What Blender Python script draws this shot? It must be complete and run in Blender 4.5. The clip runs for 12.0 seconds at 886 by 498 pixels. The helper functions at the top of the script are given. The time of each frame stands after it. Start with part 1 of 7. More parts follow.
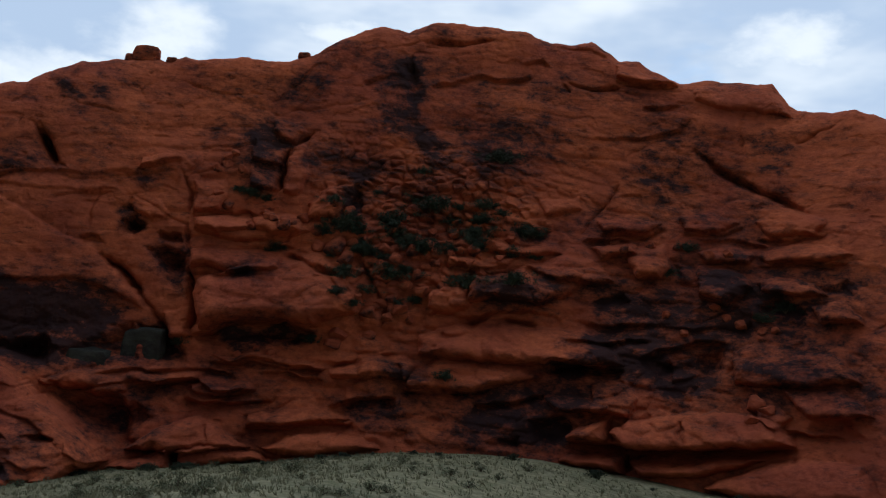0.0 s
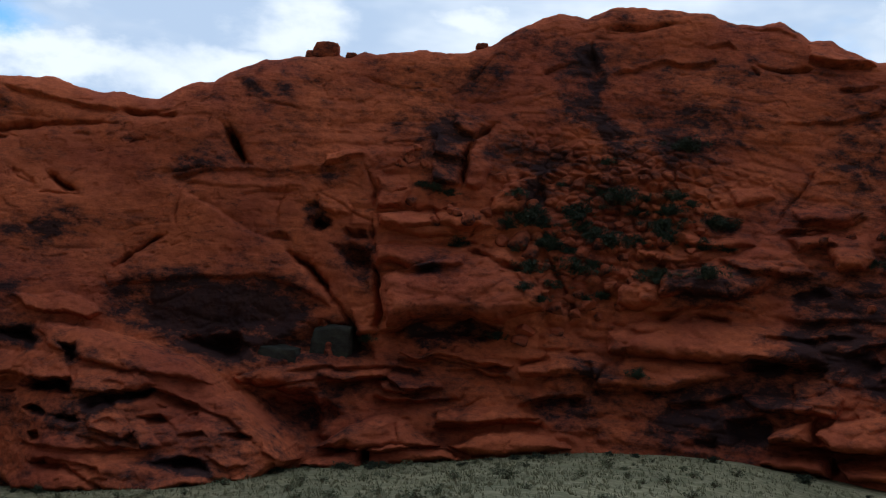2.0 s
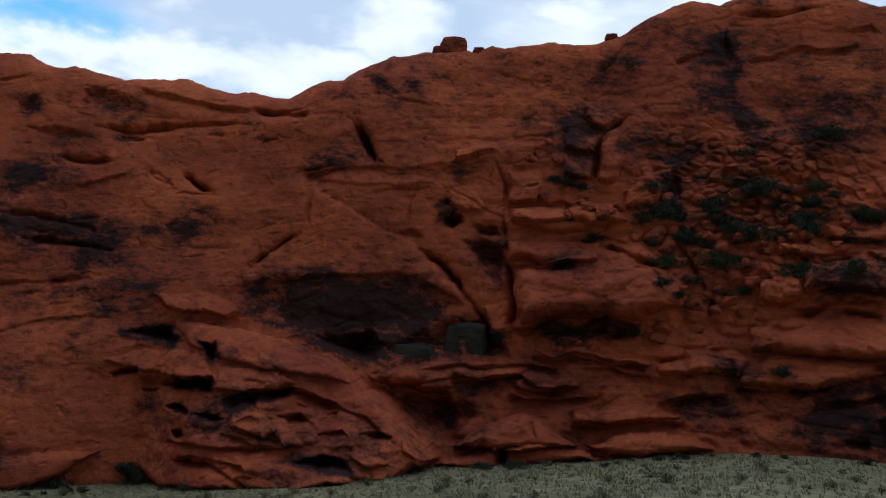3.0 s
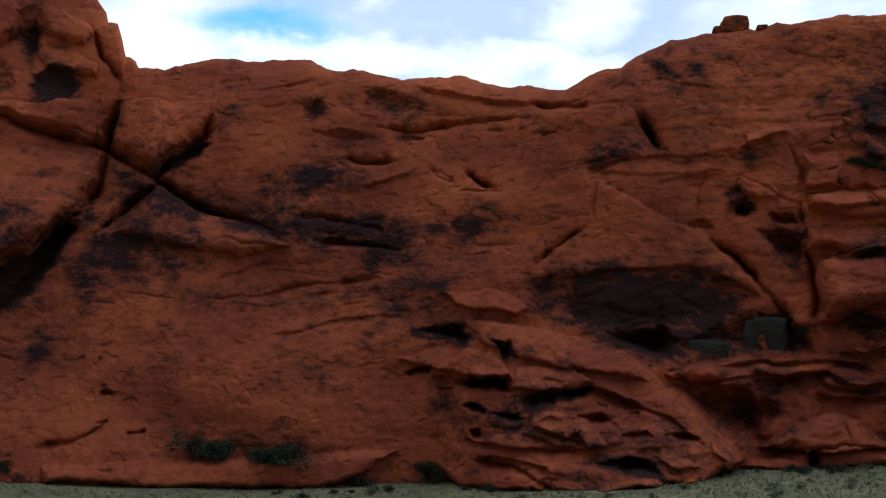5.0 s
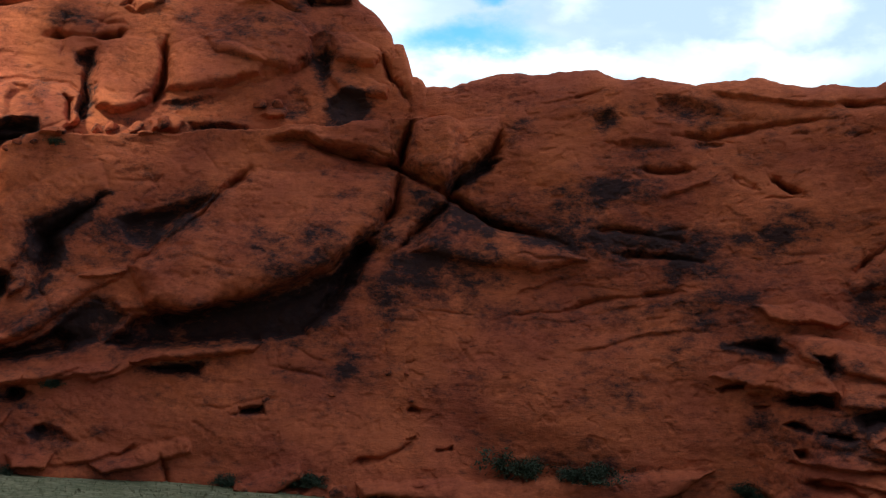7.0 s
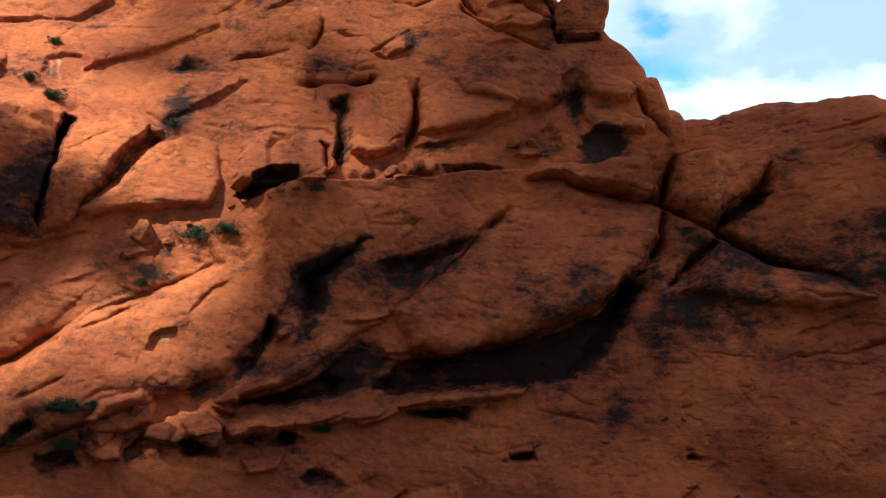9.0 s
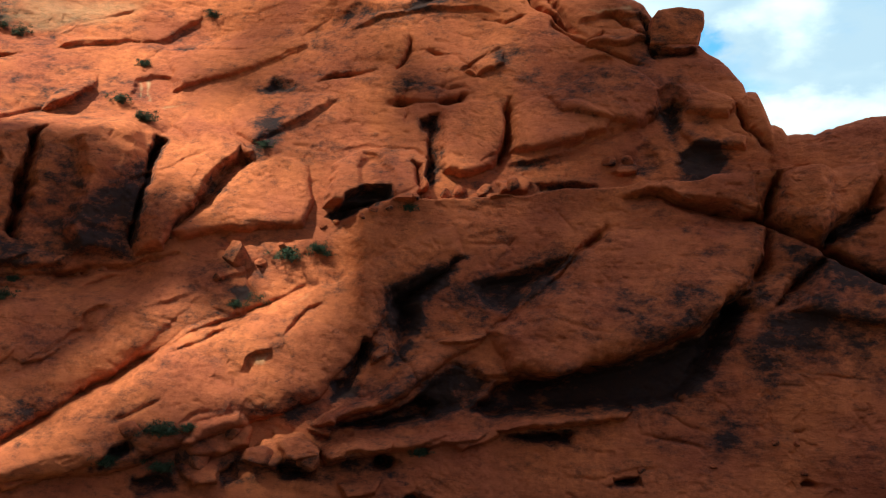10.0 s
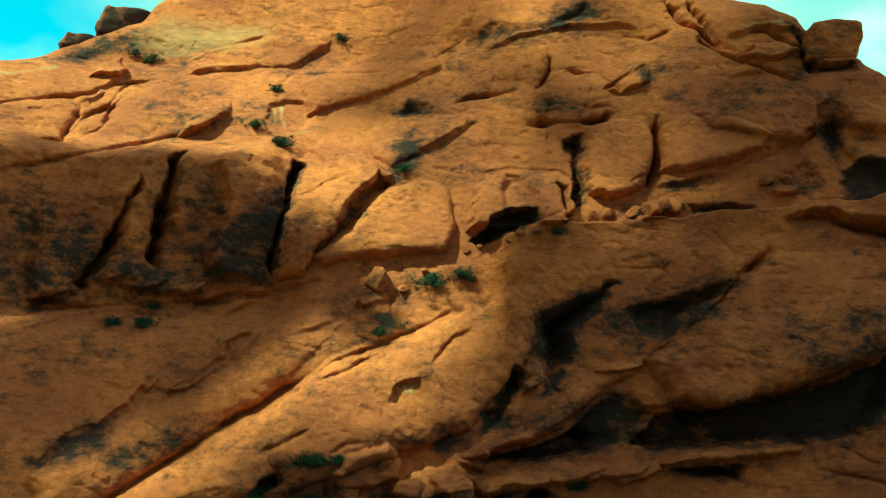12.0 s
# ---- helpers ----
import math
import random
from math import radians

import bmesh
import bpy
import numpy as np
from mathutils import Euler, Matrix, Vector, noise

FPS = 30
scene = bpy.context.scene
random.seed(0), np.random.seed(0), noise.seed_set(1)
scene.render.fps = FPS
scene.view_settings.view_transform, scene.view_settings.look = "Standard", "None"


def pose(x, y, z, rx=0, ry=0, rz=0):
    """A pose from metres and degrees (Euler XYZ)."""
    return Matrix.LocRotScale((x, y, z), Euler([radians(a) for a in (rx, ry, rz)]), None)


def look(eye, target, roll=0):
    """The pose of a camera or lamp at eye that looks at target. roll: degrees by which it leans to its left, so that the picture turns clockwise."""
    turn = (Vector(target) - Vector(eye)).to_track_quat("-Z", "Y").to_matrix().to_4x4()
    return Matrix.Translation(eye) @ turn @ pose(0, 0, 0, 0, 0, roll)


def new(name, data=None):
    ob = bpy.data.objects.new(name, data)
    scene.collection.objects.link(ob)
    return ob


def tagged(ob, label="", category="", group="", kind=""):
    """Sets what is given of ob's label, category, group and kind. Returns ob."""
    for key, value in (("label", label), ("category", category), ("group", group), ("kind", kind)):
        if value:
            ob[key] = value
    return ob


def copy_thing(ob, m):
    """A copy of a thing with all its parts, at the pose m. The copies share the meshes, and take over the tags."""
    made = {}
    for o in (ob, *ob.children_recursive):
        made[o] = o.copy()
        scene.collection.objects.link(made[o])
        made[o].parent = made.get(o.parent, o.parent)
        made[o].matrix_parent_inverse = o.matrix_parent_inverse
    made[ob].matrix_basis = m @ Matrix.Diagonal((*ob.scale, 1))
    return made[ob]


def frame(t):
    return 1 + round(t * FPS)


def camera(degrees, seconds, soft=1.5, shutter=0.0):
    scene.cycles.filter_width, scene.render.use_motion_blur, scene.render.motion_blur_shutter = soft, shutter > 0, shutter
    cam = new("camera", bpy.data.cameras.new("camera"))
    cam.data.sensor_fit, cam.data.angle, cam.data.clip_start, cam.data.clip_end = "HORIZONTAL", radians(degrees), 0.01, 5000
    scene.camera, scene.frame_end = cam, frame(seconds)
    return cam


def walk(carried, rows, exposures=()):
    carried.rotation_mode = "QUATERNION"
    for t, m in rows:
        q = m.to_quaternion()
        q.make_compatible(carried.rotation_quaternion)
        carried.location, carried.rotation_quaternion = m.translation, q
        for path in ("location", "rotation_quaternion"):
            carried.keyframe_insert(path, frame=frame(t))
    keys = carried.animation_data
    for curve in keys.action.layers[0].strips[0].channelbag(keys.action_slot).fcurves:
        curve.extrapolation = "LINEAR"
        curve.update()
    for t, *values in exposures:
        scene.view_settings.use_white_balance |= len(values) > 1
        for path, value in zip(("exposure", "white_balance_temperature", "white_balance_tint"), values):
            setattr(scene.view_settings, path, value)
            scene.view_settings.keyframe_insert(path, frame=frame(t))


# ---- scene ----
cam = camera(44.56, 12.0, soft=1.15)
# seconds, eye, yaw, pitch, roll
ROWS = [
    (0.0, 0.000, -0.000, 1.700, 0.000, 7.703, 2.468),
    (0.5, -0.924, 0.410, 1.915, 1.109, 7.423, 2.537),
    (1.0, -1.861, 0.817, 2.118, 2.743, 7.151, 2.550),
    (1.5, -2.841, 1.191, 2.295, 4.743, 6.873, 2.645),
    (2.0, -3.916, 1.558, 2.442, 7.086, 6.608, 2.698),
    (2.5, -5.145, 1.917, 2.554, 9.672, 6.332, 2.677),
    (3.0, -6.551, 2.176, 2.631, 12.271, 6.053, 2.588),
    (5.0, -12.755, 2.293, 2.810, 22.891, 5.158, 2.058),
    (5.5, -14.285, 2.041, 2.844, 25.658, 5.087, 1.927),
    (6.0, -15.837, 1.629, 2.874, 28.378, 5.109, 1.850),
    (6.5, -17.464, 1.154, 2.905, 31.043, 5.213, 1.792),
    (7.0, -19.138, 0.623, 2.941, 33.720, 5.394, 1.717),
    (7.5, -20.790, 0.015, 2.979, 36.444, 5.722, 1.605),
    (9.5, -27.190, -2.640, 3.149, 44.101, 7.681, 1.610),
    (10.0, -28.734, -3.232, 3.191, 45.418, 8.155, 1.651),
    (10.5, -30.199, -3.772, 3.228, 46.697, 8.581, 1.690),
    (11.0, -31.569, -4.289, 3.258, 47.839, 8.940, 1.735),
    (11.5, -32.872, -4.805, 3.282, 48.737, 9.222, 1.775),
    (12.0, -34.163, -5.319, 3.304, 49.398, 9.441, 1.852),
]


def aim(x, y, z, yaw, pitch, roll):
    return Matrix.Translation((x, y, z)) @ pose(0, 0, 0, 90 + pitch, 0, yaw) @ pose(0, 0, 0, 0, 0, roll)


walk(cam, [(row[0], aim(*row[1:])) for row in ROWS],
     exposures=[(0.0, 1.06, 5930, 6), (3.0, 1.18, 5930, 6), (5.0, 1.34, 5950, 4), (6.0, 1.46, 5960, 3), (9.5, 1.40, 6060, -11), (11.4, 1.36, 6100, -23), (12.0, 1.56, 6050, -88)])

# ---- daylight: a cloudy sky, and a sun that a cloud keeps off the eastern rocks ----
SUN_FROM = Vector((-0.15, -0.74, 0.98)).normalized()
SUN_ELEVATION = math.asin(SUN_FROM.z)
SUN_ROTATION = math.atan2(SUN_FROM.x, SUN_FROM.y)

world = bpy.data.worlds.new("sky")
scene.world = world
world.use_nodes = True
wt = world.node_tree
wt.nodes.clear()


def node(tree, kind, **values):
    n = tree.nodes.new(kind)
    for key, value in values.items():
        n.inputs[key].default_value = value
    return n


sky = wt.nodes.new("ShaderNodeTexSky")
ZENITH, SOUTH = 0.46, 0.16
sky.sky_type, sky.sun_disc = "NISHITA", False
sky.sun_elevation, sky.sun_rotation = SUN_ELEVATION, SUN_ROTATION
spot = wt.nodes.new("ShaderNodeTexCoord")


def sky_noise(scale, detail, stretch, shift):
    place = node(wt, "ShaderNodeMapping", Scale=stretch, Location=shift)
    wt.links.new(spot.outputs["Generated"], place.inputs["Vector"])
    tex = node(wt, "ShaderNodeTexNoise", Scale=scale, Detail=detail, Roughness=0.55)
    wt.links.new(place.outputs["Vector"], tex.inputs["Vector"])
    return tex


def sky_range(source, low, high, start, end):
    r = wt.nodes.new("ShaderNodeMapRange")
    r.interpolation_type = "SMOOTHSTEP"
    for key, value in (("From Min", low), ("From Max", high), ("To Min", start), ("To Max", end)):
        r.inputs[key].default_value = value
    wt.links.new(source, r.inputs["Value"])
    return r.outputs["Result"]


def sky_sum(kind, a, b):
    n = wt.nodes.new("ShaderNodeMath")
    n.operation = kind
    for socket, value in ((n.inputs[0], a), (n.inputs[1], b)):
        if isinstance(value, float):
            socket.default_value = value
        else:
            wt.links.new(value, socket)
    return n.outputs[0]


ragged = sky_noise(11.0, 7.0, (1, 1, 1.8), (0, 0, 0))
frayed = wt.nodes.new("ShaderNodeVectorMath")
frayed.operation = "MULTIPLY_ADD"
frayed.inputs[1].default_value, frayed.inputs[2].default_value = (0.15, 0.15, 0.11), (-0.075, -0.075, -0.055)
wt.links.new(ragged.outputs["Color"], frayed.inputs[0])
wander = wt.nodes.new("ShaderNodeVectorMath")
wander.operation = "ADD"
wt.links.new(frayed.outputs[0], wander.inputs[0])
wt.links.new(spot.outputs["Generated"], wander.inputs[1])


def sky_spot(yaw, rise, wide, tall, soft=0.15):
    """A ragged oval of sky, 1 within: its bearing left of north, its height and its half sizes, in degrees."""
    a, e = radians(yaw), radians(rise)
    middle = Vector((-math.sin(a) * math.cos(e), math.cos(a) * math.cos(e), math.sin(e)))
    move = node(wt, "ShaderNodeMapping", Location=-middle)
    wt.links.new(wander.outputs[0], move.inputs["Vector"])
    turn = node(wt, "ShaderNodeMapping", Rotation=(0, 0, -a), Scale=(1 / radians(wide), 1 / radians(wide), 1 / radians(tall)))
    turn.vector_type = "POINT"
    wt.links.new(move.outputs["Vector"], turn.inputs["Vector"])
    far = wt.nodes.new("ShaderNodeVectorMath")
    far.operation = "LENGTH"
    wt.links.new(turn.outputs["Vector"], far.inputs[0])
    return sky_range(far.outputs["Value"], soft, 1.25, 1.0, 0.0)


HOLES = ((32.3, 16.4, 3.8, 1.5), (72.5, 19.6, 8.0, 5.0), (31.3, 18.9, 1.6, 0.9))
WISPS = ((27.3, 19.6, 2.6, 2.0), (15.3, 18.0, 2.4, 3.2), (22.7, 14.3, 4.0, 1.2), (5.4, 18.2, 2.6, 1.2), (22.3, 14.4, 5.0, 1.4), (29.3, 14.8, 12.0, 1.2), (-18.0, 18.0, 3.0, 1.6), (17.4, 15.0, 8.0, 1.4))
gap = sky_range(sky_noise(3.2, 7.0, (1, 1, 2.2), (3.1, 0.4, 0.0)).outputs["Fac"], 0.28, 0.38, 0.3, 0.0)
for place in HOLES:
    gap = sky_sum("MAXIMUM", gap, sky_spot(*place))
white = sky_range(sky_noise(2.6, 5.0, (1, 1, 2.6), (1.3, 0.2, 0.0)).outputs["Fac"], 0.42, 0.62, 0.0, 1.0)
for place in WISPS:
    white = sky_sum("MAXIMUM", white, sky_spot(*place))
greys = wt.nodes.new("ShaderNodeMix")
greys.data_type = "RGBA"
greys.inputs[6].default_value, greys.inputs[7].default_value = (0.66, 0.78, 0.98, 1), (1.18, 1.2, 1.24, 1)
wt.links.new(white, greys.inputs[0])
blue = wt.nodes.new("ShaderNodeBackground")
blue.inputs["Strength"].default_value = 0.095
deep = wt.nodes.new("ShaderNodeMix")
deep.data_type, deep.blend_type = "RGBA", "MULTIPLY"
deep.inputs[0].default_value, deep.inputs[7].default_value = 1.0, (0.55, 0.92, 1.1, 1)
wt.links.new(sky.outputs["Color"], deep.inputs[6])
wt.links.new(deep.outputs[2], blue.inputs["Color"])
cloudy = wt.nodes.new("ShaderNodeBackground")
wt.links.new(greys.outputs[2], cloudy.inputs["Color"])
# thin bright cloud overhead, heavier cloud low in the south
split = wt.nodes.new("ShaderNodeSeparateXYZ")
wt.links.new(spot.outputs["Generated"], split.inputs["Vector"])
wt.links.new(sky_sum("MULTIPLY", sky_range(split.outputs["Z"], 0.45, 0.95, 0.38, ZENITH), sky_range(split.outputs["Y"], -0.8, 0.1, SOUTH, 1.0)),
             cloudy.inputs["Strength"])
both = wt.nodes.new("ShaderNodeMixShader")
wt.links.new(gap, both.inputs["Fac"])
wt.links.new(cloudy.outputs["Background"], both.inputs[1])
wt.links.new(blue.outputs["Background"], both.inputs[2])
sky_out = wt.nodes.new("ShaderNodeOutputWorld")
wt.links.new(both.outputs["Shader"], sky_out.inputs["Surface"])

sun = new("sun", bpy.data.lights.new("sun", "SUN"))
sun.data.energy, sun.data.angle, sun.data.color = 3.3, radians(0.53), (0.92, 1.0, 0.82)
sun.matrix_world = look(SUN_FROM * 300, (0, 0, 0))


# ---- materials ----
def material(name, rough=0.9, specular=0.2):
    m = bpy.data.materials.new(name)
    m.use_nodes = True
    tree = m.node_tree
    shader = tree.nodes["Principled BSDF"]
    shader.inputs["Roughness"].default_value = rough
    shader.inputs["Specular IOR Level"].default_value = specular
    return m, tree, shader


def noisy(tree, scale, detail=4.0, rough=0.55, stretch=(1, 1, 1), turn=(0, 0, 0)):
    at = tree.nodes.new("ShaderNodeTexCoord")
    place = node(tree, "ShaderNodeMapping", Scale=stretch, Rotation=[radians(v) for v in turn])
    tree.links.new(at.outputs["Object"], place.inputs["Vector"])
    tex = node(tree, "ShaderNodeTexNoise", Scale=scale, Detail=detail, Roughness=rough)
    tree.links.new(place.outputs["Vector"], tex.inputs["Vector"])
    return tex.outputs["Fac"]


def ramp(tree, source, *stops):
    r = tree.nodes.new("ShaderNodeValToRGB")
    while len(r.color_ramp.elements) < len(stops):
        r.color_ramp.elements.new(0.5)
    for element, (at, colour) in zip(r.color_ramp.elements, stops):
        element.position, element.color = at, (*colour, 1)
    tree.links.new(source, r.inputs["Fac"])
    return r.outputs["Color"]


def blend(tree, factor, first, second, kind="MIX"):
    mix = tree.nodes.new("ShaderNodeMix")
    mix.data_type, mix.blend_type = "RGBA", kind
    for socket, value in ((mix.inputs[0], factor), (mix.inputs[6], first), (mix.inputs[7], second)):
        if isinstance(value, (int, float)):
            socket.default_value = value
        elif isinstance(value, tuple):
            socket.default_value = (*value, 1)
        else:
            tree.links.new(value, socket)
    return mix.outputs[2]


def sums(tree, kind, a, b):
    n = tree.nodes.new("ShaderNodeMath")
    n.operation = kind
    for socket, value in ((n.inputs[0], a), (n.inputs[1], b)):
        if isinstance(value, (int, float)):
            socket.default_value = value
        else:
            tree.links.new(value, socket)
    return n.outputs[0]


def relief(tree, shader, heights):
    normal = None
    for height, strength, distance in heights:
        b = node(tree, "ShaderNodeBump", Strength=strength, Distance=distance)
        tree.links.new(height, b.inputs["Height"])
        if normal is not None:
            tree.links.new(normal, b.inputs["Normal"])
        normal = b.outputs["Normal"]
    tree.links.new(normal, shader.inputs["Normal"])


def sandstone(name, light, dark, varnish_shade):
    m, tree, shader = material(name, 0.94, 0.06)
    broad = ramp(tree, noisy(tree, 0.16, 5), (0.38, dark), (0.60, light))
    beds = noisy(tree, 0.5, 6, 0.62, (0.5, 0.5, 1.9), (7, 3, 0))
    colour = blend(tree, sums(tree, "MULTIPLY", beds, 0.22), broad, tuple(v * 0.55 for v in dark))
    grain = ramp(tree, noisy(tree, 1.9, 9, 0.74, (0.8, 0.8, 1.1), (7, 3, 0)), (0.36, (0.64, 0.62, 0.63)), (0.61, (1.16, 1.15, 1.13)))
    fresh = sums(tree, "MULTIPLY_ADD", noisy(tree, 0.23, 4, 0.6, (1, 1, 1.4)), 3.2)
    fresh.node.inputs[2].default_value, fresh.node.use_clamp = -0.8, True
    colour = blend(tree, fresh, colour, grain, "MULTIPLY")
    # dark field: desert varnish, plus shade painted into recesses
    stain_shade = tree.nodes.new("ShaderNodeAttribute")
    stain_shade.attribute_name = "varnish_shade"
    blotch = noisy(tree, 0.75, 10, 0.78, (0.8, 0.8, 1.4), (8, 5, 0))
    much = sums(tree, "ADD", stain_shade.outputs["Fac"], sums(tree, "MULTIPLY", sums(tree, "SUBTRACT", blotch, 0.485), 4.3))
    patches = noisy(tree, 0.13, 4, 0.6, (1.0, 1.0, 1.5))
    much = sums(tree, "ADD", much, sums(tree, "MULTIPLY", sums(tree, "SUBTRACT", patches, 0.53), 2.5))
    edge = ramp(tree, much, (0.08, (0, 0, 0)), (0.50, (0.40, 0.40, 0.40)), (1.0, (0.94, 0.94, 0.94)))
    crust = ramp(tree, noisy(tree, 1.3, 8, 0.75, (1, 1, 0.5)), (0.40, varnish_shade), (0.68, (0.036, 0.020, 0.019)))
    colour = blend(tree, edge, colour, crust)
    flecks = ramp(tree, noisy(tree, 1.7, 7, 0.7, (0.55, 0.55, 1.7), (6, 9, 0)), (0.57, (0, 0, 0)), (0.70, (0.75, 0.75, 0.75)))
    where = ramp(tree, noisy(tree, 0.10, 3, 0.5), (0.42, (0.15, 0.15, 0.15)), (0.60, (1, 1, 1)))
    colour = blend(tree, sums(tree, "MULTIPLY", flecks, where), colour, crust)
    bleach = tree.nodes.new("ShaderNodeAttribute")
    bleach.attribute_name = "pale"
    colour = blend(tree, bleach.outputs["Fac"], colour, (0.56, 0.36, 0.22))
    tree.links.new(colour, shader.inputs["Base Color"])
    relief(tree, shader, [(noisy(tree, 1.0, 7, 0.66, (0.4, 0.4, 1.9), (12, 8, 0)), 0.28, 0.26),
                          (noisy(tree, 0.8, 9, 0.68, (0.9, 0.9, 1.15), (6, 4, 0)), 0.5, 0.30),
                          (noisy(tree, 2.6, 6, 0.72, (0.8, 0.8, 1.5)), 0.5, 0.18), (noisy(tree, 7.0, 4, 0.7), 0.4, 0.06)])
    return m


RED_ROCK = sandstone("red_sandstone", (0.54, 0.133, 0.058), (0.36, 0.083, 0.045), (0.020, 0.018, 0.023))
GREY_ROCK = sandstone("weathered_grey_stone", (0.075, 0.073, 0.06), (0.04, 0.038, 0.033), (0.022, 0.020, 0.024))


def scrub(name, light, dark):
    m, tree, shader = material(name, 0.8, 0.2)
    info = tree.nodes.new("ShaderNodeObjectInfo")
    island = tree.nodes.new("ShaderNodeNewGeometry")
    mixed = sums(tree, "ADD", sums(tree, "MULTIPLY", info.outputs["Random"], 0.4),
                 sums(tree, "MULTIPLY", island.outputs["Random Per Island"], 0.6))
    tree.links.new(ramp(tree, mixed, (0.1, dark), (0.9, light)), shader.inputs["Base Color"])
    return m


LEAF = scrub("desert_leaf", (0.060, 0.070, 0.040), (0.018, 0.026, 0.017))
SAGE = scrub("sage_leaf", (0.17, 0.17, 0.095), (0.07, 0.08, 0.045))
DRY_WOOD = scrub("dry_wood", (0.16, 0.11, 0.075), (0.08, 0.055, 0.04))


def meadow():
    m, tree, shader = material("dry_meadow", 0.95, 0.1)
    soil = ramp(tree, noisy(tree, 0.14, 6, 0.6), (0.35, (0.20, 0.185, 0.118)), (0.65, (0.31, 0.275, 0.175)))
    tufts = ramp(tree, noisy(tree, 1.7, 7, 0.7), (0.40, (0.52, 0.56, 0.46)), (0.62, (1.08, 1.06, 1.02)))
    tree.links.new(blend(tree, 1.0, soil, tufts, "MULTIPLY"), shader.inputs["Base Color"])
    relief(tree, shader, [(noisy(tree, 2.2, 7, 0.7), 0.6, 0.16)])
    return m


MEADOW = meadow()


# ---- the cloud that shades the eastern rocks and the meadow, high behind the road ----
SUN_ACROSS = Vector((0, 0, 1)).cross(SUN_FROM).normalized()
SUN_UP = SUN_FROM.cross(SUN_ACROSS)


def cloud(name, shaded, top, seed, gap=9.0, thick=1.0):
    """A bank of puffs whose shadow falls on the area within a ring of places."""
    ring = [(Vector(p).dot(SUN_ACROSS), Vector(p).dot(SUN_UP)) for p in shaded]
    lo, hi = [min(c[k] for c in ring) for k in (0, 1)], [max(c[k] for c in ring) for k in (0, 1)]
    dice = random.Random(seed)
    bm = bmesh.new()
    u = lo[0]
    while u < hi[0]:
        v = lo[1]
        while v < hi[1]:
            a, b = u + dice.uniform(-0.3, 0.3) * gap, v + dice.uniform(-0.3, 0.3) * gap
            inside = False
            for (ax, ay), (bx, by) in zip(ring, ring[1:] + ring[:1]):
                if (ay > b) != (by > b) and a < (bx - ax) * (b - ay) / (by - ay) + ax:
                    inside = not inside
            if inside:
                at = SUN_ACROSS * a + SUN_UP * b + SUN_FROM * (top + dice.uniform(-10, 10))
                size = dice.uniform(0.75, 1.2) * gap * thick
                bmesh.ops.create_icosphere(bm, subdivisions=1, radius=1.0,
                                           matrix=Matrix.Translation(at) @ Matrix.Diagonal((size, size, size * 0.7, 1)))
            v += gap
        u += gap
    mesh = bpy.data.meshes.new(name)
    bm.to_mesh(mesh)
    bm.free()
    m, tree, shader = material("cloud_vapour", 1.0, 0.0)
    shader.inputs["Base Color"].default_value = (0.85, 0.85, 0.86, 1)
    mesh.materials.append(m)
    return tagged(new(name, mesh), "grey-white cloud bank high in the sky", "cloud", kind="structure")

DRY_GRASS = scrub("dry_grass", (0.27, 0.25, 0.155), (0.17, 0.165, 0.10))


STEP, LAYERS = 0.06, 460


# ---- the rock: a long wall seen from the road, laid out by bearing (degrees) and height ----
HUB = Vector((-15.0, 0.0))
SPAN = 1.38                      # metres along the wall for a degree
KNOT = (-25, -12, 0, 12, 24, 36, 48, 60, 75)
FOOT = (85.2, 80.2, 76.3, 73.5, 72.9, 74.6, 78.8, 84.3, 91.7)
BACK = (0.45, 0.31, 0.22, 0.20, 0.25, 0.30, 0.32, 0.35, 0.42)
# the crest, by bearing and height
CREST_EAST = ((-60.0, 17.0), (-45.0, 21.8), (-36.0, 24.3), (-30.8, 24.8), (-29.3, 25.7), (-28.3, 25.4), (-26.7, 25.9), (-26.3, 26.3), (-25.4, 28.7), (-23.9, 29.1), (-22.6, 28.9), (-21.1, 28.4), (-20.8, 28.7), (-19.1, 30.2), (-18.1, 30.3), (-17.6, 31.1), (-16.7, 32.0), (-14.8, 31.7), (-13.4, 32.3), (-11.7, 32.8), (-10.0, 32.7), (-8.8, 32.5), (-7.4, 31.4), (-5.9, 31.6), (-5.1, 31.1), (-3.7, 29.5), (-2.6, 27.9), (-2.3, 27.8), (-2.0, 27.5), (-0.3, 27.0), (0.3, 27.2), (1.2, 27.2), (3.3, 26.6), (4.0, 26.7), (5.0, 26.1), (7.1, 25.7), (9.5, 25.0))
CREST_MIDDLE = ((9.5, 25.0), (10.3, 24.5), (11.3, 23.5), (11.7, 22.9), (12.5, 22.6), (13.6, 22.0), (14.5, 21.3), (16.4, 21.5), (17.9, 21.8), (20.5, 22.3), (23.4, 22.0), (25.2, 22.4), (27.3, 22.8), (28.5, 23.5), (30.3, 23.3), (32.7, 23.5), (34.7, 22.8), (35.7, 22.0), (36.6, 22.3))
CREST_WEST = ((37.0, 22.2), (37.2, 22.8), (37.7, 23.0), (37.9, 24.3), (38.2, 25.9), (38.7, 26.2), (38.8, 27.0), (39.4, 28.4), (40.1, 29.3), (40.6, 29.9), (43.0, 33.1), (43.4, 34.2), (44.7, 35.7), (48.9, 37.6), (52.0, 40.3), (56.0, 42.8), (61.0, 44.4), (67.0, 44.0), (70.4, 42.4), (71.7, 40.6), (72.4, 38.4), (73.4, 37.4), (74.7, 36.2), (76.1, 34.2), (77.2, 32.9), (78.6, 31.4), (84.0, 24.0), (95.0, 17.0), (110.0, 10.0))
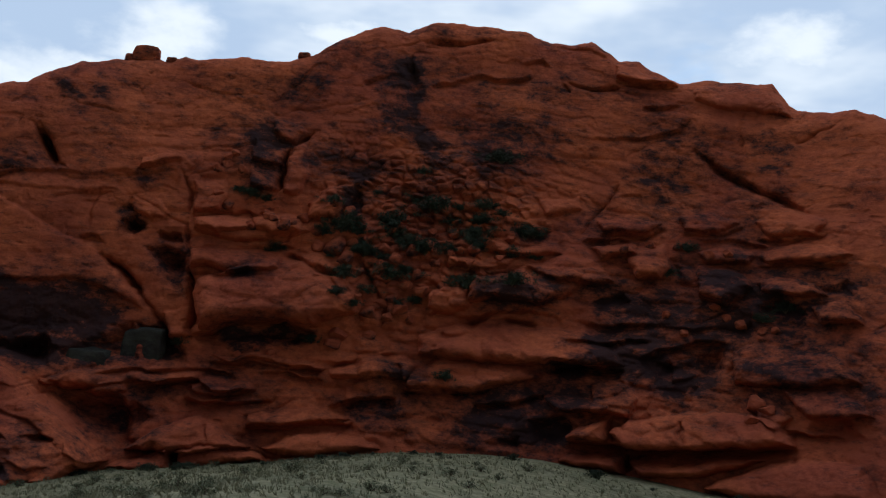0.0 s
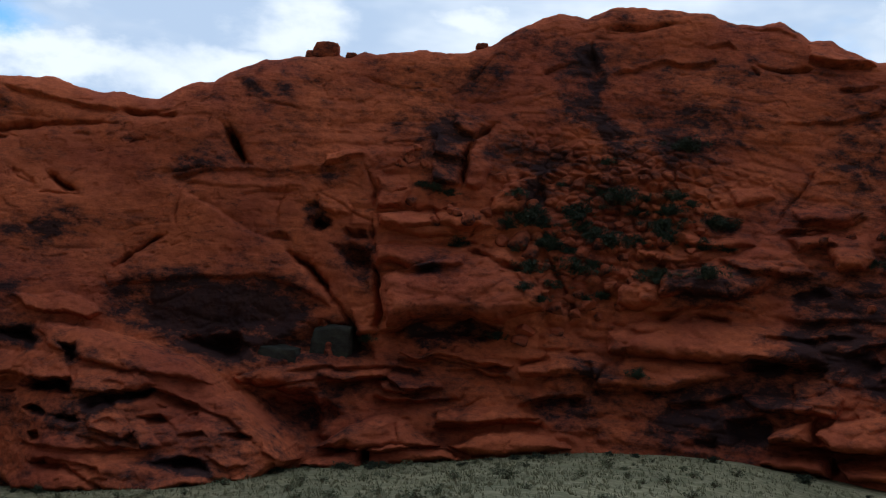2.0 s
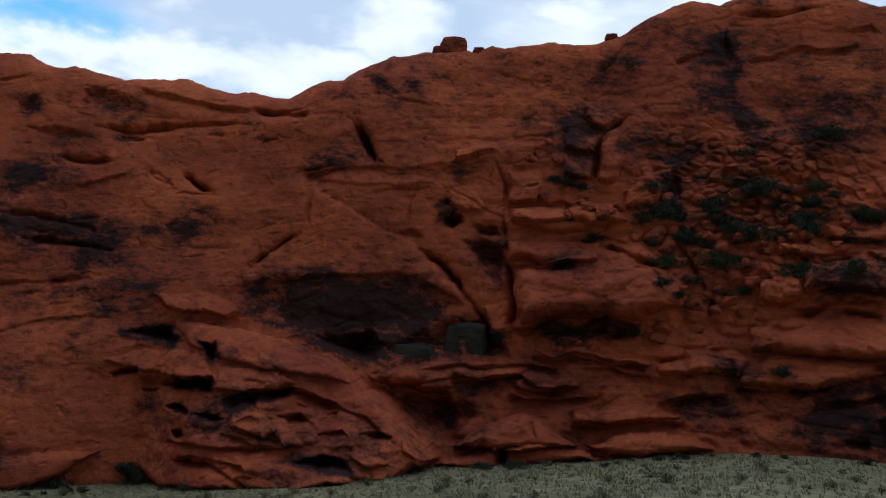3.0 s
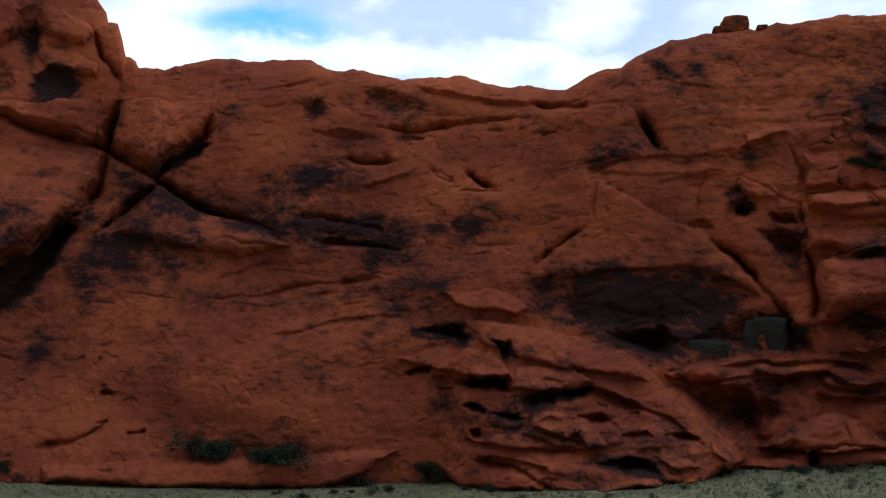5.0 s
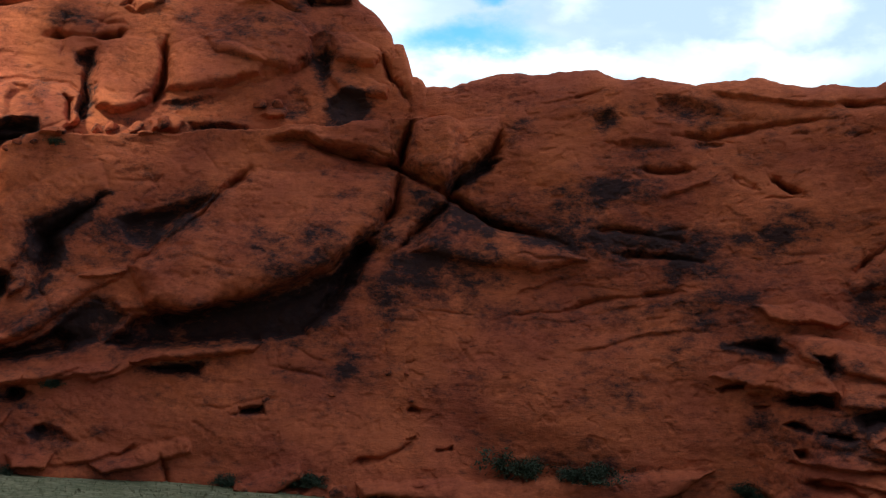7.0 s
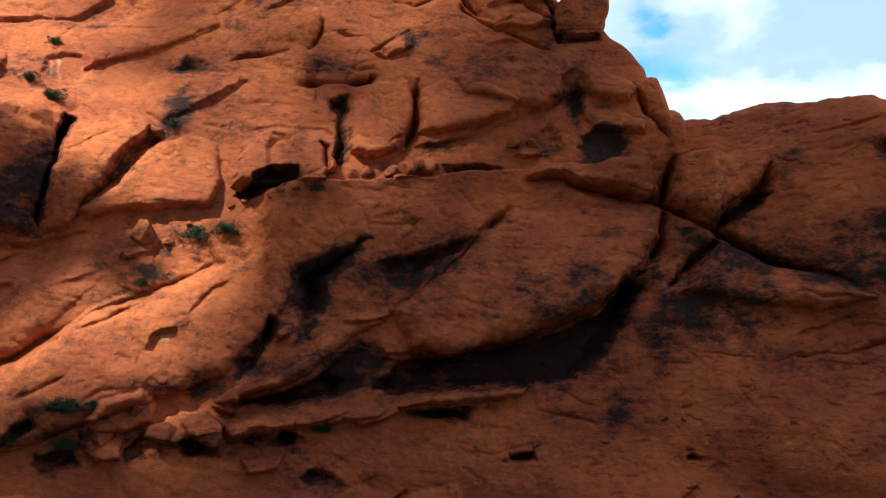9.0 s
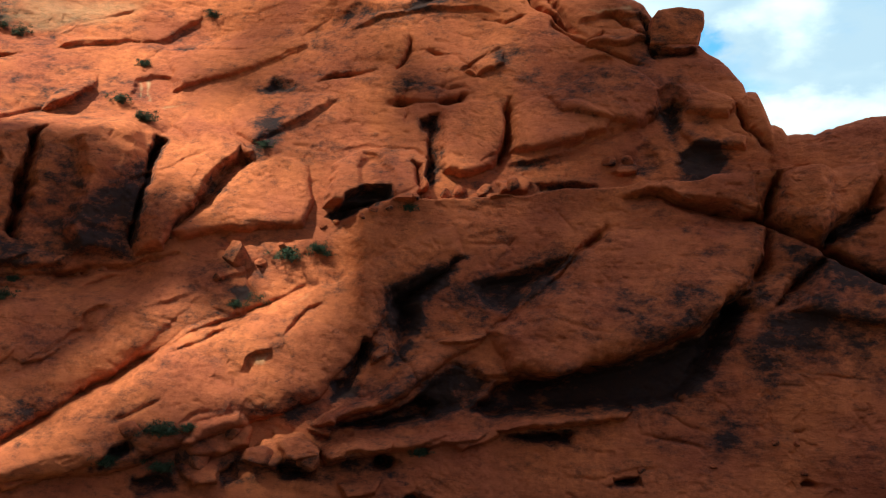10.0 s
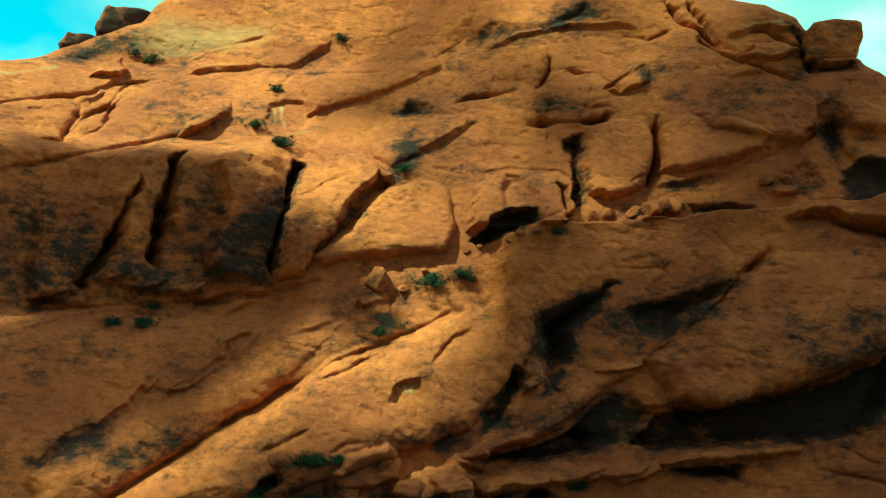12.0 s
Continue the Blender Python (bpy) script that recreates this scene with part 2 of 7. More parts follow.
GROUND = ((-180.0, -3.0), (-60.0, -4.0), (-35.0, -4.8), (-24.1, -4.3), (-21.7, -3.7), (-19.1, -3.1), (-16.3, -2.5), (-13.5, -2.2), (-9.3, -2.3), (-5.4, -2.8), (-2.3, -3.3), (4.6, -4.1), (9.9, -4.9), (23.1, -6.0), (30.3, -6.6), (34.3, -6.5), (41.6, -6.5), (46.9, -6.2), (49.5, -6.1), (60.3, -5.7), (75.0, -5.7), (110.0, -5.0), (180.0, -3.0))

CREST = sorted(CREST_EAST + CREST_MIDDLE + CREST_WEST)
BOTTOM = -8.5


def wall_radius(bearing, z):
    return np.interp(bearing, KNOT, FOOT) + np.interp(bearing, KNOT, BACK) * z


def crest_height(bearing):
    return np.interp(bearing, [c[0] for c in CREST], [c[1] for c in CREST])


def lattice(ix, iy, seed):
    h = (ix.astype(np.int64) * 374761393 + iy.astype(np.int64) * 668265263 + seed * 1442695041) & 0x7FFFFFFF
    h = ((h ^ (h >> 13)) * 1274126177) & 0x7FFFFFFF
    return ((h ^ (h >> 16)) & 0xFFFFF) / float(0xFFFFF)


def value_noise(x, y, seed=0):
    x0, y0 = np.floor(x), np.floor(y)
    fx, fy = x - x0, y - y0
    fx, fy = fx * fx * fx * (fx * (fx * 6 - 15) + 10), fy * fy * fy * (fy * (fy * 6 - 15) + 10)
    a, b = lattice(x0, y0, seed), lattice(x0 + 1, y0, seed)
    c, d = lattice(x0, y0 + 1, seed), lattice(x0 + 1, y0 + 1, seed)
    return (a + (b - a) * fx) * (1 - fy) + (c + (d - c) * fx) * fy - 0.5


def fractal(x, y, octaves, seed=0, gain=0.5):
    total, size = np.zeros_like(x), 1.0
    for k in range(octaves):
        total += size * value_noise(x * 2 ** k + 17.3 * k, y * 2 ** k - 9.1 * k, seed + k)
        size *= gain
    return total


def cells(x, y, seed=0, jitter=0.9):
    """Distances to the nearest and second nearest seed point of a jittered grid, and the nearest one's random value."""
    x0, y0 = np.floor(x), np.floor(y)
    one, two, tag = np.full_like(x, 9.0), np.full_like(x, 9.0), np.zeros_like(x)
    for dx in (-1, 0, 1):
        for dy in (-1, 0, 1):
            cx, cy = x0 + dx, y0 + dy
            px = cx + 0.5 + jitter * (lattice(cx, cy, seed) - 0.5)
            py = cy + 0.5 + jitter * (lattice(cx, cy, seed + 5) - 0.5)
            d = np.hypot(px - x, py - y)
            near = d < one
            two = np.where(near, one, np.minimum(two, d))
            tag = np.where(near, lattice(cx, cy, seed + 9), tag)
            one = np.where(near, d, one)
    return one, two, tag


def smooth(t):
    t = np.clip(t, 0, 1)
    return t * t * (3 - 2 * t)


COLUMNS = np.concatenate([np.arange(-60, -33, 0.6), np.arange(-33, 81, STEP), np.arange(81, 110, 0.6)])
HEIGHTS = np.linspace(0, 1, LAYERS)
BEAR = np.repeat(COLUMNS[None, :], LAYERS, axis=0)
TOP = crest_height(COLUMNS)
TOP = TOP + 0.45 + 0.35 * fractal(COLUMNS * 0.9, COLUMNS * 0, 4, 71)
Z = BOTTOM + (TOP - BOTTOM)[None, :] * HEIGHTS[:, None]
ALONG = BEAR * SPAN
OUT = np.zeros_like(Z)           # metres towards the road
VARNISH_SHADE, PALE = np.zeros_like(Z), np.zeros_like(Z)
SLAB = np.zeros(Z.shape, np.int32)
WARP_A = 0.42 * fractal(ALONG * 0.45, Z * 0.45, 4, 3) + 0.12 * fractal(ALONG * 1.9, Z * 1.9, 3, 8, 0.6)
WARP_Z = 0.34 * fractal(ALONG * 0.45, Z * 0.45, 4, 13) + 0.10 * fractal(ALONG * 1.9, Z * 1.9, 3, 18, 0.6)
RAGGED = 0.7 * fractal(ALONG * 0.5, Z * 0.8, 4, 23, 0.6)
slabs = 0


def patch(points, margin):
    """The columns within reach of a run of (bearing, height) points, warped places there, and the points in metres."""
    p = np.array(points, float) * (SPAN, 1.0)
    lo, hi = np.searchsorted(COLUMNS * SPAN, (p[:, 0].min() - margin, p[:, 0].max() + margin))
    cut = (slice(None), slice(max(lo, 0), hi))
    return cut, ALONG[cut] + WARP_A[cut], Z[cut] + WARP_Z[cut], p


def side_distance(x, y, p):
    """Distance to a run of points, how far along it, and whether a place lies on the run's right-hand side (seen from the road)."""
    best, share, right = np.full_like(x, 1e9), np.zeros_like(x), np.zeros(x.shape, bool)
    lengths = np.hypot(*np.diff(p, axis=0).T)
    gone, total = 0.0, lengths.sum() + 1e-9
    for (ax, ay), (bx, by), length in zip(p[:-1], p[1:], lengths):
        t = np.clip(((x - ax) * (bx - ax) + (y - ay) * (by - ay)) / (length ** 2 + 1e-9), 0, 1)
        d = np.hypot(x - ax - t * (bx - ax), y - ay - t * (by - ay))
        near = d < best
        right = np.where(near, (bx - ax) * (y - ay) - (by - ay) * (x - ax) > 0, right)
        best, share = np.where(near, d, best), np.where(near, (gone + t * length) / total, share)
        gone += length
    return best, share, right


def inside_depth(x, y, p):
    """Distance to the edge of a closed outline, positive within."""
    ring = np.vstack([p, p[:1]])
    d, _, _ = side_distance(x, y, ring)
    within = np.zeros(x.shape, bool)
    for (ax, ay), (bx, by) in zip(ring[:-1], ring[1:]):
        if ay != by:
            within ^= ((ay > y) != (by > y)) & (x < (bx - ax) * (y - ay) / (by - ay) + ax)
    return np.where(within, d, -d)


def rock(points, high, soft, lift=0.0):
    """A rounded slab that stands proud of the wall. Its foot stands out further than its top."""
    global slabs
    cut, x, y, p = patch(points, 2)
    d = inside_depth(x, y, p)
    t = np.clip(d / (0.7 * soft), 0, 1)
    tall = (p[:, 1].max() - y) / max(np.ptp(p[:, 1]), 0.1)
    OUT[cut] += np.sqrt(1 - (1 - t) ** 2) * (high * (0.22 + 1.05 * np.clip(tall, 0, 1)) + lift)
    slabs += 1
    SLAB[cut] = np.where(d > 0, slabs, SLAB[cut])


def spur(points, out, soft, fade):
    """A rib of rock that stands out to one distance whatever lies behind it, and runs back into the wall westwards."""
    global slabs
    cut, x, y, p = patch(points, 2)
    d = inside_depth(x, y, p)
    t = np.clip(d / soft, 0, 1)
    tall = np.clip((p[:, 1].max() - y) / np.ptp(p[:, 1]), 0, 1)
    OUT[cut] = np.where(d > 0, np.maximum(OUT[cut], np.sqrt(1 - (1 - t) ** 2) * (out * (0.4 + 1.0 * tall) + 1.5) * smooth((p[:, 0].max() - x) / fade) - 1.5), OUT[cut])
    slabs += 1
    SLAB[cut] = np.where(d > 0, slabs, SLAB[cut])


def hollow(points, deep, soft, rise=0.75):
    """A recess: deepest under its upper rim, its floor rising outwards, with a broken outline."""
    cut, x, y, p = patch(points, 2)
    wide = min(np.ptp(p[:, 1]), np.ptp(p[:, 0]))
    low = np.clip((p[:, 1].max() - y) / max(np.ptp(p[:, 1]), 0.1), 0, 1)
    OUT[cut] -= 1.35 * deep * (1 - rise * low) * smooth((inside_depth(x, y, p) + min(0.35, 0.25 * wide) * RAGGED[cut] + 0.06) / (1.5 * soft))


def crack(points, wide, deep):
    cut, x, y, p = patch(points, 3)
    d, share, _ = side_distance(x, y, p)
    fade = np.clip(np.minimum(share, 1 - share) * 6, 0.25, 1)
    broken = np.clip(0.75 + 1.5 * value_noise(x * 0.55, y * 0.55, 7), 0.25, 1.15)
    thin = 0.09 + 0.34 * wide * (0.6 + 0.4 * fade) * broken
    OUT[cut] -= 1.5 * deep * fade * broken * (np.exp(-np.abs(d / thin) ** 1.6) + 0.22 * np.exp(-np.abs(d / (4 * thin)) ** 1.5))


def ledge(points, out, reach):
    """A bench: the rock below the line stands out and falls back to the wall below."""
    cut, x, y, p = patch(points, 2)
    p = p[np.argsort(p[:, 0])]
    line = np.interp(x, p[:, 0], p[:, 1])
    ends = smooth((x - p[0, 0]) / 1.5 + 0.3) * smooth((p[-1, 0] - x) / 1.5 + 0.3)
    below = line - y
    OUT[cut] += out * ends * smooth(below / 0.25 + 0.5) * np.exp(-np.maximum(below, 0) / reach)


# darkens an outline: real varnish patches, and painted shade in recesses and under overhangs
def stain_shade(points, much=0.8, soft=1.0):
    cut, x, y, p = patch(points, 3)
    VARNISH_SHADE[cut] = np.maximum(VARNISH_SHADE[cut], 1.2 * much * smooth((inside_depth(x, y, p) + 0.5 * RAGGED[cut]) / (3.0 * soft) + 0.5))


def bleach(points, much=0.8, soft=0.3):
    cut, x, y, p = patch(points, 1)
    PALE[cut] = np.maximum(PALE[cut], much * smooth((inside_depth(x, y, p) + 0.6 * soft * RAGGED[cut]) / soft))


def lip(points, deep, reach, proud=0.35):
    """A sharp rim: the rock on the run's right-hand side (below a run drawn eastwards) is cut back and comes out again further off."""
    cut, x, y, p = patch(points, 3 + 2 * reach)
    d, share, right = side_distance(x, y, p)
    ends = smooth(np.minimum(share, 1 - share) * 7 + 0.12)
    uneven = np.clip(0.85 + 1.1 * value_noise(x * 0.4, y * 0.4, 17), 0.4, 1.3)
    OUT[cut] += ends * uneven * deep * np.where(right, -smooth(d / 0.16) * np.exp(-(d / reach) ** 1.4), proud * np.exp(-(d / (0.8 * reach)) ** 1.3) * (1 - smooth(1 - d / 0.10)))


def face(points, corners, soft):
    """A flat cut into or proud of the wall: metres out at its top west, top east, low west and low east corner."""
    cut, x, y, p = patch(points, 2)
    a = np.clip((p[:, 0].max() - x) / max(np.ptp(p[:, 0]), 0.1), 0, 1)
    b = np.clip((p[:, 1].max() - y) / max(np.ptp(p[:, 1]), 0.1), 0, 1)
    tw, te, lw, le = corners
    OUT[cut] += smooth((inside_depth(x, y, p) + 0.3 * RAGGED[cut]) / (1.4 * soft)) * ((tw * (1 - a) + te * a) * (1 - b) + (lw * (1 - a) + le * a) * b)


def area(bearing, z, across, up):
    """A soft mask, 1 in the middle of an oval."""
    return np.exp(-((BEAR - bearing) / across) ** 2 - ((Z - z) / up) ** 2)



def on_wall(bearing, z):
    r, a = wall_radius(bearing, z), radians(bearing)
    return (HUB.x - r * math.sin(a), HUB.y + r * math.cos(a), z)


cloud("cloud", [on_wall(72, -8), on_wall(66, -4), on_wall(60, -2), on_wall(57, 1.5), on_wall(54, 6.5), on_wall(49.6, 12), on_wall(45.8, 15), on_wall(44, 17.5), on_wall(44, 21), on_wall(43.5, 28), on_wall(43, 40),
                on_wall(28, 55), (60, 160, 60), (160, 60, 30), (110, -90, 0), (-40, -90, 0), (-75, -5, -4)], 620, 5, 6.0, 1.3)
cloud("cloud", [on_wall(p, z) for p, z in ((59, 19), (63, 25), (65, 31), (65, 60), (41, 60), (43, 19))], 640, 7, 4.5, 0.58)
cloud("cloud", [on_wall(*p) for p in ((84, 15.5), (79, 17), (75, 17), (71, 18.8), (67.6, 18.5), (66.8, 15.5), (65.8, 13.6), (63.2, 12.6), (65.4, 9.4), (70.0, 4.3), (75.3, -1.2), (80, -7))], 330, 6, 2.8, 1.08)


def joints(count, low, high, floor, top, slope, spread, seed):
    """Many thin, nearly straight joints across a stretch of wall, at about one slope (metres up for a metre eastwards)."""
    dice = random.Random(seed)
    for _ in range(count):
        a, z = dice.uniform(low, high), dice.uniform(floor, top)
        if z > crest_height(a) - 1.5:
            continue
        way, long = math.atan(slope) + dice.gauss(0, spread), dice.uniform(1.0, 6.0)
        run = [(a, z)]
        for _ in range(4):
            a, z = a - math.cos(way) * long / 4 / SPAN, z + math.sin(way) * long / 4
            way += dice.gauss(0, 0.10)
            run.append((a, z))
        crack(run, dice.choice((0.04, 0.05, 0.07, 0.10)), dice.uniform(0.06, 0.20))


joints(55, -32, 13, -4, 32, 0.05, 0.25, 1)
joints(14, -25, 13, -2, 30, 2.5, 0.35, 2)
joints(18, 13, 40, -6, 23, 0.10, 0.16, 3)
joints(36, 42, 80, -4, 38, 0.40, 0.45, 4)
joints(12, 44, 80, 0, 36, -3.0, 0.4, 5)


# ---- the rock's own forms: slabs, hollows, rims, cracks, benches, stains and painted recess shade, each by bearing and height ----
# east hill: crest and upper face
lip([(14.05, 15.79), (12.40, 16.16), (10.47, 16.50), (9.63, 16.51), (7.09, 16.64), (5.68, 17.11)], .4, .5)
crack([(10.99, 19.97), (10.23, 18.58), (9.55, 17.17), (8.93, 16.53)], .3, .9)
rock([(5.23, 18.06), (4.48, 18.53), (3.62, 18.74), (3.45, 18.40), (4.29, 17.84), (5.40, 17.15)], .9, .3)
# rim of the leaning plate; the shade beneath it is painted on
lip([(5.67, 16.97), (4.86, 17.67), (3.44, 18.31)], .4, .4)
stain_shade([(5.67, 16.97), (4.39, 17.29), (4.43, 15.95), (5.16, 15.94)], .8, .6)
crack([(3.44, 17.42), (2.90, 15.71), (2.70, 14.19)], .25, .9)
rock([(2.74, 16.70), (0.94, 17.06), (0.85, 15.72), (1.27, 14.66), (2.56, 14.34)], .8, .5)
rock([(-1.13, 22.46), (-2.46, 22.23), (-2.79, 21.67), (-2.13, 20.51), (-1.38, 20.85), (-0.99, 21.49)], .9, .6)
rock([(-2.13, 20.51), (-2.81, 21.34), (-3.15, 18.33), (-2.69, 16.42), (-2.11, 16.34), (-2.11, 18.64)], .9, .5)
rock([(-0.24, 20.42), (-1.87, 20.09), (-1.88, 18.60), (-0.22, 18.57)], .8, .5)
rock([(-0.24, 18.25), (-1.84, 18.27), (-1.81, 16.53), (-0.22, 16.52)], .7, .5)
stain_shade([(0.45, 21.95), (-0.84, 22.41), (-1.99, 20.49), (-2.08, 16.79), (-0.25, 16.08), (0.62, 20.06)], .8, .8)
crack([(-1.05, 21.50), (-1.67, 20.90), (-2.33, 20.54), (-2.94, 21.50)], .3, 1.)
crack([(-1.94, 20.38), (-1.85, 18.14), (-1.82, 16.30)], .4, 1.2)
stain_shade([(-4.88, 18.58), (-5.84, 19.42), (-6.46, 18.79), (-5.66, 17.74)], .9, .6)
rock([(-3.02, 15.78), (-4.24, 17.09), (-5.67, 17.51), (-5.45, 16.32), (-4.69, 14.63), (-3.40, 14.48)], 0.4, 0.80, 0.8)
# cleft beside the boulder, its shade painted into the colour
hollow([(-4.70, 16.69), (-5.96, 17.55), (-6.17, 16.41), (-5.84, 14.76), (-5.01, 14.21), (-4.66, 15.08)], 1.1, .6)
stain_shade([(-4.70, 16.69), (-5.96, 17.55), (-6.17, 16.41), (-5.84, 14.76), (-5.01, 14.21), (-4.66, 15.08)], .8, .6)
stain_shade([(-6.91, 28.81), (-7.92, 29.10), (-8.50, 26.50), (-8.49, 23.95), (-10.36, 21.71), (-9.63, 19.18), (-8.03, 21.90), (-6.22, 22.86), (-6.27, 24.61), (-7.57, 24.82)], 1., .6)
hollow([(-7.23, 28.35), (-7.93, 29.00), (-8.33, 26.98), (-8.29, 24.93), (-7.74, 24.34), (-7.49, 26.33)], 1.2, .8)
lip([(-5.43, 26.47), (-6.42, 27.16), (-7.26, 27.73)], .6, .5)
lip([(-8.63, 26.78), (-9.77, 27.22), (-11.18, 27.95), (-12.61, 28.07), (-14.00, 28.54)], .6, .5)
lip([(-8.13, 30.62), (-9.31, 30.57), (-10.45, 30.94)], .4, .4)
lip([(-13.52, 29.69), (-14.48, 30.25), (-14.79, 29.54)], .6, .4)
lip([(-15.25, 31.83), (-16.92, 31.67), (-17.78, 30.68)], .4, .4)
rock([(-18.08, 30.05), (-19.18, 29.86), (-20.82, 28.82), (-21.16, 28.30), (-19.50, 28.40), (-18.14, 28.78)], 1., .5)
lip([(-18.14, 28.62), (-19.51, 28.29), (-21.16, 28.19)], .8, .4)
crack([(-15.56, 27.87), (-15.97, 26.97)], .3, .8)
lip([(-16.82, 27.68), (-18.19, 27.64), (-19.40, 27.57)], .5, .4)
lip([(-19.46, 26.22), (-20.66, 26.34), (-21.22, 26.77)], .6, .4)
rock([(-21.76, 28.35), (-23.93, 29.08), (-25.49, 28.78), (-26.35, 26.44), (-26.51, 25.61), (-24.80, 26.10), (-23.01, 26.26), (-21.95, 26.99)], 1., 1.2)
crack([(-22.14, 22.23), (-23.49, 20.53), (-25.07, 19.09), (-26.41, 18.01), (-27.73, 16.71)], .35, .9)
stain_shade([(-20.96, 19.11), (-23.53, 19.52), (-23.69, 18.78), (-22.31, 17.96), (-21.13, 18.13)], .7, .7)
stain_shade([(-19.77, 22.05), (-21.35, 22.18), (-21.71, 19.91), (-20.12, 20.29)], .5, 1.)
lip([(-17.02, 23.06), (-19.72, 23.33), (-21.27, 24.26), (-21.75, 25.36)], .4, .5)
lip([(-18.61, 18.18), (-19.80, 18.38)], .5, .3)
stain_shade([(-19.49, 16.55), (-21.07, 16.52), (-20.99, 15.46), (-19.67, 15.46)], .7, .6)
# small pocket filled with painted shade
hollow([(-13.56, 14.84), (-15.78, 14.82), (-15.55, 13.86), (-14.32, 13.61)], .9, .5)
stain_shade([(-13.56, 14.84), (-15.78, 14.82), (-15.55, 13.86), (-14.32, 13.61)], .9, .5)
lip([(-12.38, 16.03), (-14.58, 16.60)], .4, .4)
# east hill: middle ledges and boulders, with shade painted dark in the recesses
lip([(-17.18, 14.14), (-19.59, 14.42)], 0.9, .4)
rock([(-17.47, 13.70), (-19.07, 14.14), (-19.87, 13.97), (-20.05, 13.05), (-18.07, 12.68)], 1.2, 0.75)
rock([(-19.62, 13.72), (-21.19, 14.06), (-21.53, 12.23), (-21.31, 11.30), (-20.01, 11.22), (-19.41, 12.54)], 1.7, 1.05)
hollow([(-21.36, 13.14), (-22.17, 12.49), (-22.64, 10.48), (-21.63, 10.20)], .8, .5)
stain_shade([(-21.16, 14.52), (-22.74, 14.15), (-22.62, 10.93), (-21.49, 10.41)], .5, .6)
rock([(-22.80, 12.67), (-23.81, 12.82), (-25.14, 11.28), (-25.30, 10.61), (-24.23, 9.02), (-22.92, 10.05)], 2.0, 0.90)
stain_shade([(-22.80, 12.67), (-23.81, 12.82), (-25.14, 11.28), (-25.30, 10.61), (-24.23, 9.02), (-22.92, 10.05)], .7, .6)
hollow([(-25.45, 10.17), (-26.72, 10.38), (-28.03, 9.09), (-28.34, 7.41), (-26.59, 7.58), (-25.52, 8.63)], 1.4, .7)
stain_shade([(-25.45, 10.17), (-26.72, 10.38), (-28.03, 9.09), (-28.34, 7.41), (-26.59, 7.58), (-25.52, 8.63)], .9, .7)
rock([(-25.41, 11.06), (-26.41, 11.72), (-28.20, 11.02), (-28.73, 10.15), (-27.49, 9.94), (-25.95, 10.39)], 1.5, 0.90)
rock([(-28.02, 9.30), (-29.67, 9.72), (-30.49, 8.05), (-28.82, 7.83)], 1.8, 1.05)
hollow([(-27.95, 11.03), (-29.60, 11.43), (-30.43, 9.71), (-28.49, 9.94)], .8, .5)
stain_shade([(-27.95, 11.03), (-29.60, 11.43), (-30.43, 9.71), (-28.49, 9.94)], .8, .5)
rock([(-9.92, 9.33), (-10.75, 9.84), (-12.03, 9.72), (-12.11, 8.41), (-11.16, 7.69), (-9.86, 8.03)], 0.6, 0.90, 1.1)
rock([(-10.77, 11.84), (-12.03, 12.17), (-14.11, 12.36), (-13.74, 11.64), (-11.80, 11.25), (-10.81, 11.17)], 1.2, 0.75)
lip([(-11.53, 11.01), (-12.92, 11.21), (-14.02, 11.58)], 1.0, .5)
rock([(-12.09, 11.05), (-13.75, 11.42), (-14.84, 11.74), (-17.29, 11.93), (-17.59, 11.50), (-16.62, 9.19), (-15.56, 8.67), (-13.32, 9.16), (-12.08, 8.84)], 1.8, 1.05)
stain_shade([(-12.12, 10.61), (-17.07, 11.01), (-16.39, 8.52), (-12.80, 8.46)], .75, .6)
rock([(-14.56, 11.71), (-16.16, 12.67), (-17.80, 12.66), (-18.95, 11.14), (-17.63, 10.60), (-15.14, 11.31)], 1.4, 0.90)
hollow([(-17.70, 9.27), (-19.27, 10.04), (-20.09, 9.43), (-19.62, 8.30), (-18.03, 8.19)], 1.1, .5)
stain_shade([(-17.70, 9.27), (-19.27, 10.04), (-20.09, 9.43), (-19.62, 8.30), (-18.03, 8.19)], .9, .6)
stain_shade([(-21.14, 9.50), (-23.97, 9.23), (-24.03, 7.92), (-21.72, 8.22)], .7, .6)
lip([(-17.26, 7.49), (-19.14, 7.40), (-21.23, 7.66), (-23.80, 7.39)], 0.9, .4)
lip([(-16.79, 6.17), (-18.67, 6.08), (-19.98, 6.47), (-21.04, 6.32)], 0.9, .4)
lip([(-22.78, 7.63), (-25.05, 7.55), (-25.27, 8.41)], 0.7, .4)
rock([(-9.55, 6.08), (-11.49, 6.99), (-14.26, 7.28), (-15.37, 7.01), (-17.56, 6.86), (-19.51, 5.29), (-19.83, 4.27), (-16.36, 4.04), (-12.50, 4.19), (-9.65, 4.62)], 2.0, 1.20)
lip([(-11.46, 7.37), (-13.11, 7.97), (-15.03, 8.29), (-16.15, 7.84)], 0.7, .4)
hollow([(-15.70, 3.78), (-16.34, 4.45), (-17.69, 4.54), (-18.24, 4.16), (-17.46, 3.69), (-16.13, 3.40)], 1.4, .4)
lip([(-15.82, 4.00), (-16.60, 4.55), (-18.24, 4.16), (-19.84, 4.06)], 1.6, .7)
stain_shade([(-15.71, 3.58), (-16.34, 4.45), (-19.30, 4.23), (-17.48, 3.37)], .8, .5)
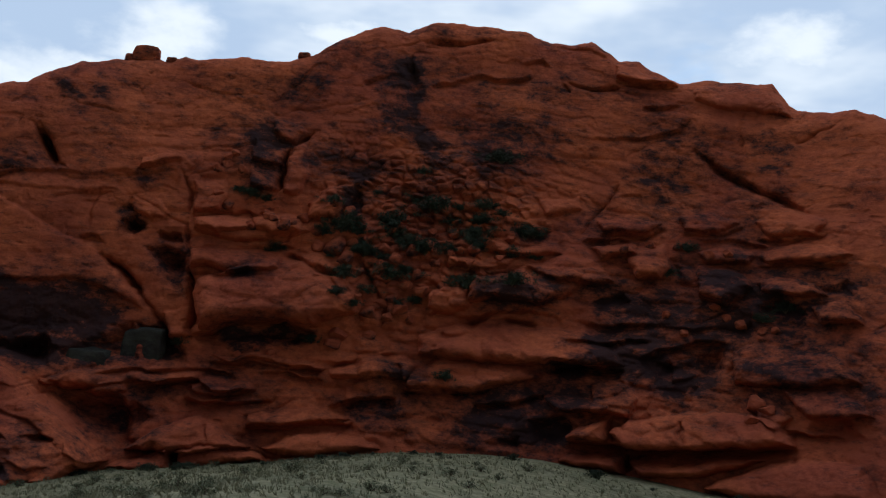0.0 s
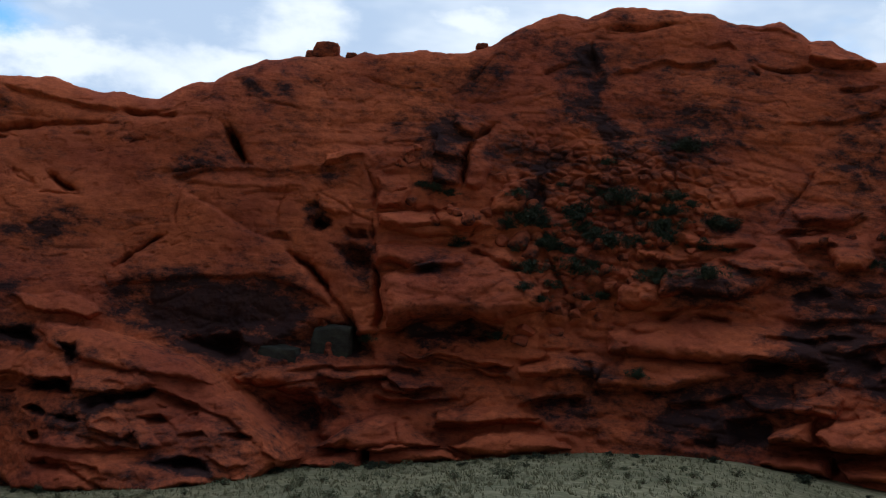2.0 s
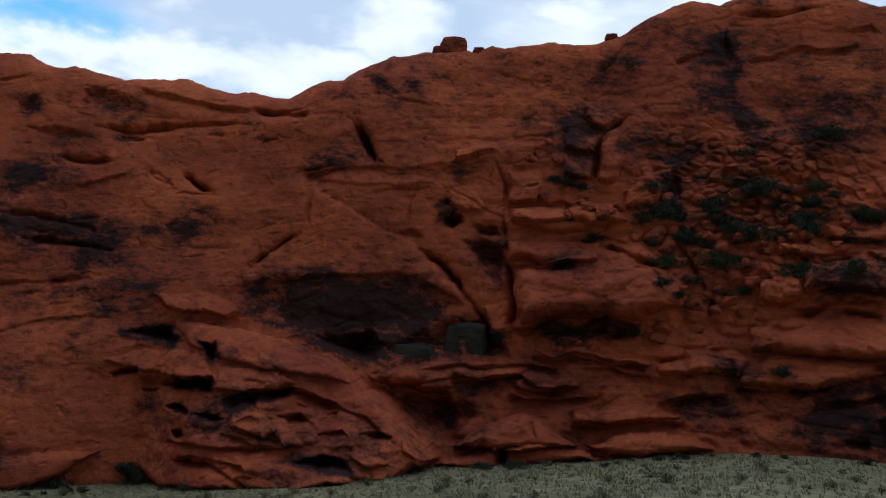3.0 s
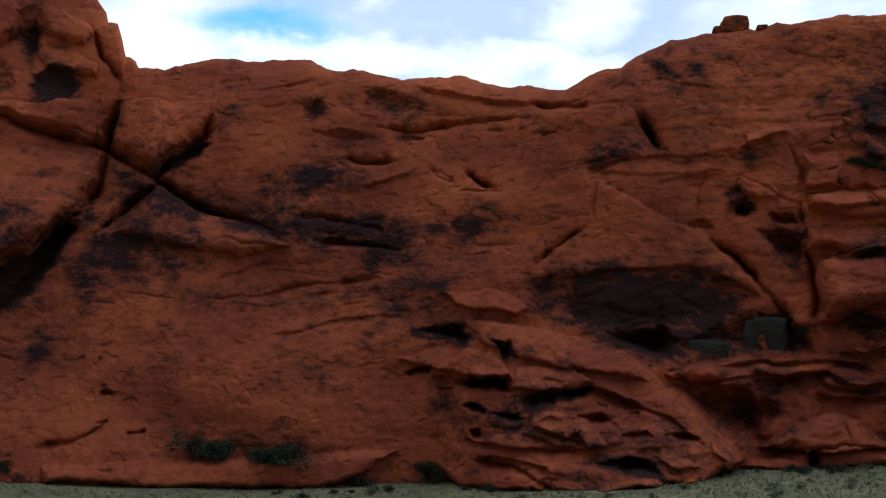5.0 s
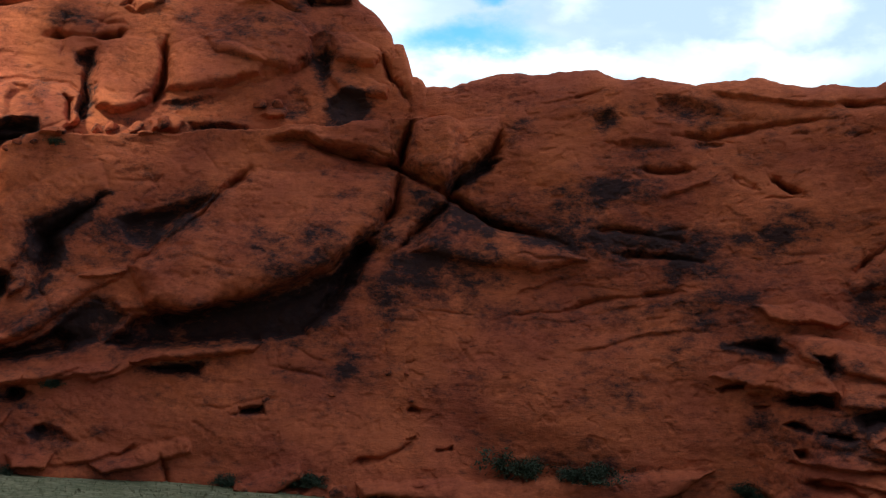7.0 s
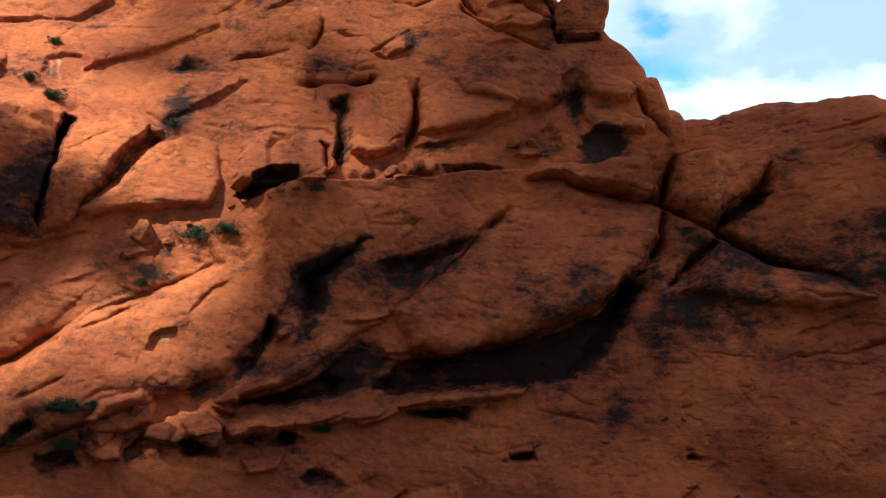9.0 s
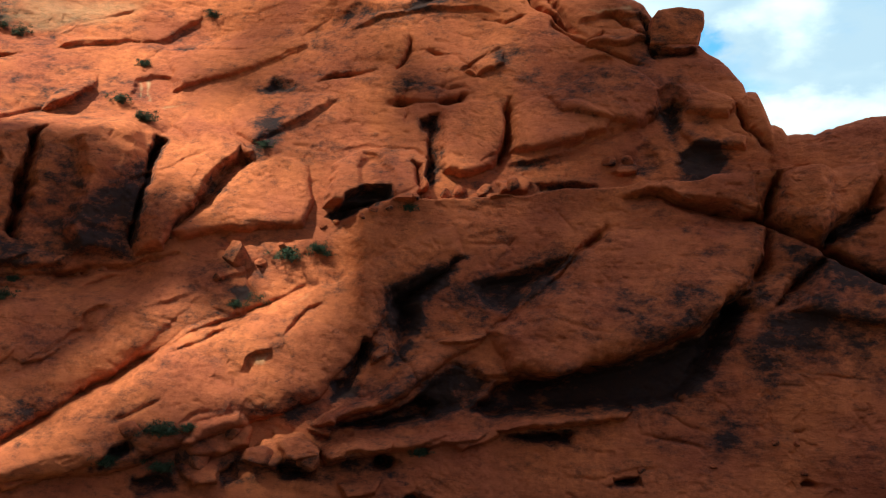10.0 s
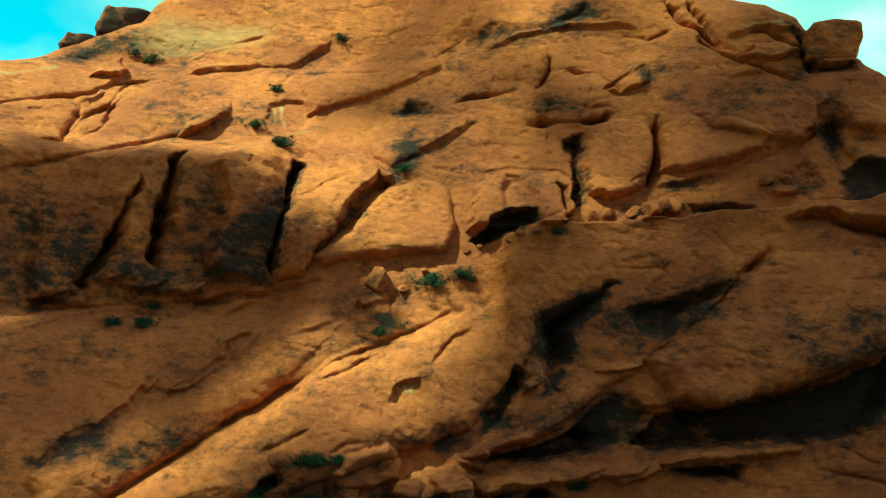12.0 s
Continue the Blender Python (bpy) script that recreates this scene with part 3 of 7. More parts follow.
hollow([(-11.23, 2.05), (-12.32, 2.53), (-13.45, 2.20), (-12.65, 1.74), (-11.53, 1.67)], .9, .4)
rock([(-8.84, 3.95), (-11.08, 4.43), (-15.28, 3.96), (-15.87, 3.18), (-12.62, 2.14), (-9.23, 2.33)], 1.5, 0.90)
lip([(-8.96, 2.11), (-10.67, 2.02), (-12.06, 2.19)], 1.0, .5)
lip([(-12.67, 1.34), (-14.34, 1.25), (-15.41, 1.72), (-16.20, 2.18)], 1.0, .5)
stain_shade([(-12.64, 1.94), (-18.04, 2.91), (-20.46, 2.26), (-20.55, 0.66), (-17.66, 0.27), (-17.23, -1.53), (-15.63, -2.02), (-12.87, -1.81), (-11.64, 0.08)], .85, 1.)
hollow([(-15.50, 0.12), (-17.10, 0.63), (-17.83, -0.32), (-16.98, -1.93), (-15.62, -1.83)], 1.5, .6)
hollow([(-13.39, -1.20), (-15.02, -0.90), (-15.35, -1.85), (-13.57, -1.96)], 1., .4)
rock([(-15.94, 1.96), (-17.54, 2.26), (-19.46, 1.38), (-19.23, 0.77), (-17.09, 0.82)], 1.4, 0.75)
rock([(-18.30, 3.13), (-19.88, 3.44), (-20.46, 2.26), (-20.29, 0.64), (-18.70, 0.73)], 1.4, 0.90)
hollow([(-20.59, 4.73), (-22.59, 6.12), (-24.35, 6.44), (-24.69, 4.58), (-24.27, 2.92), (-22.48, 3.21), (-20.96, 2.70)], 1.8, 1.)
stain_shade([(-20.29, 5.55), (-24.59, 6.67), (-25.03, 2.57), (-21.80, 1.55), (-20.70, 2.68)], .85, 1.)
lip([(-20.33, 4.72), (-21.33, 5.62), (-23.08, 6.58), (-24.34, 6.57)], 1.4, .8)
rock([(-21.63, 4.80), (-22.88, 5.51), (-23.20, 4.07), (-21.97, 3.17)], 1.0, 0.75)
rock([(-24.63, 5.83), (-25.60, 6.71), (-28.16, 5.96), (-29.84, 5.22), (-30.65, 3.69), (-27.78, 3.14), (-24.99, 3.38)], 1.5, 1.05)
rock([(-27.05, 2.90), (-28.27, 3.24), (-29.91, 3.26), (-31.21, 1.45), (-28.36, 1.24), (-27.59, 1.95)], 1.8, 0.90)
rock([(-25.82, 2.22), (-26.56, 2.47), (-27.38, 1.16), (-27.17, 0.19), (-26.14, 0.87)], 1.2, 0.60)
lip([(-27.17, 0.19), (-28.41, 0.11), (-30.04, 0.06)], 1.0, .5)
hollow([(-28.37, 1.05), (-29.98, 1.55), (-30.81, -0.42), (-28.68, -0.61)], 1., .5)
rock([(-17.25, -0.94), (-17.70, -0.40), (-18.74, 0.06), (-19.39, 0.26), (-19.47, -1.18), (-18.28, -1.26), (-17.48, -1.32)], 0.9, 1.05, 1.8)
rock([(-19.57, -0.59), (-20.29, 0.57), (-22.34, 1.07), (-24.09, 1.39), (-25.74, 1.23), (-26.90, 0.74), (-27.68, -0.14), (-27.91, -0.91), (-23.47, -1.26), (-20.40, -1.38)], 1.0, 1.10, 2.0)
lip([(-17.35, -1.33), (-20.14, -1.44), (-23.48, -1.34), (-27.97, -1.02)], 2.1, .6)
rock([(-17.80, -2.07), (-20.05, -2.02), (-20.25, -3.22), (-18.65, -2.97), (-17.02, -2.51)], 0.7, 0.90, 1.4)
rock([(-20.45, -2.26), (-23.02, -2.25), (-26.01, -1.61), (-26.52, -1.75), (-24.07, -3.10), (-21.03, -3.35)], 0.7, 1.10, 1.4)
rock([(-23.87, -4.04), (-25.06, -3.01), (-26.77, -1.91), (-28.48, -1.55), (-30.87, -1.85), (-31.88, -4.16), (-26.16, -4.53)], 0.9, 1.10, 1.8)
crack([(-20.04, -1.91), (-20.38, -3.21)], .3, 1.)
stain_shade([(-19.76, 10.75), (-25.41, 11.06), (-29.71, 8.46), (-31.15, 2.95), (-25.85, 1.63), (-20.25, 1.44), (-17.44, 4.11)], .75, 2.)
stain_shade([(-19.18, 23.28), (-23.11, 23.60), (-25.59, 19.05), (-23.48, 14.66), (-19.54, 15.36)], .5, 1.6)
stain_shade([(-8.47, 24.45), (-13.06, 24.59), (-16.50, 22.48), (-13.94, 18.21), (-10.00, 17.78)], .5, 1.5)
stain_shade([(-19.56, 20.75), (-23.16, 22.56), (-26.37, 18.99), (-30.72, 15.35), (-31.48, 6.85), (-25.53, 8.42), (-21.55, 11.77)], .36, 2.5)
# east hill: thin beds above the meadow
rock([(6.90, 0.97), (5.57, 1.74), (4.86, 1.66), (4.94, 1.00), (6.31, 0.62)], 1.4, 0.75)
rock([(9.15, 1.41), (7.83, 2.06), (6.20, 2.55), (3.69, 2.91), (1.11, 2.88), (1.61, 1.97), (4.44, 1.69), (7.73, 0.92)], 1.5, 0.90)
lip([(4.70, 1.48), (2.48, 2.08), (1.61, 1.97), (0.41, 1.34), (-1.57, 1.54)], 1.2, .5)
rock([(1.87, 1.65), (0.50, 2.52), (-1.25, 2.03), (-1.73, 1.39), (0.37, 0.87), (1.54, 1.08)], 1.5, 0.75)
lip([(2.09, 0.85), (0.92, 0.45), (-0.80, 0.43), (-2.48, 0.80), (-2.59, 1.24)], 1.2, .5)
lip([(1.14, 3.27), (-1.12, 3.75), (-3.14, 3.56), (-4.61, 3.05), (-5.16, 3.29)], 0.9, .5)
rock([(0.90, 3.89), (-1.65, 4.27), (-3.99, 3.62), (-4.89, 3.07), (-2.88, 3.14), (-0.29, 3.37)], 1.2, 0.75)
lip([(-1.77, 2.66), (-3.18, 2.96), (-4.09, 2.33), (-5.21, 2.56)], 0.8, .4)
lip([(6.45, 2.15), (4.52, 2.66), (2.25, 2.80), (-0.34, 2.77)], 0.8, .4)
lip([(-5.15, 3.49), (-6.82, 4.14), (-8.51, 4.54)], 0.8, .4)
rock([(-5.16, 3.29), (-6.82, 4.14), (-9.09, 4.46), (-9.69, 4.00), (-9.20, 2.74), (-6.93, 2.59), (-5.50, 2.58)], 1.4, 0.90)
rock([(-1.43, -0.32), (-3.09, 0.36), (-5.37, 0.41), (-6.84, -0.21), (-4.31, -0.75), (-1.48, -0.97)], 1.8, 0.90)
lip([(-1.20, -1.10), (-2.63, -1.11), (-4.32, -0.82), (-6.58, -0.54), (-6.90, -0.29)], 1.4, .5)
lip([(-5.36, 0.49), (-7.03, 1.19), (-8.71, 1.49)], 1.2, .6)
stain_shade([(-5.31, 1.28), (-9.25, 1.93), (-10.03, -1.20), (-7.23, -1.76), (-6.56, -0.23)], .7, .8)
rock([(-2.16, -2.40), (-3.78, -1.36), (-5.49, -1.27), (-7.22, -1.56), (-8.13, -2.40), (-4.48, -2.98), (-3.05, -2.93)], 0.7, 1.05, 1.4)
hollow([(-7.18, -0.98), (-9.71, -0.64), (-9.82, -2.31), (-8.26, -2.28)], .9, .6)
rock([(4.61, -2.88), (3.32, -1.51), (1.97, -0.61), (0.84, -0.44), (0.09, -0.97), (-0.98, -1.88), (-1.87, -2.41), (1.23, -2.74)], 0.9, 1.10, 1.8)
rock([(5.35, -4.02), (3.75, -3.04), (2.24, -2.52), (2.04, -3.90), (3.94, -4.15)], 0.7, 0.75, 1.4)
rock([(2.04, -2.59), (-0.16, -2.30), (-2.18, -2.78), (-3.06, -3.12), (-0.83, -3.59), (1.84, -3.89)], 0.7, 0.75, 1.4)
crack([(0.59, -0.81), (0.29, -1.94)], .3, 1.)
crack([(2.14, -2.40), (1.93, -3.89)], .3, 1.1)
# seam behind the outcrop's ridge: a hollow, and shade painted along it
hollow([(9.43, 1.51), (6.71, 0.41), (4.32, 0.34), (3.38, -0.76), (4.41, -1.94), (5.74, -2.74), (7.60, -0.58)], 1.5, .6)
stain_shade([(9.45, 1.66), (7.14, 0.57), (5.13, -0.08), (4.41, -1.94), (5.58, -2.92), (7.60, -0.58)], .6, .5)
# east hill: blocks round the gully
lip([(9.76, 14.69), (8.11, 15.23), (6.97, 15.18)], .5, .3)
rock([(5.82, 15.11), (4.37, 15.08), (3.70, 13.94), (4.82, 13.51), (5.59, 14.06)], .9, 0.75)
lip([(5.58, 13.98), (4.67, 13.44), (3.64, 13.87)], .5, .4)
# pocket in the blocks, darkened with painted shade
hollow([(6.10, 13.23), (5.41, 13.65), (4.93, 13.07), (5.31, 12.30), (5.94, 12.39)], 1., .3)
stain_shade([(6.46, 14.17), (5.50, 14.72), (4.93, 13.07), (5.31, 12.30), (6.03, 12.38)], .8, .3)
lip([(2.83, 14.04), (1.40, 14.47), (-0.34, 14.67), (-1.23, 14.43)], .8, .4)
rock([(2.54, 13.99), (1.10, 14.41), (-0.36, 14.45), (-0.58, 13.37), (0.98, 12.77), (2.32, 13.06)], 1.3, 0.75)
rock([(-0.64, 14.48), (-2.36, 14.84), (-2.97, 14.33), (-3.05, 13.10), (-1.62, 12.84), (-0.72, 13.39)], 1.3, 0.75)
hollow([(-1.04, 12.90), (-2.61, 13.18), (-2.52, 12.37), (-1.38, 12.24)], .9, .3)
stain_shade([(4.46, 12.48), (2.74, 12.75), (2.81, 11.80), (4.10, 11.67)], .7, .4)
hollow([(4.19, 12.72), (3.17, 12.71), (3.26, 11.97), (3.98, 11.89)], .9, .3)
lip([(2.34, 11.42), (0.34, 11.96), (-2.24, 12.34), (-3.13, 12.00)], .6, .4)
rock([(2.48, 11.32), (0.34, 11.96), (-2.27, 11.82), (-2.37, 10.40), (0.19, 9.92), (2.25, 10.16)], 1.2, 0.90)
lip([(2.21, 9.66), (0.75, 9.62), (-0.99, 10.30)], .7, .4)
stain_shade([(0.22, 10.35), (-1.18, 10.84), (-1.12, 9.76), (-0.13, 9.53)], .8, .4)
lip([(-4.12, 10.14), (-4.99, 10.00), (-5.92, 9.00)], .7, .4)
crack([(-6.00, 12.30), (-7.00, 10.18), (-8.02, 7.67), (-7.82, 6.38)], .3, .8)
rock([(-14.81, 17.48), (-16.72, 18.01), (-17.05, 16.83), (-15.44, 15.97)], 1., 0.90)
rock([(-22.76, 13.68), (-24.00, 14.45), (-25.29, 13.79), (-25.07, 12.88), (-23.31, 12.70)], 1.3, 0.75)
lip([(-22.72, 14.53), (-24.23, 14.84), (-26.04, 14.37)], .6, .4)
rock([(-25.29, 13.70), (-27.06, 14.56), (-28.82, 14.25), (-29.83, 13.39), (-27.88, 12.80), (-26.11, 12.85)], 1.2, 0.90)
lip([(-25.34, 12.64), (-27.38, 12.73), (-29.55, 12.83)], .8, .4)
rock([(-17.91, 15.85), (-19.50, 16.22), (-20.84, 15.83), (-20.10, 14.83), (-18.23, 14.79)], 1.2, 0.90)
lip([(-17.97, 14.67), (-20.11, 14.64), (-20.90, 15.65)], .8, .4)
rock([(-21.59, 16.60), (-23.38, 17.05), (-24.43, 16.14), (-23.46, 15.13), (-21.91, 15.28)], 1.1, 0.90)
lip([(-21.66, 15.12), (-23.47, 14.99), (-24.57, 15.91)], .7, .4)
rock([(-25.18, 16.30), (-26.95, 17.24), (-28.49, 16.43), (-28.04, 15.06), (-26.01, 15.07)], 1.1, 1.05)
lip([(-25.23, 15.11), (-27.05, 14.75), (-28.53, 15.27)], .6, .4)
lip([(-12.16, 14.84), (-13.54, 15.26), (-14.80, 15.15)], .5, .4)
rock([(-12.22, 13.78), (-14.19, 13.42), (-16.11, 13.68), (-16.43, 12.78), (-14.24, 12.51), (-12.56, 12.67)], 1., 0.75)
# alcove: a dark flat face under a smooth dome of rock
rock([(12.95, 14.95), (11.39, 13.57), (8.90, 11.80), (7.01, 10.96), (5.69, 9.46), (4.52, 7.61), (4.39, 6.87), (6.47, 7.92), (8.87, 8.75), (12.44, 8.01), (15.97, 7.41), (16.35, 8.09), (14.44, 10.17)], .5, 1.8)
face([(16.11, 7.52), (12.44, 8.13), (8.87, 8.87), (6.47, 8.04), (4.39, 6.98), (5.16, 6.11), (6.98, 5.11), (8.84, 4.30), (9.62, 2.07), (10.99, 3.10), (13.22, 4.30), (15.49, 4.77), (16.22, 5.50)], (0, 0, -1.1, -1.1), .8)
lip([(15.97, 7.60), (12.44, 8.20), (8.87, 8.94), (6.47, 8.11), (4.52, 7.05)], .25, .6)
stain_shade([(16.11, 7.52), (12.44, 8.13), (8.87, 8.87), (6.47, 8.04), (4.39, 6.98), (5.16, 6.11), (6.98, 5.11), (8.84, 4.30), (9.62, 2.07), (10.99, 3.10), (13.22, 4.30), (15.49, 4.77), (16.22, 5.50)], .85, .5)
stain_shade([(15.53, 7.04), (12.43, 7.52), (8.87, 8.03), (6.99, 7.72), (5.94, 7.01), (6.98, 5.48), (8.84, 4.67), (9.63, 2.44), (11.00, 3.47), (13.23, 4.48)], .95, .4)
# caves below the varnished face, their shade painted black
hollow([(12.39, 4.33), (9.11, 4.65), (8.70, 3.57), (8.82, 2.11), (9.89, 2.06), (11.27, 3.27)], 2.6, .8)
stain_shade([(12.67, 4.51), (8.84, 4.74), (8.56, 3.58), (8.68, 1.94), (9.89, 1.88), (11.27, 3.02)], 1., .4)
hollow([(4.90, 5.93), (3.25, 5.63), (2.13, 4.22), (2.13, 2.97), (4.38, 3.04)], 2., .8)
stain_shade([(4.90, 5.93), (3.25, 5.63), (2.13, 4.22), (2.13, 2.97), (4.38, 3.04)], 1., .5)
hollow([(8.70, 3.50), (6.98, 4.93), (4.90, 5.93), (4.38, 3.04), (8.55, 2.49)], 1.2, .6)
crack([(7.01, 10.76), (5.69, 9.46), (4.65, 7.79), (4.01, 6.89), (3.12, 4.54)], .3, 1.2)
crack([(15.85, 8.77), (14.44, 10.17), (13.32, 11.36)], .2, .7)
crack([(12.66, 14.95), (12.79, 13.54), (12.77, 11.96)], .14, .4)
lip([(7.01, 11.07), (7.95, 11.44), (8.90, 11.80), (10.00, 12.70), (11.39, 13.49), (12.66, 14.46)], .25, .5)
hollow([(6.23, 13.12), (5.44, 13.44), (4.92, 12.75), (5.44, 12.16), (6.09, 12.41)], 1.4, .4)
hollow([(4.40, 12.56), (3.13, 12.58), (2.87, 11.81), (4.14, 11.79)], 1., .4)
hollow([(8.09, 11.90), (7.15, 12.12), (6.75, 11.47), (7.81, 11.44)], 1., .3)
hollow([(6.50, 14.29), (5.71, 14.50), (5.31, 13.92), (6.23, 13.70)], .8, .4)
hollow([(4.66, 11.01), (2.67, 11.24), (2.13, 9.36), (3.63, 9.51)], 1.4, .7)
stain_shade([(4.66, 11.01), (2.67, 11.24), (2.13, 9.36), (3.63, 9.51)], .9, .6)
lip([(13.09, 15.35), (11.12, 14.97), (8.92, 15.32), (6.50, 15.49)], .35, .4)
lip([(10.03, 16.42), (8.66, 16.25), (6.51, 16.49), (4.93, 17.02), (3.64, 17.91)], .3, .5)
lip([(13.52, 15.48), (11.69, 15.96), (10.03, 16.54)], .7, .6)
stain_shade([(13.38, 15.76), (11.99, 17.38), (10.32, 18.25), (10.03, 16.42), (11.69, 15.76)], .85, .6)
crack([(10.67, 19.90), (9.91, 18.05), (9.48, 16.43)], .35, 1.)
stain_shade([(10.37, 23.92), (9.54, 23.72), (8.98, 22.45), (9.81, 22.44)], .7, .5)
stain_shade([(8.44, 23.52), (7.75, 23.31), (7.48, 22.25), (8.16, 22.46)], .6, .4)
# east of the alcove, up to the gully
rock([(2.01, 9.11), (0.31, 10.06), (-1.93, 11.29), (-4.18, 11.69), (-5.66, 10.10), (-6.54, 8.91), (-6.46, 7.46), (-4.43, 6.10), (-3.00, 6.61), (-0.74, 6.44), (1.54, 5.68), (2.07, 7.47)], 2.8, 2.2)
lip([(1.94, 5.06), (0.39, 6.04), (-1.30, 6.56), (-3.01, 6.52), (-4.45, 5.69)], 1.8, .8)
# undercut and cleft below the bulge, darkened with painted shade
hollow([(1.49, 4.89), (-0.19, 5.92), (-2.17, 6.34), (-4.16, 5.87), (-4.21, 4.87), (-1.38, 4.88)], 1.2, .6)
stain_shade([(0.97, 5.92), (-2.72, 6.50), (-4.44, 5.89), (-3.93, 4.85), (0.04, 4.78)], .8, .5)
hollow([(4.78, 11.40), (3.02, 11.54), (2.49, 9.90), (2.53, 7.84), (3.60, 8.58)], 1., .5)
stain_shade([(4.78, 11.40), (3.02, 11.54), (2.49, 9.90), (2.53, 7.84), (3.60, 8.58)], .9, .6)
rock([(3.49, 6.76), (2.35, 7.24), (1.94, 5.06), (3.09, 4.78)], .9, .5)
crack([(2.84, 13.68), (2.54, 10.73), (2.07, 7.47), (2.08, 5.05)], .3, .8)
rock([(2.27, 13.94), (0.25, 14.74), (-1.78, 14.50), (-3.55, 13.35), (-2.16, 12.59), (0.71, 12.35), (2.21, 12.87)], .9, .8)
crack([(-2.21, 11.53), (-4.24, 10.42), (-5.66, 10.10)], .35, .9)
lip([(-4.22, 10.84), (-5.66, 10.10), (-6.40, 8.90)], .6, .5)
# saddle: varnish blotches, and shade painted in the wedge and crest hollows
# broad painted shade on the beds behind the outcrop
stain_shade([(8.28, 1.96), (2.68, 3.05), (1.90, -4.08), (5.13, -3.64), (6.94, -1.69)], .45, 1.5)
lip([(22.56, 21.45), (20.76, 21.04), (18.39, 20.61), (16.63, 20.47), (15.47, 20.71)], .6, .5)
lip([(16.04, 20.46), (13.16, 20.23)], .8, .4)
hollow([(25.24, 20.99), (24.06, 21.63), (22.54, 20.57), (21.17, 19.51), (22.79, 18.83), (24.29, 19.23), (25.21, 19.89)], .7, .6)
hollow([(28.79, 19.87), (27.61, 20.42), (27.14, 19.45), (27.86, 18.56), (28.61, 18.77)], .6, .5)
stain_shade([(28.79, 19.87), (27.61, 20.42), (27.14, 19.45), (27.86, 18.56), (28.61, 18.77)], .7, .4)
stain_shade([(26.42, 20.55), (25.83, 20.77), (25.65, 19.67), (26.24, 19.45)], .7, .4)
hollow([(23.30, 17.74), (22.77, 18.10), (21.73, 17.78), (21.86, 17.35), (23.05, 17.23)], .8, .3)
hollow([(27.84, 18.04), (26.05, 18.06), (24.10, 17.50), (24.53, 16.95), (26.62, 17.06)], .6, .4)
lip([(25.03, 13.71), (23.57, 14.36), (22.54, 14.81)], .5, .3)
crack([(21.67, 15.25), (21.07, 15.06), (20.32, 14.26)], .2, .5)
crack([(19.75, 15.30), (18.26, 13.89)], .2, .5)
hollow([(35.10, 15.49), (34.56, 16.38), (33.42, 17.09), (32.96, 16.59), (33.66, 15.78), (34.79, 14.86), (35.62, 14.05), (35.79, 14.60)], 1.8, .4)
stain_shade([(35.10, 15.49), (34.56, 16.38), (33.42, 17.09), (32.96, 16.59), (33.66, 15.78), (34.79, 14.86), (35.62, 14.05), (35.79, 14.60)], 1., .3)
crack([(35.76, 14.05), (34.83, 15.93), (33.28, 17.31), (33.19, 18.86)], .4, 1.3)
crack([(41.69, 17.58), (39.99, 16.80), (38.27, 16.09), (36.81, 14.98), (35.62, 14.05), (34.43, 12.98), (32.93, 11.80), (31.16, 11.26), (29.66, 10.50)], .42, 1.5)
lip([(45.09, 18.22), (43.08, 18.16), (40.84, 17.11), (38.27, 16.09)], 1.3, .6)
crack([(38.27, 16.09), (38.19, 17.54), (37.69, 19.11)], .3, 1.)
crack([(38.21, 15.92), (38.27, 14.72), (38.69, 12.58), (39.46, 10.89), (40.21, 9.22)], .5, 1.5)
crack([(35.75, 13.75), (36.70, 12.45), (37.78, 10.96), (38.28, 9.71)], .5, 1.3)
rock([(34.73, 13.38), (32.93, 11.80), (29.95, 10.29), (28.74, 9.32), (31.06, 8.63), (34.56, 9.07), (37.72, 9.74), (35.86, 12.90)], 1.2, 1.4)
rock([(37.69, 19.11), (35.56, 19.85), (33.23, 19.97), (33.15, 17.76), (34.84, 16.15), (35.94, 14.80), (38.14, 16.23)], 1.3, 1.2)
lip([(32.74, 6.77), (30.46, 8.05), (28.72, 8.72)], .3, .3)
lip([(29.19, 5.36), (26.87, 6.23), (24.54, 6.89)], .3, .3)
lip([(33.25, 5.18), (29.77, 5.14), (28.31, 5.40)], .3, .3)
lip([(29.69, 3.04), (26.80, 4.11), (23.89, 4.61), (21.56, 4.90)], .35, .3)
hollow([(37.57, -0.94), (37.20, -0.63), (36.79, -0.90), (36.94, -1.27), (37.44, -1.29)], 1.6, .3)
hollow([(36.23, -3.38), (35.31, -3.24), (35.21, -3.55), (36.15, -3.73)], 1.3, .25)
hollow([(37.84, -2.89), (37.01, -2.75), (37.14, -3.07), (37.74, -3.17)], 1., .25)
hollow([(37.43, -5.54), (36.74, -5.57), (36.86, -5.85), (37.34, -5.81)], .9, .25)
hollow([(46.07, -1.09), (44.78, -1.15), (45.01, -1.63), (46.03, -1.74)], 1.2, .3)
rock([(40.04, -5.56), (36.75, -5.29), (32.82, -5.08), (28.24, -4.71), (24.79, -4.01), (22.47, -4.08), (24.73, -5.75), (26.44, -6.53), (32.18, -6.71), (39.72, -6.40)], 0.5, 0.70, 1.0)
crack([(40.35, -4.70), (37.95, -3.54), (37.14, -2.97)], .3, .6)
rock([(46.28, -6.29), (44.31, -5.03), (42.91, -4.28), (42.73, -5.32), (44.23, -6.40), (45.74, -6.96)], 0.5, 0.60, 0.9)
rock([(43.19, -6.54), (42.17, -5.88), (41.07, -6.46)], .9, .3)
rock([(41.74, -6.49), (41.24, -5.71), (40.40, -6.43)], .9, .3)
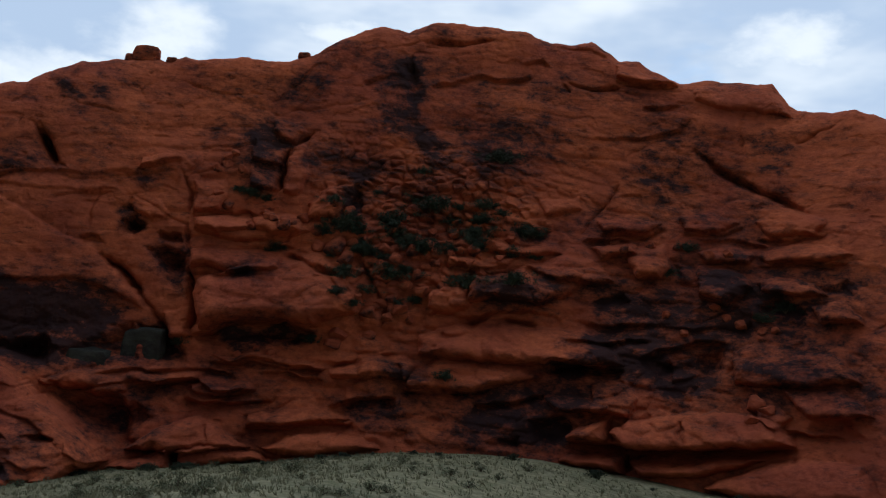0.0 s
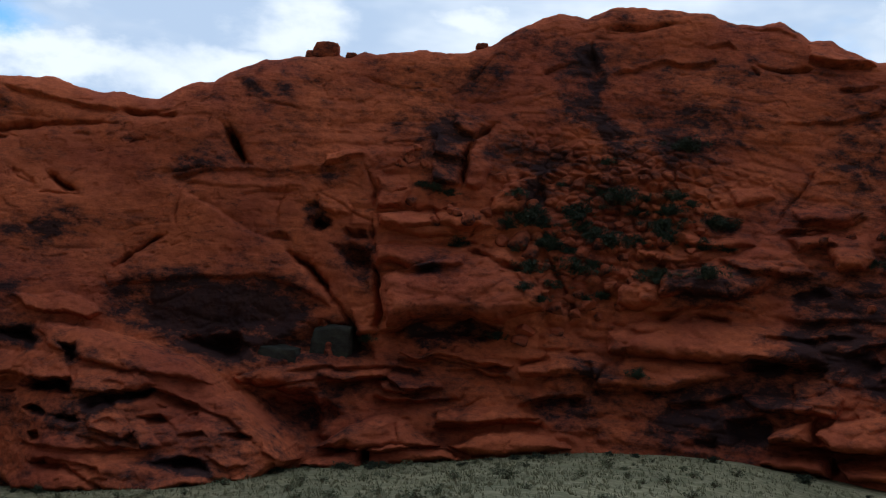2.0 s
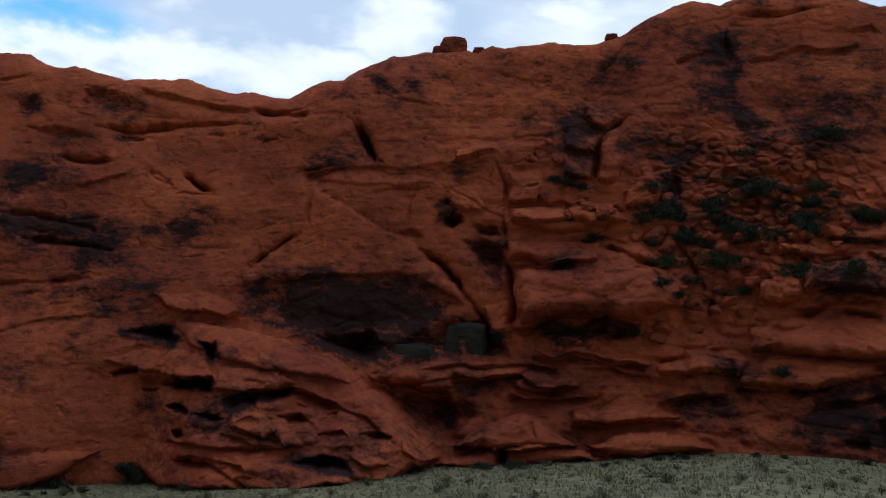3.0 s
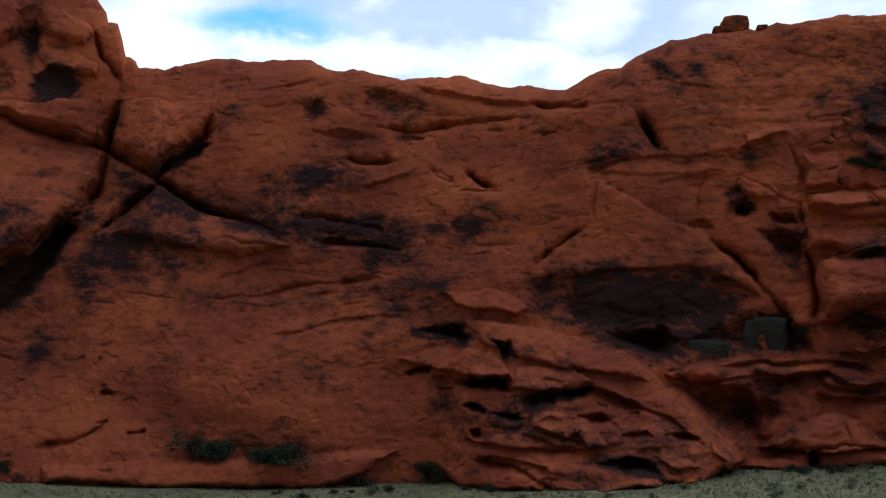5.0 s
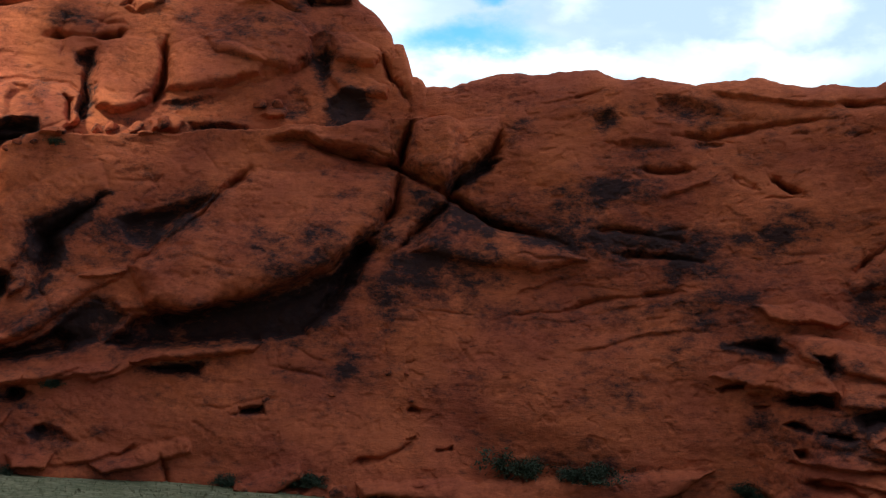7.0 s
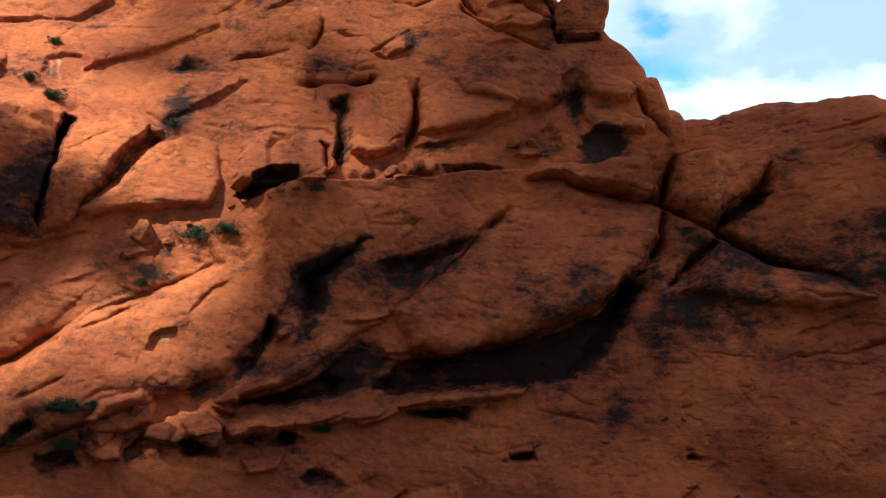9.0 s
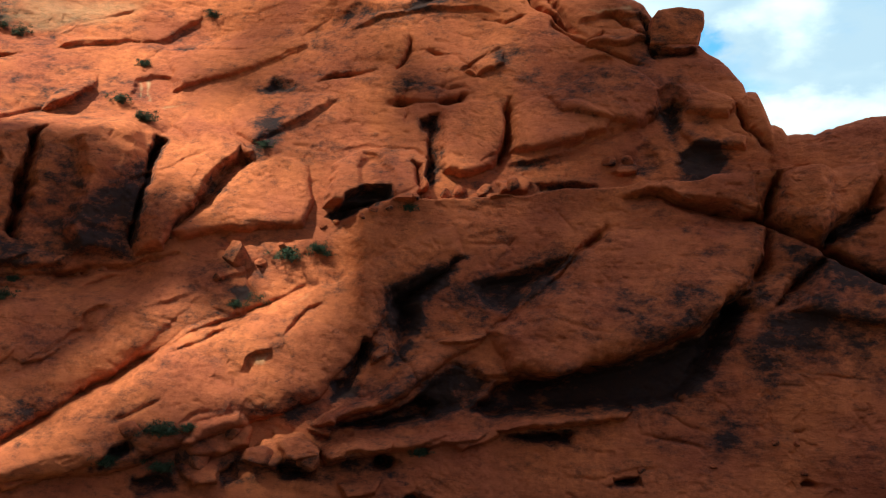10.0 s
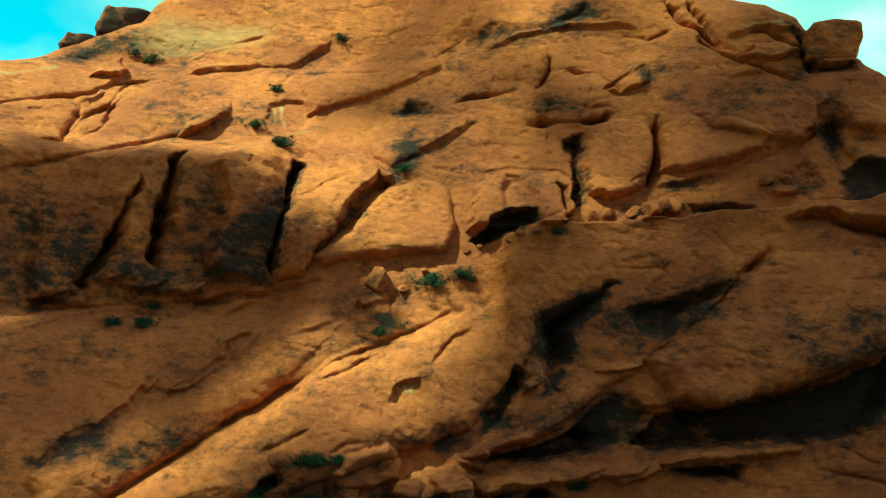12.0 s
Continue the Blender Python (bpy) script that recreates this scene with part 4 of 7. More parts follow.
stain_shade([(42.29, 1.53), (40.14, 1.82), (39.82, 0.90), (41.45, 0.83)], .6, .4)
stain_shade([(42.20, -0.31), (41.54, -0.10), (41.36, -1.00), (41.89, -1.03)], .6, .4)
stain_shade([(25.24, 20.99), (24.06, 21.63), (22.54, 20.57), (21.17, 19.51), (22.79, 18.83), (24.29, 19.23), (25.21, 19.89)], .8, .4)
stain_shade([(30.27, 10.89), (28.49, 10.54), (25.27, 11.65), (23.19, 11.30), (22.38, 8.35), (24.27, 7.88), (24.92, 9.84), (28.76, 9.72)], .75, .8)
stain_shade([(37.78, 10.96), (33.47, 10.75), (32.77, 7.56), (34.75, 6.67), (37.53, 5.37), (39.74, 5.08), (40.12, 7.22)], .45, 1.)
stain_shade([(28.93, 14.88), (26.56, 15.15), (25.05, 14.33), (27.11, 13.67), (29.49, 14.02)], .5, .7)
stain_shade([(21.12, 10.78), (18.80, 12.05), (16.48, 12.11), (18.20, 11.27), (20.22, 10.01)], .45, .8)
# outcrop, with shade painted into its crevices and pits
# beds behind the ridge, cut back and darkened with painted shade
face([(9.31, 1.71), (7.45, 2.14), (4.85, 0.64), (4.09, -2.62), (4.97, -3.32), (6.38, -1.71), (7.70, -0.24)], (-1.2, -1.2, -1.4, -1.4), .6)
stain_shade([(9.31, 1.71), (7.45, 2.14), (4.85, 0.64), (4.09, -2.62), (4.97, -3.32), (6.38, -1.71), (7.70, -0.24)], .4, .6)
spur([(20.77, 4.83), (19.18, 5.14), (15.72, 4.24), (13.45, 3.76), (11.22, 2.80), (9.58, 1.36), (7.70, -0.34), (6.38, -1.94), (5.22, -3.50), (6.88, -4.73), (12.20, -5.67), (19.19, -6.07), (22.40, -3.90), (22.23, -0.17), (21.15, 2.67)], 5., .65, 9.)
rock([(20.52, 6.48), (18.35, 6.67), (16.61, 6.25), (16.08, 5.44), (16.59, 4.99), (18.03, 5.30), (19.77, 5.59)], 1., .4)
rock([(19.46, 4.70), (17.73, 4.59), (15.14, 3.97), (12.33, 3.21), (10.39, 1.91), (9.57, 1.09), (12.86, 1.62), (16.25, 2.17), (18.27, 3.14)], .9, .6)
hollow([(21.90, 3.70), (20.90, 4.17), (19.60, 4.44), (18.85, 3.47), (19.13, 2.82), (20.87, 3.21)], 2.16, .5)
stain_shade([(21.90, 3.70), (20.90, 4.17), (19.60, 4.44), (18.85, 3.47), (19.13, 2.82), (20.87, 3.21)], 1.22, .3)
hollow([(17.99, 3.51), (16.84, 3.37), (16.39, 2.16), (17.10, 1.96)], 1.76, .4)
stain_shade([(17.99, 3.51), (16.84, 3.37), (16.39, 2.16), (17.10, 1.96)], 1.08, .3)
rock([(22.58, 1.90), (20.85, 2.50), (17.97, 2.73), (17.09, 1.78), (16.94, 1.16), (19.08, 0.93), (21.40, 1.25)], .9, .4)
hollow([(22.41, 1.14), (21.03, 1.44), (21.10, 0.98), (22.31, 0.79)], 1.76, .2)
hollow([(19.65, 0.63), (17.93, 0.98), (16.50, 0.49), (16.43, 0.08), (18.20, 0.17)], 2.29, .3)
stain_shade([(19.65, 0.63), (17.93, 0.98), (16.50, 0.49), (16.43, 0.08), (18.20, 0.17)], 1.22, .3)
rock([(16.66, 1.63), (13.70, 1.93), (12.30, 0.96), (15.08, 0.32), (16.49, 0.42)], .8, .5)
hollow([(16.34, -0.09), (13.68, 0.55), (12.29, 0.69), (12.84, 0.08), (15.06, -0.60), (15.76, -0.74)], 2.29, .4)
stain_shade([(16.34, -0.09), (13.68, 0.55), (12.29, 0.69), (12.84, 0.08), (15.06, -0.60), (15.76, -0.74)], 1.22, .3)
hollow([(20.79, 0.06), (19.78, 0.28), (19.92, -0.14), (20.64, -0.18)], 1.62, .25)
hollow([(19.47, -0.91), (18.76, -0.47), (17.74, -1.01), (17.88, -1.52), (18.74, -1.39)], 1.89, .3)
stain_shade([(19.47, -0.91), (18.76, -0.47), (17.74, -1.01), (17.88, -1.52), (18.74, -1.39)], 1.08, .3)
hollow([(17.60, -1.17), (16.18, -1.00), (15.67, -1.31), (17.02, -1.58)], 1.62, .25)
stain_shade([(17.60, -1.17), (16.18, -1.00), (15.67, -1.31), (17.02, -1.58)], 1.08, .3)
hollow([(18.85, -2.41), (18.14, -2.21), (17.79, -2.87), (18.55, -3.07)], 1.76, .3)
hollow([(13.10, -1.11), (12.00, -0.72), (11.44, -1.36), (12.53, -1.69)], 1.22, .3)
hollow([(12.28, -0.12), (11.59, -0.09), (11.67, -0.50), (12.19, -0.46)], 0.94, .25)
hollow([(11.16, -2.02), (9.81, -1.89), (9.27, -2.32), (10.61, -2.49)], 1.22, .25)
hollow([(9.01, -1.91), (7.69, -1.68), (7.16, -2.14), (8.21, -2.37)], 1.35, .25)
hollow([(10.77, -0.73), (10.09, -0.63), (10.14, -1.03), (10.63, -1.06)], 0.94, .25)
hollow([(12.51, -3.58), (10.60, -3.25), (9.26, -3.74), (8.98, -4.37), (10.59, -4.29)], 2.29, .4)
stain_shade([(12.51, -3.58), (10.60, -3.25), (9.26, -3.74), (8.98, -4.37), (10.59, -4.29)], 1.22, .3)
rock([(15.61, -1.07), (14.22, -0.66), (12.94, -1.94), (13.63, -2.48), (15.32, -1.90)], .9, .5)
rock([(13.65, -1.14), (12.54, -1.42), (11.70, -2.71), (12.51, -3.08)], .8, .4)
rock([(9.53, -3.26), (8.47, -2.87), (7.15, -3.45), (8.20, -3.84)], .7, .4)
rock([(6.90, -1.80), (5.61, -2.71), (5.86, -3.38), (6.64, -2.77)], .8, .4)
rock([(12.48, -5.21), (11.13, -4.39), (9.25, -4.39), (8.18, -5.29), (10.84, -5.93)], 0.5, 0.60, 0.9)
rock([(8.71, -5.00), (7.67, -4.13), (6.88, -4.41), (6.88, -5.37)], 0.4, 0.50, 0.7)
rock([(6.88, -5.21), (5.60, -4.33), (3.34, -4.01), (2.11, -4.40), (2.11, -5.35), (6.62, -5.68)], 0.5, 0.70, 0.8)
stain_shade([(20.79, 0.23), (15.64, 0.46), (15.60, -1.92), (18.98, -3.09), (21.31, -1.84)], 0.47, .7)
stain_shade([(13.66, -0.47), (8.76, -0.23), (6.89, -2.79), (9.52, -4.24), (13.62, -3.15)], 0.47, .7)
lip([(21.10, 0.84), (19.08, 0.86), (16.94, 1.09), (16.49, 0.42)], 1.35, .5)
lip([(16.20, 0.02), (13.68, 0.62), (11.74, 0.65), (9.83, -0.11)], 1.35, .5)
lip([(19.27, -3.10), (16.14, -2.95), (13.62, -3.15)], 1.08, .5)
lip([(18.39, -3.79), (16.12, -3.78), (14.43, -4.18), (14.14, -4.82)], 0.94, .4)
lip([(16.16, -1.95), (14.18, -2.85), (12.24, -3.07)], 0.68, .4)
lip([(11.46, 0.32), (9.83, -0.28), (8.22, -1.21), (6.90, -2.46)], 0.81, .4)
# the tilted block and the overhang under it, whose shade is painted dark
rock([(51.39, 8.01), (49.43, 10.79), (47.29, 14.27), (45.35, 15.42), (38.24, 15.65), (38.52, 13.52), (39.64, 11.01), (41.05, 9.35), (42.44, 8.10), (46.05, 6.18), (48.23, 4.90), (50.40, 5.42)], 2.4, 2.2)
lip([(52.26, 5.35), (49.05, 5.15), (46.05, 6.06), (43.56, 7.26), (41.60, 8.52), (40.21, 11.00)], 1.5, 1.2)
hollow([(40.90, 8.94), (40.35, 10.18), (39.36, 11.01), (39.63, 9.37), (40.88, 5.75), (41.99, 4.54), (42.36, 5.70)], 1.8, .6)
stain_shade([(40.90, 8.94), (40.35, 10.18), (39.36, 11.01), (39.63, 9.37), (40.88, 5.75), (41.99, 4.54), (42.36, 5.70)], 1., .4)
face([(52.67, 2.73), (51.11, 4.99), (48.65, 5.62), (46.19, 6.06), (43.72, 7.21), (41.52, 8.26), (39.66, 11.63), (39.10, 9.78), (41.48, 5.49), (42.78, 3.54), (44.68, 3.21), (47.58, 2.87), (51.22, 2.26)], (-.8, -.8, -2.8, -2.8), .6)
stain_shade([(52.67, 2.73), (51.12, 4.62), (48.66, 5.33), (46.20, 5.88), (43.73, 7.03), (41.54, 7.97), (39.67, 11.44), (39.47, 9.42), (41.47, 5.66), (42.77, 3.71), (44.68, 3.28), (47.57, 2.97), (51.22, 2.26)], 1., .4)
stain_shade([(47.79, 3.49), (46.23, 5.34), (43.76, 6.49), (41.59, 7.25), (40.54, 9.06), (41.43, 6.19), (42.98, 4.05), (44.67, 3.46)], 1., .3)
rock([(59.68, 1.54), (58.56, 2.44), (56.81, 3.63), (55.27, 5.77), (53.73, 7.36), (52.46, 8.08), (51.36, 7.88), (52.01, 7.02), (53.53, 5.83), (55.08, 3.90), (57.09, 2.33), (58.58, 1.53)], 2.2, 1.3)
rock([(53.73, 7.36), (52.96, 7.96), (51.59, 8.10), (51.49, 7.72), (52.74, 7.19)], .7, .3)
# underside of the finger slab: recessed, with its shade painted on
face([(58.83, 1.29), (56.85, 2.16), (54.59, 3.73), (53.55, 5.45), (52.05, 5.88), (51.12, 4.80), (52.67, 2.73), (54.16, 1.93), (57.36, 1.15)], (-.6, -.6, -2.2, -2.2), .4)
stain_shade([(58.83, 1.29), (56.85, 2.16), (54.59, 3.73), (53.55, 5.45), (52.05, 5.88), (51.12, 4.80), (52.67, 2.73), (54.16, 1.93), (57.36, 1.15)], 1.1, .4)
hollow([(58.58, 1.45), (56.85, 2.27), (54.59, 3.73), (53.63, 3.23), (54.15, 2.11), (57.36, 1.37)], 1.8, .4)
stain_shade([(58.82, 1.40), (56.84, 2.34), (54.58, 3.92), (53.63, 3.23), (54.15, 2.11), (57.36, 1.30)], .9, .4)
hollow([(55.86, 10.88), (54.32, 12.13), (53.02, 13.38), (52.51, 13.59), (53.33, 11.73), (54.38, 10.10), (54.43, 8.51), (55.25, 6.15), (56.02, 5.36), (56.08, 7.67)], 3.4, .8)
stain_shade([(56.12, 10.88), (54.31, 12.34), (53.01, 13.59), (52.38, 13.71), (53.33, 11.53), (54.26, 10.10), (54.31, 8.51), (55.14, 5.97), (56.02, 5.36), (56.20, 7.67)], 1., .3)
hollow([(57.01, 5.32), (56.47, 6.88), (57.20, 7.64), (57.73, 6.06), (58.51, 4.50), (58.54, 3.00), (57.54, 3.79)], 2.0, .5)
stain_shade([(57.01, 5.32), (56.47, 6.88), (57.20, 7.64), (57.98, 6.05), (58.63, 4.49), (58.67, 2.80), (57.55, 3.60)], 1., .3)
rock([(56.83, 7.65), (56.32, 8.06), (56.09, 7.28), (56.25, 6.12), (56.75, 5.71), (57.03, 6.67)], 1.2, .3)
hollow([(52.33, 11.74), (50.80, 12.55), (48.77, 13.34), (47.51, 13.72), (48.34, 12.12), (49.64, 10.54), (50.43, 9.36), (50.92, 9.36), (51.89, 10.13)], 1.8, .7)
stain_shade([(52.58, 11.74), (50.79, 12.63), (48.77, 13.34), (47.25, 13.92), (48.34, 11.92), (49.65, 10.35), (50.43, 9.29), (50.92, 9.36), (51.88, 10.33)], .95, .4)
crack([(45.79, 15.73), (47.26, 13.72), (48.88, 10.94), (50.69, 8.97), (51.48, 7.80)], .6, 1.2)
rock([(51.37, 1.62), (50.00, 2.61), (47.58, 2.90), (45.38, 3.53), (44.87, 3.27), (45.44, 2.55), (47.62, 2.10), (50.03, 1.87), (51.02, 1.50)], 2.2, 1.)
hollow([(51.03, 1.29), (48.84, 1.83), (47.39, 1.90), (47.93, 0.98), (49.61, 0.71)], 2.2, .4)
stain_shade([(51.03, 1.29), (48.84, 1.83), (47.39, 1.90), (47.93, 0.98), (49.61, 0.71)], .9, .3)
rock([(59.33, 0.40), (57.12, 1.06), (54.66, 1.55), (53.21, 1.27), (54.71, 0.30), (57.40, -0.20), (59.11, -0.65)], .9, .6)
hollow([(56.93, -0.95), (56.18, -0.14), (55.46, -0.51), (56.09, -1.18)], 1.3, .4)
stain_shade([(56.93, -0.95), (56.18, -0.14), (55.46, -0.51), (56.09, -1.18)], .9, .3)
rock([(53.72, 0.71), (52.23, 1.50), (51.24, 1.91), (51.03, 1.22), (52.77, 0.07)], .8, .5)
rock([(65.32, 0.09), (64.37, 1.60), (62.93, 2.41), (62.10, 1.35), (62.24, -0.11), (63.44, -0.71), (64.86, -0.96)], 0.6, 0.80, 1.0)
rock([(62.73, -1.03), (61.51, 0.47), (60.05, 1.09), (59.22, 0.05), (59.37, -1.20), (61.06, -1.47)], 0.6, 0.90, 1.2)
rock([(59.80, 1.28), (58.81, 2.17), (58.33, 1.54), (58.84, 0.72)], 1., .4)
hollow([(61.29, -1.06), (60.68, -0.38), (60.33, -1.07), (61.06, -1.64)], 1.2, .3)
stain_shade([(61.29, -1.06), (60.68, -0.38), (60.33, -1.07), (61.06, -1.64)], .9, .3)
hollow([(65.68, -1.07), (64.38, -0.65), (64.15, -1.28), (65.33, -1.62)], 1., .3)
stain_shade([(63.44, -0.71), (62.24, -0.11), (62.49, -1.19), (63.68, -1.61)], .8, .3)
hollow([(68.57, -1.06), (67.43, 0.17), (67.19, -0.18), (68.11, -1.40)], .9, .3)
stain_shade([(68.57, -1.06), (67.43, 0.17), (67.19, -0.18), (68.11, -1.40)], .9, .3)
stain_shade([(63.77, 2.37), (62.43, 3.37), (60.00, 3.67), (58.54, 3.00), (59.55, 1.84), (62.21, 1.71)], .8, .5)
# broken foot of the dome, its pits darkened with painted shade
rock([(61.16, 1.07), (59.34, 0.39), (59.44, -0.37), (60.85, -0.97)], 1.2, .5)
hollow([(61.08, -0.98), (59.42, -0.92), (59.14, -2.02), (60.80, -2.26)], 1.5, .4)
stain_shade([(61.08, -0.98), (59.42, -0.92), (59.14, -2.02), (60.80, -2.26)], .9, .3)
rock([(59.21, -0.06), (57.76, 0.68), (55.52, 1.03), (53.21, 1.40), (51.39, 1.86), (52.15, 0.87), (54.47, 0.20), (56.98, -0.46), (58.93, -1.09)], 1., .5)
hollow([(57.09, -0.91), (56.24, -0.17), (55.35, -0.58), (55.95, -1.35), (56.82, -1.57)], 1.3, .3)
stain_shade([(57.09, -0.91), (56.24, -0.17), (55.35, -0.58), (55.95, -1.35), (56.82, -1.57)], .9, .3)
rock([(58.41, -2.25), (57.19, -1.77), (56.20, -1.62), (56.66, -2.74), (58.13, -3.15)], .9, .4)
hollow([(55.65, -3.18), (54.91, -2.60), (53.09, -3.44), (52.82, -3.86), (54.10, -4.09), (55.37, -3.96)], 1.2, .4)
stain_shade([(55.65, -3.18), (54.91, -2.60), (53.09, -3.44), (52.82, -3.86), (54.10, -4.09), (55.37, -3.96)], .8, .3)
rock([(56.61, -4.54), (55.37, -3.96), (54.34, -4.39), (54.57, -5.29), (56.33, -5.42)], 1.3, .5)
lip([(54.83, -5.12), (52.79, -4.86), (51.50, -4.27), (50.73, -3.51)], .7, .4)
crack([(49.65, -4.36), (49.36, -5.41), (49.20, -6.80)], .3, .8)
rock([(52.79, -4.93), (50.20, -3.74), (48.34, -3.22), (48.05, -4.10), (50.16, -5.10), (52.25, -5.62)], 1., .5)
hollow([(46.61, -1.50), (44.83, -1.17), (44.69, -1.53), (46.33, -1.75)], 1.2, .25)
stain_shade([(46.61, -1.50), (44.83, -1.17), (44.69, -1.53), (46.33, -1.75)], .8, .2)
rock([(72.77, -1.86), (71.07, -0.73), (69.06, -0.29), (67.93, 0.12), (68.36, -1.18), (70.36, -2.50), (72.30, -3.25)], 1., .6)
hollow([(69.03, -1.81), (68.15, -0.26), (67.24, 0.15), (67.34, -0.59), (68.34, -2.15)], 1.2, .3)
stain_shade([(69.03, -1.81), (68.15, -0.26), (67.24, 0.15), (67.34, -0.59), (68.34, -2.15)], .9, .3)
hollow([(67.19, -2.39), (65.57, -1.68), (65.32, -2.75), (66.94, -3.62)], 1.2, .4)
stain_shade([(67.19, -2.39), (65.57, -1.68), (65.32, -2.75), (66.94, -3.62)], .9, .3)
rock([(65.33, -1.42), (64.39, -0.84), (63.54, -1.35), (63.65, -2.43), (64.84, -2.73)], 1.3, .5)
hollow([(63.54, -1.60), (62.70, -1.13), (62.45, -2.20), (63.41, -2.67)], 1., .3)
stain_shade([(63.54, -1.60), (62.70, -1.13), (62.45, -2.20), (63.41, -2.67)], .9, .2)
hollow([(57.00, -1.29), (56.23, -0.38), (55.47, -0.60), (55.99, -1.31)], 1.2, .3)
stain_shade([(57.00, -1.29), (56.23, -0.38), (55.47, -0.60), (55.99, -1.31)], .9, .2)
rock([(59.25, 0.13), (57.74, 0.57), (55.71, 1.04), (55.98, -0.08), (58.00, -0.72), (59.00, -0.77)], 1., .5)
lip([(59.25, -0.89), (57.75, -0.82), (55.72, -0.06)], .6, .4)
# slopes of the dome
rock([(74.70, -2.75), (70.41, 1.86), (67.66, 4.52), (64.32, 8.56), (59.88, 10.57), (55.78, 14.01), (54.22, 15.29), (52.94, 15.92), (52.50, 13.80), (54.32, 12.13), (55.86, 10.88), (56.43, 8.45), (57.73, 6.06), (59.03, 3.35), (62.21, 1.71), (65.80, -0.65), (68.11, -2.17)], 2.4, 4.5)
rock([(76.90, -0.36), (74.39, 2.77), (71.79, 4.61), (69.53, 7.08), (67.67, 9.62), (64.31, 10.62), (66.25, 7.26), (67.67, 4.83), (70.41, 2.04), (74.71, -2.41), (76.83, -2.74)], 1., 2.5)
lip([(72.01, 4.90), (70.68, 6.42), (69.54, 7.68), (69.40, 8.50), (68.15, 9.93)], 0.48, 0.95, .7)
lip([(76.91, 0.26), (75.66, 1.80), (74.18, 3.34), (73.22, 4.34), (72.70, 6.10), (72.26, 6.52)], 0.60, 1.14, .7)
rock([(71.90, 4.99), (70.90, 6.21), (69.77, 7.47), (69.40, 7.41), (69.99, 6.46), (71.12, 5.34)], .7, .4)
rock([(72.91, 5.70), (72.37, 6.60), (72.14, 6.14), (72.57, 5.14)], .5, .4)
crack([(67.20, 4.85), (65.77, 6.10), (64.33, 6.96), (63.11, 8.21)], .16, .4)
crack([(68.12, 1.23), (66.96, 2.21), (65.78, 3.21)], .2, .6)
crack([(65.08, 1.56), (64.36, 2.34), (63.65, 2.45)], .2, .5)
lip([(62.78, 5.07), (62.40, 5.86), (61.91, 6.35), (61.18, 6.50)], 0.36, 0.57, .7)
bleach([(62.29, 5.29), (61.92, 6.08), (61.30, 6.14), (61.48, 5.51)], .35, .2)
crack([(60.80, 7.31), (60.16, 8.73), (59.65, 9.55), (58.89, 10.19)], .16, .4)
lip([(65.89, 6.88), (65.49, 6.70), (65.42, 5.92), (65.66, 5.32)], 0.27, 0.57, .7)
stain_shade([(63.04, 10.88), (62.34, 11.28), (62.06, 10.50), (62.80, 9.85)], .9, .2)
lip([(63.69, 11.57), (62.83, 12.06), (62.21, 12.68)], 0.30, 0.57, .7)
lip([(67.44, 9.22), (65.76, 9.93), (64.79, 10.60)], 0.24, 0.76, .7)
crack([(70.48, 10.28), (69.09, 11.21), (67.68, 11.93)], .16, .4)
lip([(77.14, 9.28), (75.41, 10.51), (73.88, 11.08), (71.86, 10.81), (70.25, 10.80)], 0.30, 0.76, .7)
stain_shade([(77.05, 5.41), (76.65, 6.59), (76.19, 5.86), (76.59, 4.32)], .6, .6)
stain_shade([(76.91, 0.33), (75.46, 2.17), (73.75, 3.36), (74.36, 1.49), (76.05, 0.00)], .7, .6)
stain_shade([(74.14, 0.77), (71.32, 3.12), (69.74, 3.20), (71.30, 0.90), (73.68, -0.64)], .6, .7)
# buttresses: steep ribs that turn their dark flanks eastwards
face([(77.20, 11.70), (74.98, 11.53), (72.09, 11.76), (69.57, 12.37), (67.44, 13.01), (64.65, 14.10), (65.27, 13.12), (67.68, 12.35), (70.49, 11.54), (73.88, 11.20), (77.17, 10.28)], (-1., -1., -1.2, -1.2), .4)
rock([(66.47, 22.96), (64.97, 25.50), (63.22, 23.79), (62.23, 21.86), (63.25, 20.18), (64.64, 17.59), (65.62, 15.74), (66.12, 13.73), (67.20, 13.68), (67.20, 16.11), (66.84, 19.34)], 1.8, 1.6)
hollow([(65.26, 15.76), (64.27, 17.60), (62.24, 21.14), (62.86, 22.33), (64.00, 20.40), (65.13, 17.57)], 1.8, .6, 0.1)
rock([(65.87, 15.06), (64.27, 17.51), (62.75, 20.33), (60.97, 21.86), (59.71, 20.91), (59.25, 17.70), (59.79, 15.90), (63.29, 15.30), (65.26, 14.65)], 1.1, 1.)
# slots and east flanks: shade painted in, over real varnish
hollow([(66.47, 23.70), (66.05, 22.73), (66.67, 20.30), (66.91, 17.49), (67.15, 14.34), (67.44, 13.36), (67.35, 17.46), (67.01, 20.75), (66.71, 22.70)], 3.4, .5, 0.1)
stain_shade([(66.47, 23.70), (66.05, 22.73), (66.67, 20.30), (66.91, 17.49), (67.15, 14.34), (67.44, 13.36), (67.35, 17.46), (67.01, 20.75), (66.71, 22.70)], 1., .3)
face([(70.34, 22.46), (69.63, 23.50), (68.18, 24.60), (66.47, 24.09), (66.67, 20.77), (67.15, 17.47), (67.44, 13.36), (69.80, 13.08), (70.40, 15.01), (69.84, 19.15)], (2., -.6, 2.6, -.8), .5)
